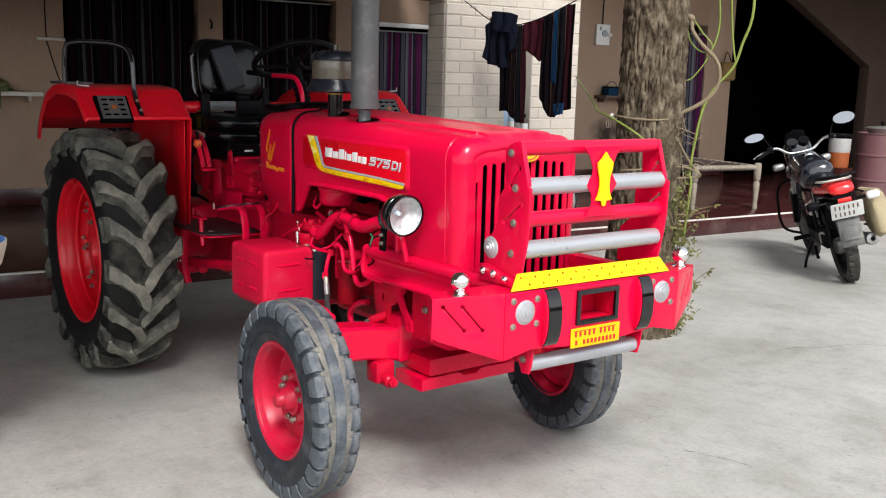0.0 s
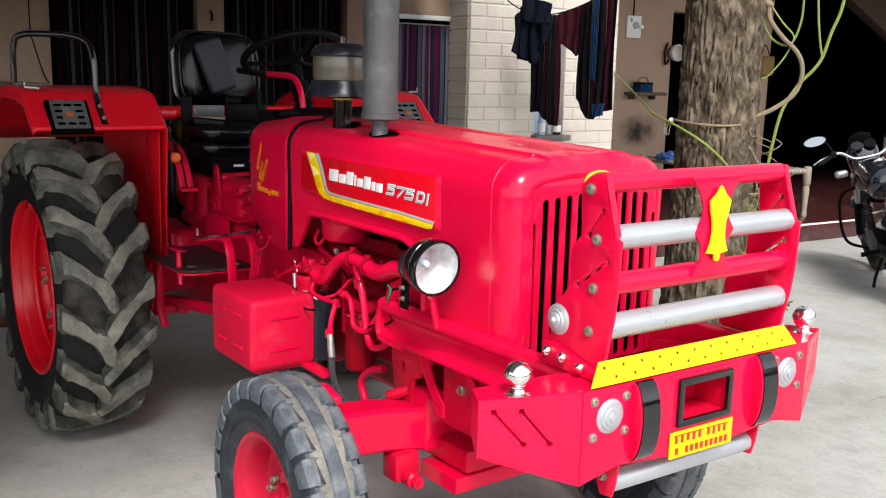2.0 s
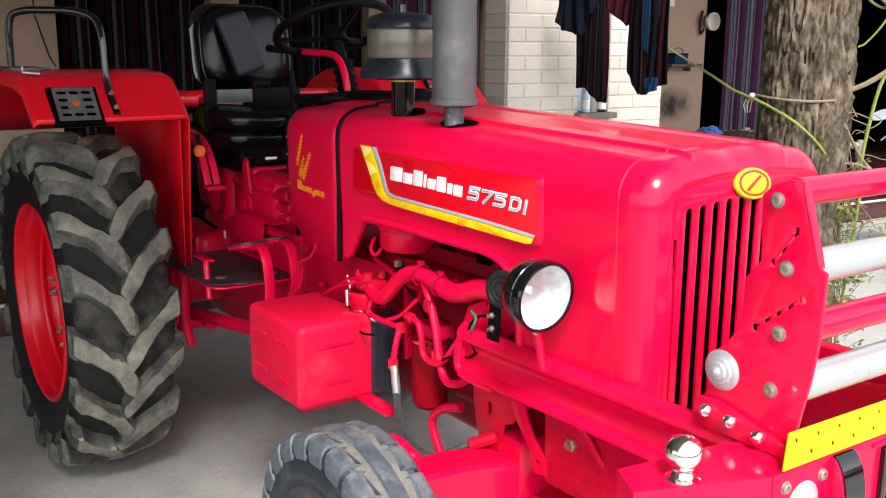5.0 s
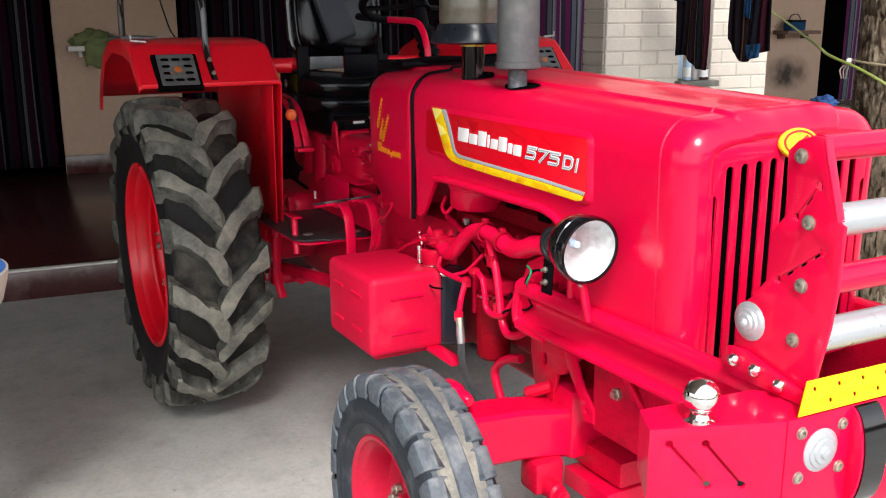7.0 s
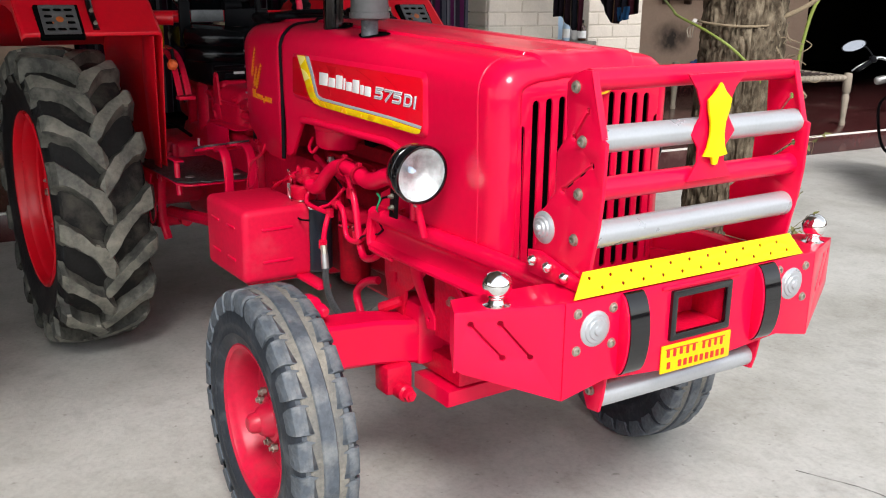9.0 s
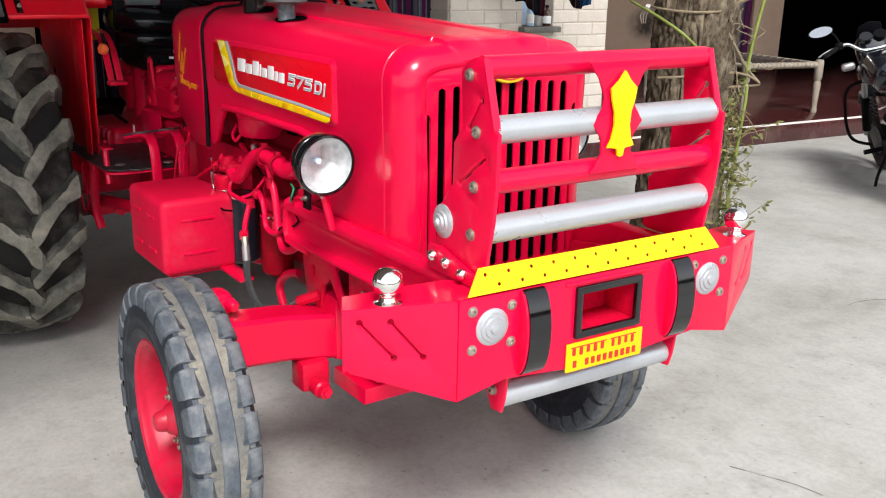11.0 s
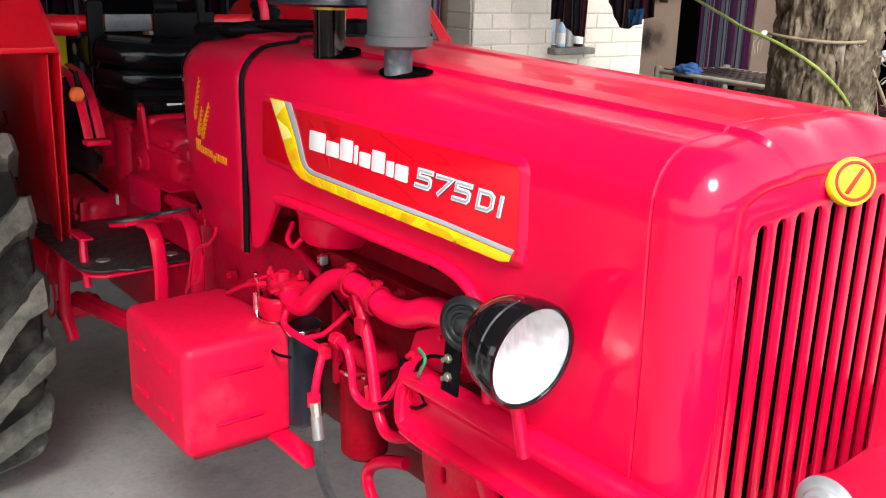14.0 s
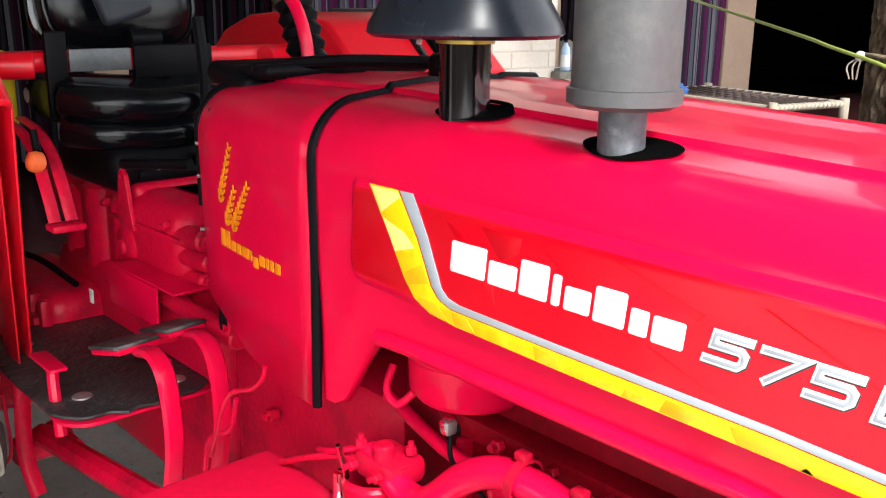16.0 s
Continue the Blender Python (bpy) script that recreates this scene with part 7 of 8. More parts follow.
wall_shelf(7.95, 1.44, 0.56, "brown cement shelf on the veranda wall", PLASTER)
wall_shelf(-0.45, 1.36, 0.75, "whitewashed cement shelf beside a doorway")
tin = thing("blue_tin", "blue and black tin box with a wire handle on a shelf", "tin", H @ pose(BACK + 0.15, 7.88, 1.463))
part("body", box((0, 0, 0.055), (0.15, 0.24, 0.11), 0.015), TEAL, tin)
part("lid", box((0, 0, 0.12), (0.155, 0.245, 0.03), 0.01), MATT, tin)
part("handle", tube([(0, -0.10, 0.13), (0, -0.06, 0.19), (0, 0.04, 0.20), (0, 0.10, 0.13)], 0.005, 6), MATT, tin)
hat = thing("sun_hat", "pale cloth hat and brown strap hanging from a nail", "hat", H @ pose(BACK + 0.02, 8.40, 2.02))
part("crown", lathe([(0, 0.001), (0.01, 0.07), (0.05, 0.11), (0.12, 0.12), (0.13, 0.10)], (0, 0.12, 0), (1, 0, 0), 20), LIMEEDGE, hat)
part("strap", tube([(0.02, 0, 0.14), (0.03, -0.05, 0.0), (0.03, -0.03, -0.16), (0.03, 0.03, -0.10)], 0.016, 8), BROWN, hat)
bundle = thing("green_cloth_bundle", "faded green cloth bundle lying over a wall shelf", "cloth", H @ pose(BACK + 0.14, -0.58, 1.383))
bb = bmesh.new()
bmesh.ops.create_icosphere(bb, subdivisions=4, radius=1)
for v_ in bb.verts:
    f = 1 + 0.35 * noise.noise(v_.co * 2.2) + 0.12 * noise.noise(v_.co * 6)
    v_.co = Vector((v_.co.x * 0.12, v_.co.y * 0.20, max(v_.co.z, -0.35) * 0.10 + 0.035)) * f
part("cloth", bb, GREENCL, bundle, smooth=70)
flap = bmesh.new()
rings(flap, [[Vector((0.13 + 0.02 * math.sin(5 * t), -0.10 + 0.2 * i / 8, 0.03 - t * 0.22 + 0.02 * math.sin(i))) for i in range(9)] for t in (0, 0.2, 0.4, 0.6, 0.8, 1.0)], closed=False)
fo = part("flap", flap, GREENCL, bundle, smooth=70)
fo.modifiers.new("thickness", "SOLIDIFY").thickness = 0.012
tbar = thing("towel_bar", "short white towel bar with dark end on the wall", "bar", H @ pose(BACK + 0.02, 0.06, 1.935))
part("bar", cyl((0.03, -0.14, 0), (0.03, 0.16, 0), 0.018, seg=12), LIMEEDGE, tbar)
part("end_knob", cyl((0.03, 0.14, 0), (0.03, 0.24, 0), 0.02, seg=12), MATT, tbar)
wallwire = thing("wall_wire", "thin dark electric wire running down the wall", "wire", H @ pose(BACK + 0.006, 0.02, 0))
part("wire", tube([(0, 0.0, 2.9), (0, 0.0, 2.0), (0, 0.02, 1.85), (0, 0.10, 1.55), (0, 0.15, 1.45)], 0.006, 6), MATT, wallwire)
lamp_hook = thing("wall_hook", "small dark hook on a wall pier", "hook", H @ pose(BACK + 0.001, 1.80, 2.2))
part("hook", tube([(0, 0, 0.03), (0.05, 0, 0.0), (0.05, 0, -0.05), (0.02, 0, -0.06)], 0.012, 8), MATT, lamp_hook)

# string bed
BEDCORD = material("dark_bed_cord", (0.035, 0.022, 0.018), 0.9, vary=0.3, scale=20)
BEDPLACE = pose(-1.778, 6.56, PLINTH, 0, 0, 77.8)
bed = thing("string_bed", "wooden string bed with turned legs on the veranda", "bed", BEDPLACE)
for x in (0.0, 0.96):
    for y in (0.0, 1.72):
        part("leg", lathe([(0, 0.030), (0.03, 0.034), (0.05, 0.026), (0.20, 0.034), (0.30, 0.040), (0.34, 0.030), (0.36, 0.044), (0.52, 0.046), (0.555, 0.040), (0.56, 0.001)], (x, y, 0), (0, 0, 1), 14), WOODOLD, bed, "pale weathered turned leg")
for x in (0.0, 0.96):
    part("side_rail", cyl((x, 0, 0.505), (x, 1.72, 0.505), 0.026, seg=12), WOODOLD, bed)
for y in (0.0, 1.72):
    part("end_rail", cyl((0, y, 0.505), (0.96, y, 0.505), 0.026, seg=12), WOODOLD, bed)
for k in range(15):
    part("rope_wrap", lathe([(-0.014, 0.030), (-0.008, 0.036), (0.008, 0.036), (0.014, 0.030)], (0.08 + k * 0.057, 0, 0.505), (1, 0, 0.1), 10), WOODOLD, bed)
for k in range(15):
    part("cord", tube([(0.0, 0.06 + k * 0.114, 0.52), (0.42, 0.06 + k * 0.114, 0.50), (0.96, 0.06 + k * 0.114, 0.52)], 0.012, 6, per=3), BEDCORD, bed)
for k in range(7):
    part("cord", tube([(0.06 + k * 0.12, 0.02, 0.53), (0.06 + k * 0.12, 0.86, 0.507), (0.06 + k * 0.12, 1.70, 0.53)], 0.010, 6, per=3), BEDCORD, bed)
pcl = thing("folded_cloth", "crumpled blue and pink cloth lying on the string bed", "cloth", BEDPLACE @ pose(0.06, 1.30, 0.523))
bb = bmesh.new()
bmesh.ops.create_icosphere(bb, subdivisions=4, radius=1)
for v_ in bb.verts:
    f = 1 + 0.4 * noise.noise(v_.co * 2.6 + Vector((3, 1, 2)))
    v_.co = Vector((v_.co.x * 0.10 * f, v_.co.y * 0.16 * f, max(0.0, v_.co.z * 0.08 * f + 0.02)))
part("cloth", bb, material("bright_blue_cloth", (0.02, 0.07, 0.22), 0.8, vary=0.4, scale=9, fine=90, bump=0.3), pcl, smooth=70)

# drum, water cooler and basin
drum = thing("oil_drum", "maroon steel drum with rolled hoops and a lid", "drum", pose(-1.10, 9.45, PLINTH))
MAUVE = material("faded_maroon_paint", (0.13, 0.055, 0.06), 0.5, vary=0.2, scale=5, fine=60, dirt=(0.2, 0.13, 0.1), dirt_amount=0.2)
part("body", lathe([(0, 0.001), (0, 0.285), (0.012, 0.295), (0.02, 0.288), (0.30, 0.288), (0.31, 0.298), (0.33, 0.298), (0.34, 0.288), (0.62, 0.288), (0.63, 0.298), (0.65, 0.298), (0.66, 0.288), (0.90, 0.288), (0.91, 0.296), (0.925, 0.296), (0.925, 0.285), (0.91, 0.28), (0.91, 0.001)], (0, 0, 0), (0, 0, 1), 40), MAUVE, drum)
pan = thing("lidded_pan", "steel pan with a knobbed lid standing on the drum", "pan", pose(-1.08, 9.40, PLINTH + 0.912))
part("pan", lathe([(0, 0.001), (0, 0.15), (0.07, 0.20), (0.075, 0.205)], (0, 0, 0), (0, 0, 1), 28), DULL, pan)
part("lid", lathe([(0.072, 0.205), (0.09, 0.17), (0.10, 0.05), (0.104, 0.001)], (0, 0, 0), (0, 0, 1), 28), DULL, pan)
part("knob", lathe([(0.10, 0.015), (0.13, 0.012), (0.14, 0.025), (0.16, 0.02), (0.165, 0.001)], (0, 0, 0), (0, 0, 1), 14), MATT, pan)
cool = thing("water_container", "orange and white plastic water container with a dark lid", "container", pose(-1.32, 8.85, PLINTH) @ Matrix.Diagonal((0.78, 0.78, 0.89, 1)))
part("stand", box((0, 0, 0.27), (0.34, 0.34, 0.54), 0.01), BROWN, cool)
# orange and white toned down: the container's shade is put into both colours
part("lower_body", lathe([(0.54, 0.001), (0.54, 0.15), (0.56, 0.16), (0.76, 0.165)], (0, 0, 0), (0, 0, 1), 28), material("orange_plastic", (0.26, 0.06, 0.012), 0.4, vary=0.1), cool)
part("upper_body", lathe([(0.76, 0.167), (0.78, 0.170), (0.97, 0.170), (0.98, 0.165)], (0, 0, 0), (0, 0, 1), 28), material("shaded_white_plastic", (0.28, 0.27, 0.26), 0.5, vary=0.12), cool)
part("lid", lathe([(0.975, 0.18), (1.0, 0.182), (1.02, 0.17), (1.03, 0.001)], (0, 0, 0), (0, 0, 1), 28), MATT, cool)
basin = thing("wash_basin", "white basin painted blue inside on a whitewashed pedestal", "basin", pose(1.05, -1.78, 0))
BASINW = material("stained_whitewash", (0.62, 0.58, 0.48), 0.6, vary=0.12, scale=5, fine=50, bump=0.15, dirt=(0.25, 0.2, 0.14), dirt_amount=0.2)
part("bowl", lathe([(0.70, 0.06), (0.72, 0.12), (0.76, 0.185), (0.84, 0.242), (0.91, 0.262), (0.93, 0.264), (0.932, 0.258)], (0, 0, 0), (0, 0, 1), 44), BASINW, basin)
part("lining", lathe([(0.932, 0.258), (0.925, 0.246), (0.84, 0.225), (0.78, 0.17), (0.76, 0.08), (0.758, 0.001)], (0, 0, 0), (0, 0, 1), 44), material("blue_lining", (0.05, 0.17, 0.52), 0.4, vary=0.1), basin, "sky-blue painted inside")
part("pedestal", lathe([(0, 0.13), (0.02, 0.13), (0.06, 0.085), (0.5, 0.075), (0.72, 0.09)], (0, 0, 0), (0, 0, 1), 28), BASINW, basin)
bagbox = thing("hanging_bag", "small ochre cloth bag hung on a wall pier", "bag", H @ pose(BACK + 0.02, 10.44, 1.74))
part("bag", box((0.06, 0, 0.15), (0.12, 0.30, 0.30), 0.04, seg=4), material("ochre_cloth", (0.24, 0.15, 0.05), 0.85, vary=0.25, bump=0.3), bagbox)
part("strap", tube([(0.05, -0.10, 0.28), (0.03, 0.0, 0.46), (0.05, 0.10, 0.28)], 0.008, 6), BROWN, bagbox)


# ---- tree with creepers ----
def bark():
    m = material("grey_brown_bark", (0.066, 0.050, 0.034), 0.95, spec=0.1, vary=0.7, scale=16, fine=70, bump=1.0, dirt=(0.25, 0.205, 0.145), dirt_amount=0.55, dirt_scale=22)
    # grain drawn out along the trunk
    n, l = m.node_tree.nodes, m.node_tree.links
    co = n["Texture Coordinate"].outputs["Object"]
    mp = n.new("ShaderNodeMapping")
    mp.inputs["Scale"].default_value = (1, 1, 0.42)
    ends = [k.to_socket for k in co.links]
    for e in ends:
        l.new(mp.outputs["Vector"], e)
    l.new(co, mp.inputs["Vector"])
    return m


BARK = bark()
tree = thing("tree", "old tree with furrowed grey-brown bark and creepers round its trunk", "tree", pose(1.06, 2.29, 0))
tb = bmesh.new()
loops = []
SEG = 150
random.seed(3)
for i in range(0, 181):
    z = -0.05 + 4.2 * i / 180
    rad = 0.218 - 0.010 * z + 0.05 * math.exp(-max(z, 0) / 0.18)
    cx, cy = 0.03 * math.sin(z * 0.9), 0.03 * math.sin(z * 0.7 + 1)
    lp = []
    for k in range(SEG):
        a = 2 * math.pi * k / SEG
        p = Vector((math.cos(a) * 4.2, math.sin(a) * 4.2, z * 5.5))
        ridge = min(0.28, abs(noise.noise(p * 1.7))) * 0.085 + noise.noise(p * 4.6) * 0.010
        lp.append(Vector((cx + (rad - 0.018 + ridge) * math.cos(a), cy + (rad - 0.018 + ridge) * math.sin(a), z)))
    loops.append(lp)
rings(tb, loops)
part("trunk", tb, BARK, tree, smooth=75)
LEAF = material("leaf_green", (0.07, 0.12, 0.025), 0.55, vary=0.35, scale=4, fine=30)
limbs = []
for k in range(6):
    a = k * 1.05 + 0.3
    e = Vector((math.cos(a) * 1.3, math.sin(a) * 1.3, 4.9 + 0.25 * (k % 3)))
    part("limb", tube([(0, 0, 3.9), (e.x * 0.4, e.y * 0.4, 4.3), (e.x, e.y, e.z)], 0.09, 10, taper=0.03), BARK, tree)
    limbs.append(e)
lv = bmesh.new()
for k in range(900):
    c = random.choice(limbs) + Vector((random.gauss(0, 0.45), random.gauss(0, 0.45), random.gauss(0.2, 0.3)))
    d = Vector((random.uniform(-1, 1), random.uniform(-1, 1), random.uniform(-0.6, 0.4))).normalized()
    s = d.orthogonal().normalized() * 0.035
    lv.faces.new([lv.verts.new(q) for q in (c, c + d * 0.07 + s, c + d * 0.16, c + d * 0.07 - s)])
part("crown", lv, LEAF, tree, kind="stuff")

VINEWOOD = material("dry_creeper_wood", (0.19, 0.145, 0.09), 0.8, vary=0.3, scale=12, fine=80, bump=0.4)
VINEGREEN = material("green_creeper_stem", (0.17, 0.21, 0.035), 0.6, vary=0.25, scale=12, fine=80)
creeper = thing("creeper", "tangled green and woody creeper hanging about the trunk", "creeper", Matrix())
def stem(name, pts, r, mat):
    part(name, tube([Vector(p) for p in pts], r, 8, per=4), mat, creeper)


stem("woody_stem", [(1.135, 2.321, 2.9), (1.135, 2.321, 2.264), (1.174, 2.352, 2.129), (1.217, 2.386, 2.068), (1.268, 2.426, 2.018), (1.28, 2.436, 1.943), (1.336, 2.48, 1.851), (1.387, 2.52, 1.791), (1.417, 2.544, 1.723), (1.42, 2.546, 1.637), (1.393, 2.525, 1.556), (1.322, 2.469, 1.484), (1.259, 2.419, 1.442), (1.20, 2.375, 1.402)], 0.0125, VINEWOOD)
part("knuckle", lathe([(-0.03, 0.001), (-0.022, 0.014), (0.0, 0.021), (0.02, 0.015), (0.03, 0.001)], (1.268, 2.426, 2.022), (0.7, 0.5, -0.4), 12), VINEWOOD, creeper)
stem("woody_stem", [(1.265, 2.235, 1.385), (1.277, 2.30, 1.334), (1.294, 2.383, 1.229), (1.315, 2.464, 1.122), (1.362, 2.501, 1.06)], 0.0075, VINEWOOD)
stem("woody_stem", [(1.238, 2.403, 2.028), (1.24, 2.404, 1.891), (1.226, 2.395, 1.752), (1.222, 2.390, 1.613), (1.214, 2.384, 1.542)], 0.0055, VINEWOOD)
stem("woody_stem", [(1.10, 2.06, 1.075), (1.19, 2.12, 1.085), (1.297, 2.40, 1.103), (1.368, 2.505, 1.053), (1.319, 2.467, 1.035), (1.24, 2.30, 1.03)], 0.006, VINEWOOD)
stem("green_stem", [(1.369, 2.532, 2.9), (1.369, 2.532, 2.333), (1.392, 2.55, 2.031), (1.382, 2.542, 1.894), (1.352, 2.518, 1.818), (1.298, 2.476, 1.831), (1.254, 2.441, 1.899), (1.237, 2.428, 2.012)], 0.006, VINEGREEN)
stem("green_stem", [(1.275, 2.445, 2.012), (1.325, 2.484, 1.927), (1.369, 2.519, 1.866), (1.366, 2.517, 1.818), (1.336, 2.493, 1.738), (1.287, 2.454, 1.657), (1.261, 2.434, 1.639)], 0.0045, VINEGREEN)
stem("green_stem", [(1.443, 2.565, 2.9), (1.443, 2.565, 2.33), (1.461, 2.579, 1.996), (1.479, 2.594, 1.827), (1.494, 2.605, 1.752)], 0.006, VINEGREEN)
stem("green_stem", [(1.57, 2.66, 2.9), (1.554, 2.652, 2.329), (1.552, 2.651, 2.031), (1.518, 2.624, 1.879), (1.494, 2.605, 1.759), (1.464, 2.581, 1.69), (1.415, 2.543, 1.619), (1.368, 2.506, 1.513), (1.347, 2.489, 1.425), (1.332, 2.477, 1.301), (1.32, 2.468, 1.176), (1.314, 2.462, 1.05), (1.323, 2.47, 0.978), (1.30, 2.45, 0.5), (1.28, 2.44, 0.0)], 0.0085, VINEGREEN)
stem("green_stem", [(-1.42, 4.17, 1.67), (-0.40, 3.25, 1.56), (0.58, 2.34, 1.46), (0.80, 2.15, 1.43), (1.06, 2.065, 1.37), (1.215, 2.125, 1.27), (1.27, 2.26, 1.12), (1.26, 2.33, 0.9)], 0.0068, VINEGREEN)
random.seed(31)
for k in range(22):
    p = Vector((1.29 + random.gauss(0, 0.03), 2.42 + random.gauss(0, 0.03), random.uniform(0.75, 1.32)))
    q = p + Vector((random.gauss(0.01, 0.07), random.gauss(0.01, 0.06), random.gauss(0.0, 0.09)))
    r = q + Vector((random.gauss(0.01, 0.05), random.gauss(0.01, 0.05), random.gauss(-0.03, 0.08)))
    part("twig", tube([p, p.lerp(q, 0.5) + Vector((random.gauss(0, 0.02), random.gauss(0, 0.02), random.gauss(0, 0.02))), q, r], random.uniform(0.0015, 0.0032), 5), VINEWOOD, creeper)
tie = thing("tie_rope", "pale rope tied round the trunk with frayed ends", "rope", Matrix())
loop_pts = [(1.075 + 0.205 * math.cos(a), 2.302 + 0.205 * math.sin(a), 1.402 + 0.008 * math.sin(2 * a)) for a in (2 * math.pi * k / 24 for k in range(25))]
part("rope", tube(loop_pts, 0.0065, 7, per=2), VINEWOOD, tie)
for dx in (-0.02, 0.0, 0.02):
    part("frayed_end", tube([(0.905, 2.175, 1.405), (0.885 + dx, 2.155, 1.37), (0.891 + dx * 0.6, 2.15, 1.325)], 0.003, 5), WOODOLD, tie)
part("knot", lathe([(-0.02, 0.001), (-0.012, 0.014), (0.0, 0.018), (0.012, 0.014), (0.02, 0.001)], (0.900, 2.168, 1.403), (0.4, -0.4, 0.8), 10), LIMEEDGE, tie)

WEED = material("dusty_weed", (0.13, 0.135, 0.045), 0.7, vary=0.5, scale=9, fine=40, spec=0.2, dirt=(0.26, 0.19, 0.10), dirt_amount=0.45, dirt_scale=16)
weeds = bmesh.new()
random.seed(11)
for k in range(95):
    b0 = Vector((1.28 + random.gauss(0, 0.035), 2.40 + random.gauss(0, 0.04), random.choice((0.0, 0.25, 0.45, 0.6, 0.75, 0.9))))
    tip = b0 + Vector((random.gauss(0.02, 0.06), random.gauss(0.02, 0.06), random.uniform(0.08, 0.24) * random.choice((1, 1, -0.4) if b0.z > 0.3 else (1,))))
    tube([b0, b0.lerp(tip, 0.5) + Vector((random.gauss(0, 0.03), random.gauss(0, 0.03), 0.02)), tip], 0.0018, 4, weeds, 3)
    for j in range(9):
        c = b0.lerp(tip, random.uniform(0.3, 1))
        d = Vector((random.uniform(-1, 1), random.uniform(-1, 1), random.uniform(-0.6, 0.5))).normalized()
        w = random.uniform(0.006, 0.013)
        s = d.orthogonal().normalized() * w
        up = Vector((0, 0, 0.004))
        weeds.faces.new([weeds.verts.new(q) for q in (c, c + d * w * 1.1 + s * 0.8 + up, c + d * w * 2.6 + s * 0.5, c + d * w * 3.6, c + d * w * 2.6 - s * 0.5, c + d * w * 1.1 - s * 0.8 + up)])
tagged(part("weeds", weeds, WEED), "thin green weeds and dry twigs climbing at the trunk's foot", "weeds", kind="stuff")

# ---- motorcycle on its side stand: x forward, y left, origin under the rear wheel ----
B = thing("motorcycle", "black commuter motorcycle with a red tail on its side stand", "motorcycle", pose(0.977, 5.185, 0, 0, 0, 133.6) @ pose(0, 0, 0, -15.9, 0, 0) @ Matrix.Diagonal((1.07, 1.07, 1.07, 1)))
MUD = material("muddy_rubber", (0.018, 0.017, 0.016), 0.8, vary=0.3, scale=14, fine=60, bump=0.4, dirt=(0.12, 0.10, 0.08), dirt_amount=0.5, dirt_scale=9)
TANK = material("black_tank_paint", (0.006, 0.008, 0.013), 0.12, vary=0.15, coat=0.6)
LENSRED = material("red_lens", (0.65, 0.012, 0.012), 0.2, vary=0.1, coat=0.5)
DUSTYGREY = material("dusty_grey_plastic", (0.065, 0.065, 0.062), 0.6, vary=0.2, dirt=(0.3, 0.27, 0.22), dirt_amount=0.3)
for x, name in ((0.0, "rear_wheel"), (1.26, "front_wheel")):
    wl = new(name)
    wl.parent = B
    wl.location = (x, 0, 0.30)
    w = 0.048 if x == 0 else 0.040
    part("tyre", lathe([(-w * 0.6, 0.235), (-w * 0.95, 0.25), (-w, 0.272), (-w * 0.7, 0.292), (0, 0.302), (w * 0.7, 0.292), (w, 0.272), (w * 0.95, 0.25), (w * 0.6, 0.235)], (0, 0, 0), (0, 1, 0), 48), MUD, wl, "muddy black tyre")
    part("rim", lathe([(-w * 0.6, 0.236), (-w * 0.5, 0.218), (w * 0.5, 0.218), (w * 0.6, 0.236)], (0, 0, 0), (0, 1, 0), 48), MATT, wl)
    part("hub", cyl((0, -0.06, 0), (0, 0.06, 0), 0.065, seg=24, chamfer=0.01), DUSTYGREY, wl)
    for k in range(6):
        a = radians(60 * k + 10)
        part("spoke", tube([(0.06 * math.cos(a), 0, 0.06 * math.sin(a)), (0.225 * math.cos(a), 0, 0.225 * math.sin(a))], 0.014, 8, per=1), MATT, wl)
    bk = bmesh.new()
    for k in range(36):
        a = 2 * math.pi * k / 36
        for s in (-1, 1):
            box((0.298 * math.cos(a), s * w * 0.45, 0.298 * math.sin(a)), (0.012, w * 0.6, 0.030), 0, pose(0, 0, 0, 0, -math.degrees(a), 0), bk)
    part("tread", bk, MUD, wl, kind="stuff")
part("swing_arm", box((0.24, 0.11, 0.32), (0.50, 0.03, 0.05), 0.008), MATT, B)
part("swing_arm", box((0.24, -0.11, 0.32), (0.50, 0.03, 0.05), 0.008), MATT, B)
part("chain_cover", box((0.25, 0.13, 0.36), (0.50, 0.03, 0.10), 0.02), MATT, B)
for s in (-1, 1):
    part("shock_absorber", cyl((0.05, s * 0.13, 0.34), (0.16, s * 0.12, 0.70), 0.022, seg=12), DULL, B)
    part("shock_spring", lathe([(0.04 + 0.018 * k + (0.009 if q else 0), 0.036 if q else 0.028) for k in range(14) for q in (0, 1)], (0.07, s * 0.13, 0.38), (0.11, -s * 0.01, 0.36), 14), MATT, B)
    part("fork_leg", cyl((1.26, s * 0.09, 0.30), (0.98, s * 0.085, 0.98), 0.022, seg=12), DULL, B)
    part("fork_boot", cyl((1.24, s * 0.09, 0.34), (1.13, s * 0.088, 0.62), 0.032, seg=12), MATT, B)
part("front_mudguard", tube([(1.50, 0, 0.52), (1.40, 0, 0.62), (1.22, 0, 0.645), (1.03, 0, 0.55)], 0.075, 12, squash=0.35), TANK, B)
part("rear_mudguard", tube([(-0.02, 0, 0.66), (-0.20, 0, 0.62), (-0.32, 0, 0.50), (-0.36, 0, 0.40)], 0.085, 12, squash=0.3), DUSTYGREY, B, "dusty grey rear mudguard")
part("mud_flap", box((-0.345, 0, 0.46), (0.02, 0.17, 0.22), 0.02, pose(0, 0, 0, 0, 12, 0)), DUSTYGREY, B)
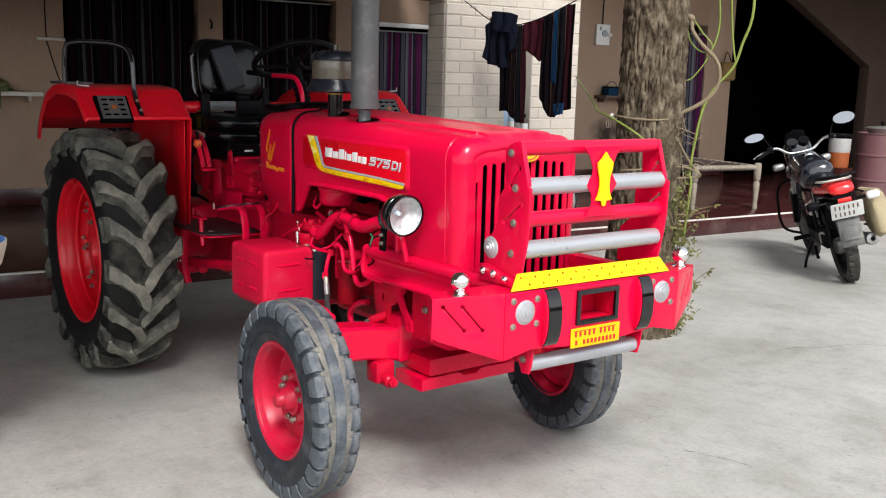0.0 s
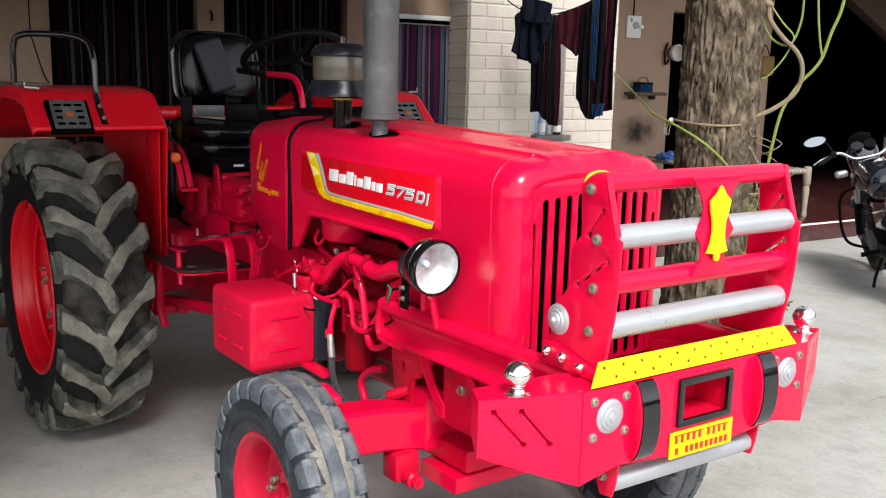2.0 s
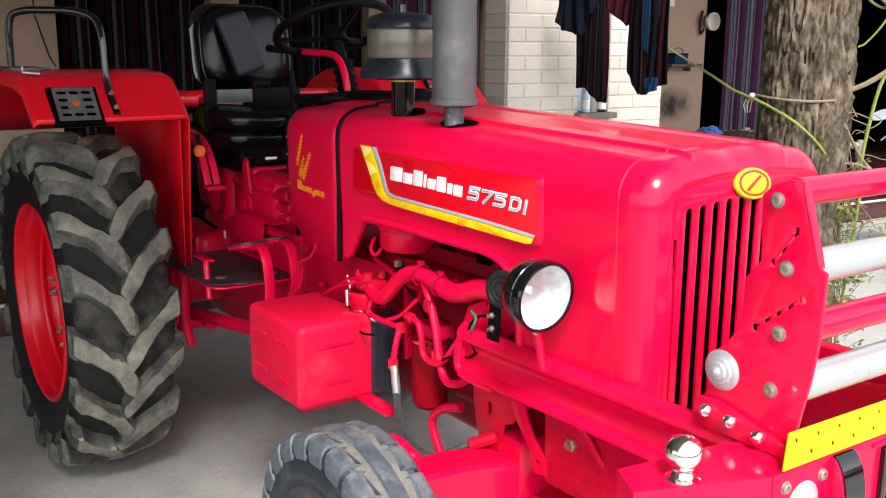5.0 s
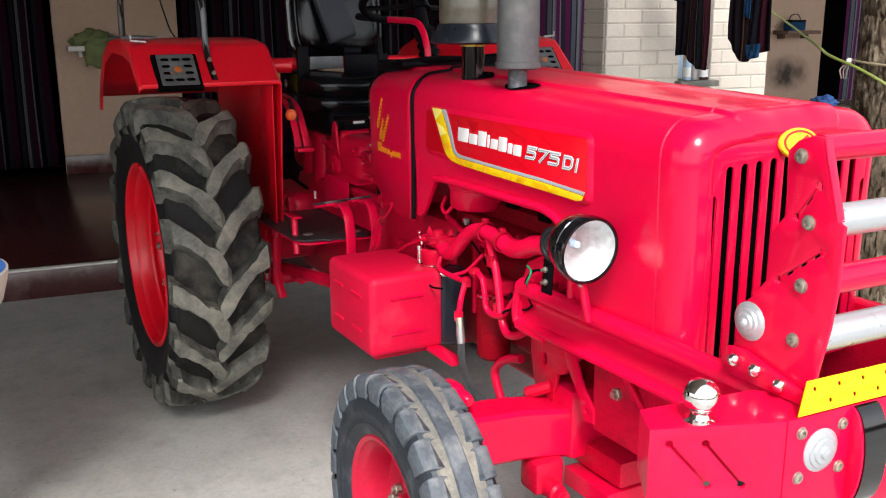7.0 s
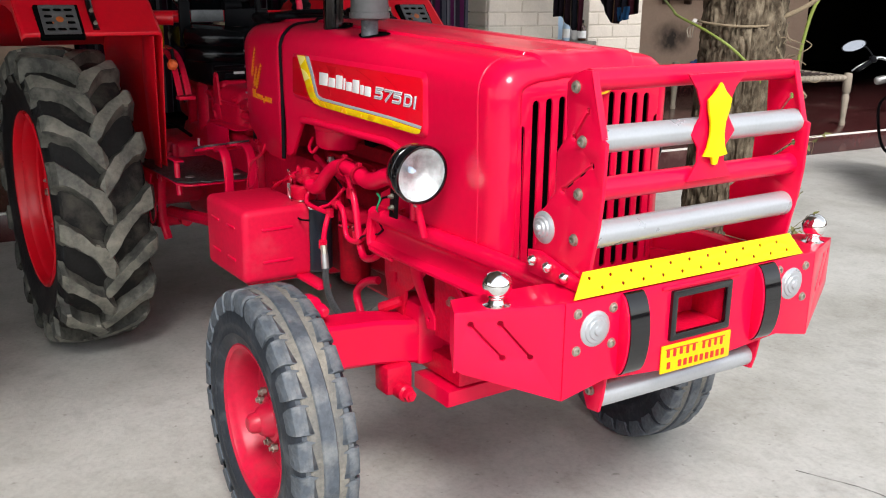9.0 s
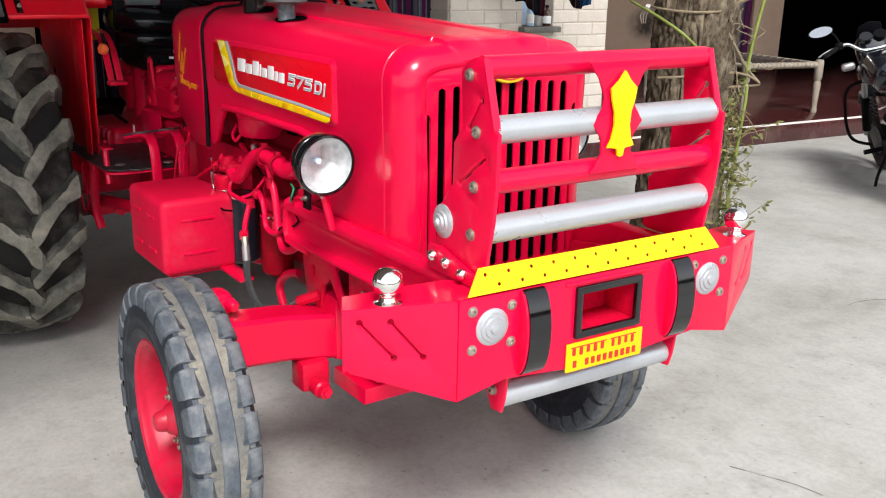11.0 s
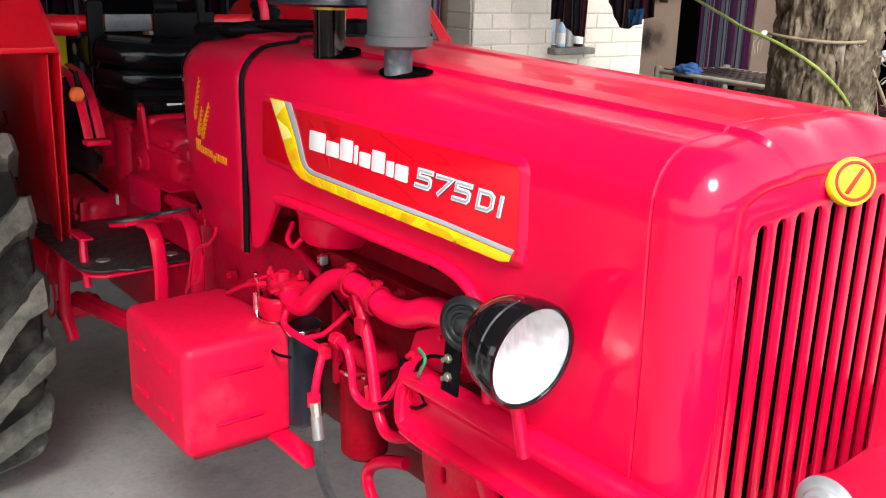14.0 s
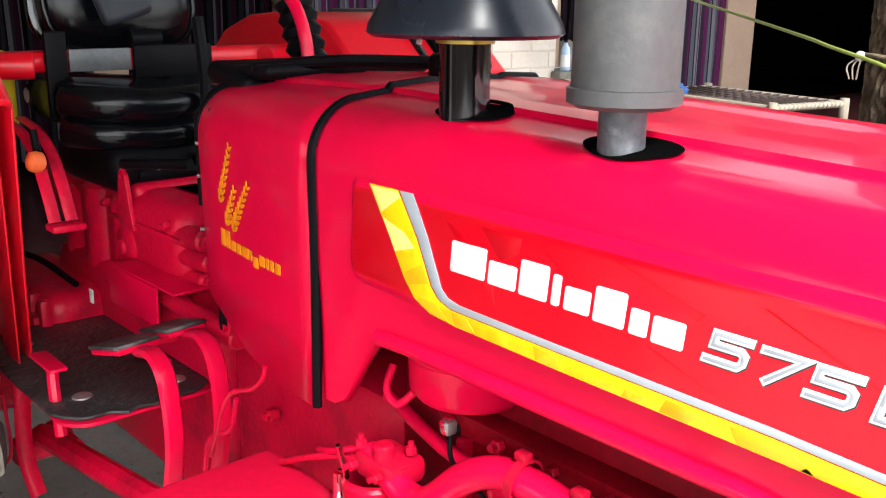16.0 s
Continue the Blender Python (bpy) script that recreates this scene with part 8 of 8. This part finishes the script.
eng = part("engine", box((0.66, 0, 0.40), (0.34, 0.26, 0.26), 0.05, seg=3), MATT, B, "black engine block")
part("cylinder", box((0.80, 0, 0.58), (0.16, 0.17, 0.22), 0.02), MATT, eng)
for k in range(6):
    part("fin", box((0.80, 0, 0.50 + 0.03 * k), (0.20, 0.21, 0.008), 0.002), DUSTYGREY, eng)
part("engine_cover", cyl((0.62, 0.12, 0.38), (0.62, 0.165, 0.38), 0.10, seg=24, chamfer=0.02), DUSTYGREY, eng)
part("down_tube", tube([(1.02, 0, 0.92), (0.97, 0, 0.6), (0.86, 0, 0.30), (0.55, 0, 0.25)], 0.022, 10), MATT, B)
part("tank", box((0.62, 0, 0.86), (0.50, 0.29, 0.24), 0.10, pose(0, 0, 0, 0, -8, 0), None, 5), TANK, B, "gloss black fuel tank")
part("tank_nose", box((0.80, 0, 0.85), (0.26, 0.34, 0.18), 0.08, None, None, 5), TANK, B)
part("tank_cap", cyl((0.62, 0, 0.975), (0.63, 0, 0.99), 0.04, seg=20), CHROME, B)
part("seat", box((0.16, 0, 0.80), (0.66, 0.25, 0.09), 0.04, pose(0, 0, 0, 0, 6, 0), None, 4), VINYL, B, "black seat")
for s in (-1, 1):
    part("side_panel", plate([(0.05, 0.55), (0.46, 0.52), (0.50, 0.72), (0.10, 0.76)], (), 0.02, 0.006, xz(s * 0.13)), TANK, B)
    part("indicator_stem", cyl((-0.26, s * 0.10, 0.70), (-0.27, s * 0.18, 0.70), 0.012, seg=8), MATT, B)
    part("indicator", box((-0.28, s * 0.22, 0.70), (0.06, 0.10, 0.06), 0.025, None, None, 4), WHITE if s < 0 else MATT, B, "clear turn signal")
    part("front_indicator", box((0.98, s * 0.20, 0.90), (0.07, 0.10, 0.06), 0.025, None, None, 4), DULL, B)
    part("foot_peg", cyl((0.50, s * 0.14, 0.33), (0.50, s * 0.27, 0.33), 0.018, seg=10), MATT, B)
    part("grab_rail", tube([(0.05, s * 0.13, 0.82), (-0.15, s * 0.14, 0.88), (-0.30, s * 0.10, 0.90), (-0.33, 0, 0.90)], 0.012, 8), MATT, B)
    part("handlebar", tube([(0.90, 0, 1.00), (0.90, s * 0.10, 1.01), (0.88, s * 0.20, 1.08), (0.82, s * 0.30, 1.07), (0.76, s * 0.36, 1.05)], 0.012, 10), CHROME, B)
    part("grip", cyl((0.82, s * 0.29, 1.072), (0.735, s * 0.40, 1.045), 0.017, seg=12), MATT, B)
    part("switch_pod", box((0.845, s * 0.26, 1.085), (0.05, 0.05, 0.05), 0.012), MATT, B)
    part("lever", tube([(0.87, s * 0.27, 1.08), (0.87, s * 0.35, 1.06), (0.82, s * 0.42, 1.04)], 0.006, 6), DULL, B)
    part("mirror_stem", tube([(0.85, s * 0.25, 1.09), (0.86, s * 0.28, 1.17), (0.83, s * 0.32, 1.21)], 0.006, 6), MATT, B)
    mr = part("mirror", lathe([(-0.010, 0.001), (-0.014, 0.04), (-0.006, 0.062), (0.004, 0.064), (0.006, 0.058)], (0, 0, 0), (-1, 0, 0), 24), MATT, B, "oval rear-view mirror")
    mr.matrix_local = pose(0.82, s * 0.38, 1.22, 0, 8, 12 * s) @ Matrix.Diagonal((1, 1.5, 0.62 if s > 0 else 0.85, 1))
    part("mirror_glass", lathe([(0.0045, 0.001), (0.0045, 0.058)], (0, 0, 0), (-1, 0, 0), 24), material("dark_mirror", (0.22, 0.23, 0.25), 0.08, metal=1.0, vary=0.05), mr, "dark mirror glass")
part("headlamp_cowl", box((1.04, 0, 0.98), (0.18, 0.24, 0.24), 0.07, pose(0, 0, 0, 0, 15, 0), None, 4), TANK, B)
part("dial", cyl((0.96, 0.05, 1.10), (0.985, 0.05, 1.07), 0.045, seg=20), BLACK, B)
part("dial", cyl((0.96, -0.05, 1.10), (0.985, -0.05, 1.07), 0.045, seg=20), MATT, B)
part("visor", plate([(-0.10, 0), (0.10, 0), (0.08, 0.10), (0, 0.13), (-0.08, 0.10)], (), 0.006, 0.002, pose(1.08, 0, 1.08, 0, -25, 0) @ YZ), MATT, B)
def pod(stations):
    """A rounded body through (x, z, half width, half height) stations."""
    bm = bmesh.new()
    rows_ = []
    for x, z, w, h in stations:
        ring = []
        for k in range(24):
            a = 2 * math.pi * k / 24
            c, d = math.cos(a), math.sin(a)
            ring.append(Vector((x, w * abs(c) ** 0.75 * (1 if c > 0 else -1), z + h * abs(d) ** 0.75 * (1 if d > 0 else -1))))
        rows_.append(ring)
    rings(bm, rows_)
    return bm


tail = part("tail_cowl", pod([(0.12, 0.76, 0.13, 0.055), (-0.05, 0.785, 0.13, 0.06), (-0.20, 0.80, 0.115, 0.055), (-0.30, 0.80, 0.095, 0.045)]), LENSRED, B, "red tail cowl")
part("tail_lamp", pod([(-0.29, 0.80, 0.095, 0.046), (-0.325, 0.795, 0.088, 0.042), (-0.345, 0.79, 0.06, 0.028), (-0.35, 0.788, 0.03, 0.012)]), LENSRED, tail, "glossy red tail lamp")
part("lamp_trim", pod([(0.10, 0.725, 0.128, 0.018), (-0.20, 0.745, 0.118, 0.018), (-0.335, 0.742, 0.085, 0.014)]), MATT, tail, "black trim under the tail")
part("cream_band", tube([(-0.02, -0.125, 0.845), (-0.22, -0.10, 0.862), (-0.27, 0, 0.865), (-0.22, 0.10, 0.862), (-0.02, 0.125, 0.845)], 0.009, 8), LIMEEDGE, tail, "cream edge band")
part("reflector", box((-0.352, 0.0, 0.715), (0.015, 0.10, 0.035), 0.004), LENSRED, B)
PLATEW = material("dusty_plate_paint", (0.42, 0.43, 0.41), 0.6, vary=0.12, scale=30, fine=120)
PLATEB = material("brown_plate_ink", (0.10, 0.055, 0.04), 0.7, vary=0.2)
np_ = part("number_plate", plate(rounded(-0.118, -0.062, 0.118, 0.062, 0.008), (), 0.006, 0.0015, pose(-0.375, 0, 0.640, 0, 14, 180) @ YZ), PLATEW, B, "white number plate with plain dark bars")
for r_, cnt in ((0.026, 6), (-0.028, 5)):
    for k in range(cnt):
        part("plate_bar", plate(rounded(-0.092 + k * 0.033, r_ - 0.017, -0.092 + k * 0.033 + 0.011, r_ + 0.017, 0.003), (), 0.002, 0.0004, pose(-0.3795, 0, 0.640, 0, 14, 180) @ YZ), PLATEB, np_)
part("exhaust_header", tube([(0.88, -0.03, 0.55), (0.98, -0.06, 0.42), (0.88, -0.12, 0.27), (0.60, -0.15, 0.26), (0.30, -0.16, 0.28)], 0.02, 10), DULL, B)
part("silencer", lathe([(0, 0.02), (0.04, 0.045), (0.42, 0.052), (0.46, 0.045), (0.465, 0.02), (0.44, 0.018)], (0.30, -0.17, 0.28), (-1, -0.05, 0.12), 24), DULL, B, "dull metal silencer")
part("leg_guard", tube([(0.92, 0.04, 0.78), (0.98, 0.22, 0.74), (0.99, 0.27, 0.55), (0.95, 0.26, 0.36), (0.84, 0.14, 0.30), (0.80, 0.05, 0.30)], 0.012, 8), MATT, B, "black leg guard")
part("leg_guard", tube([(0.92, -0.04, 0.78), (0.98, -0.22, 0.74), (0.99, -0.27, 0.55), (0.95, -0.26, 0.36), (0.84, -0.14, 0.30), (0.80, -0.05, 0.30)], 0.012, 8), MATT, B)
part("side_stand", tube([(0.52, 0.12, 0.27), (0.50, 0.20, 0.14), (0.49, 0.24, 0.052), (0.53, 0.28, 0.047)], 0.012, 8), MATT, B)
part("centre_stand", tube([(0.42, 0.13, 0.24), (0.30, 0.15, 0.20), (0.22, 0.16, 0.19)], 0.014, 8), MATT, B)
def sagbag():
    bm = box((0, 0, 0), (0.32, 0.15, 0.36), 0.06, None, None, 4)
    bmesh.ops.subdivide_edges(bm, edges=bm.edges[:], cuts=2, use_grid_fill=True)
    for v in bm.verts:
        f = 0.5 - v.co.z / 0.36
        v.co += Vector((0.04 * math.sin(9 * v.co.z) * f, -0.03 * f, 0)) + v.co.normalized() * (0.03 * noise.noise(v.co * 14))
        v.co += Vector((-0.08, -0.25, 0.53))
    return bm


part("pannier_frame", tube([(0.10, -0.14, 0.72), (-0.10, -0.22, 0.68), (-0.15, -0.23, 0.45), (0.05, -0.20, 0.42)], 0.008, 6), MATT, B)
part("pannier_bag", sagbag(), material("khaki_canvas", (0.30, 0.25, 0.15), 0.85, vary=0.2, bump=0.3), B, "khaki canvas side bag")
part("inner_guard", box((0.12, 0, 0.55), (0.30, 0.16, 0.22), 0.04), MATT, B)

# ---- bricks of the pier, each a piece of its own ----
def brick_mesh(s):
    return finish(box((0, 0, 0), s, 0.006, seg=1), BRICK, 30)


BH, BL = 0.100, 0.300
full, half_ = brick_mesh((0.022, BL - 0.007, BH - 0.007)), brick_mesh((0.022, BL / 2 - 0.007, BH - 0.007))
head = brick_mesh((PT - 0.004, 0.022, BH - 0.007))
random.seed(21)
z, row = PLINTH + 0.055, 0
while z < 2.95:
    cuts = [PY0 + (BL / 2 if row % 2 else 0) + BL * k for k in range(-1, 7)]
    for y in cuts:
        a, b = max(y, PY0), min(y + BL, PY1)
        spans = [(a, b)]
        if NZ0 - 0.04 < z < NZ1:
            spans = [(a, min(b, NY0)), (max(a, NY1), b)]
        for p, q in spans:
            w = q - p
            if w < 0.04:
                continue
            ob = new("brick", full if w > BL * 0.75 else half_)
            ob.parent = pier
            ob.location = (-0.0115 + random.uniform(-0.0015, 0.0015), (p + q) / 2, z)
            ob.scale = (1, w / (BL if w > BL * 0.75 else BL / 2), 1)
    for y, s in ((PY0 + 0.004, 1), (PY1 - 0.004, 1)):
        ob = new("brick", head)
        ob.parent = pier
        ob.location = (-PT / 2 - 0.02, y, z)
    z += BH
    row += 1
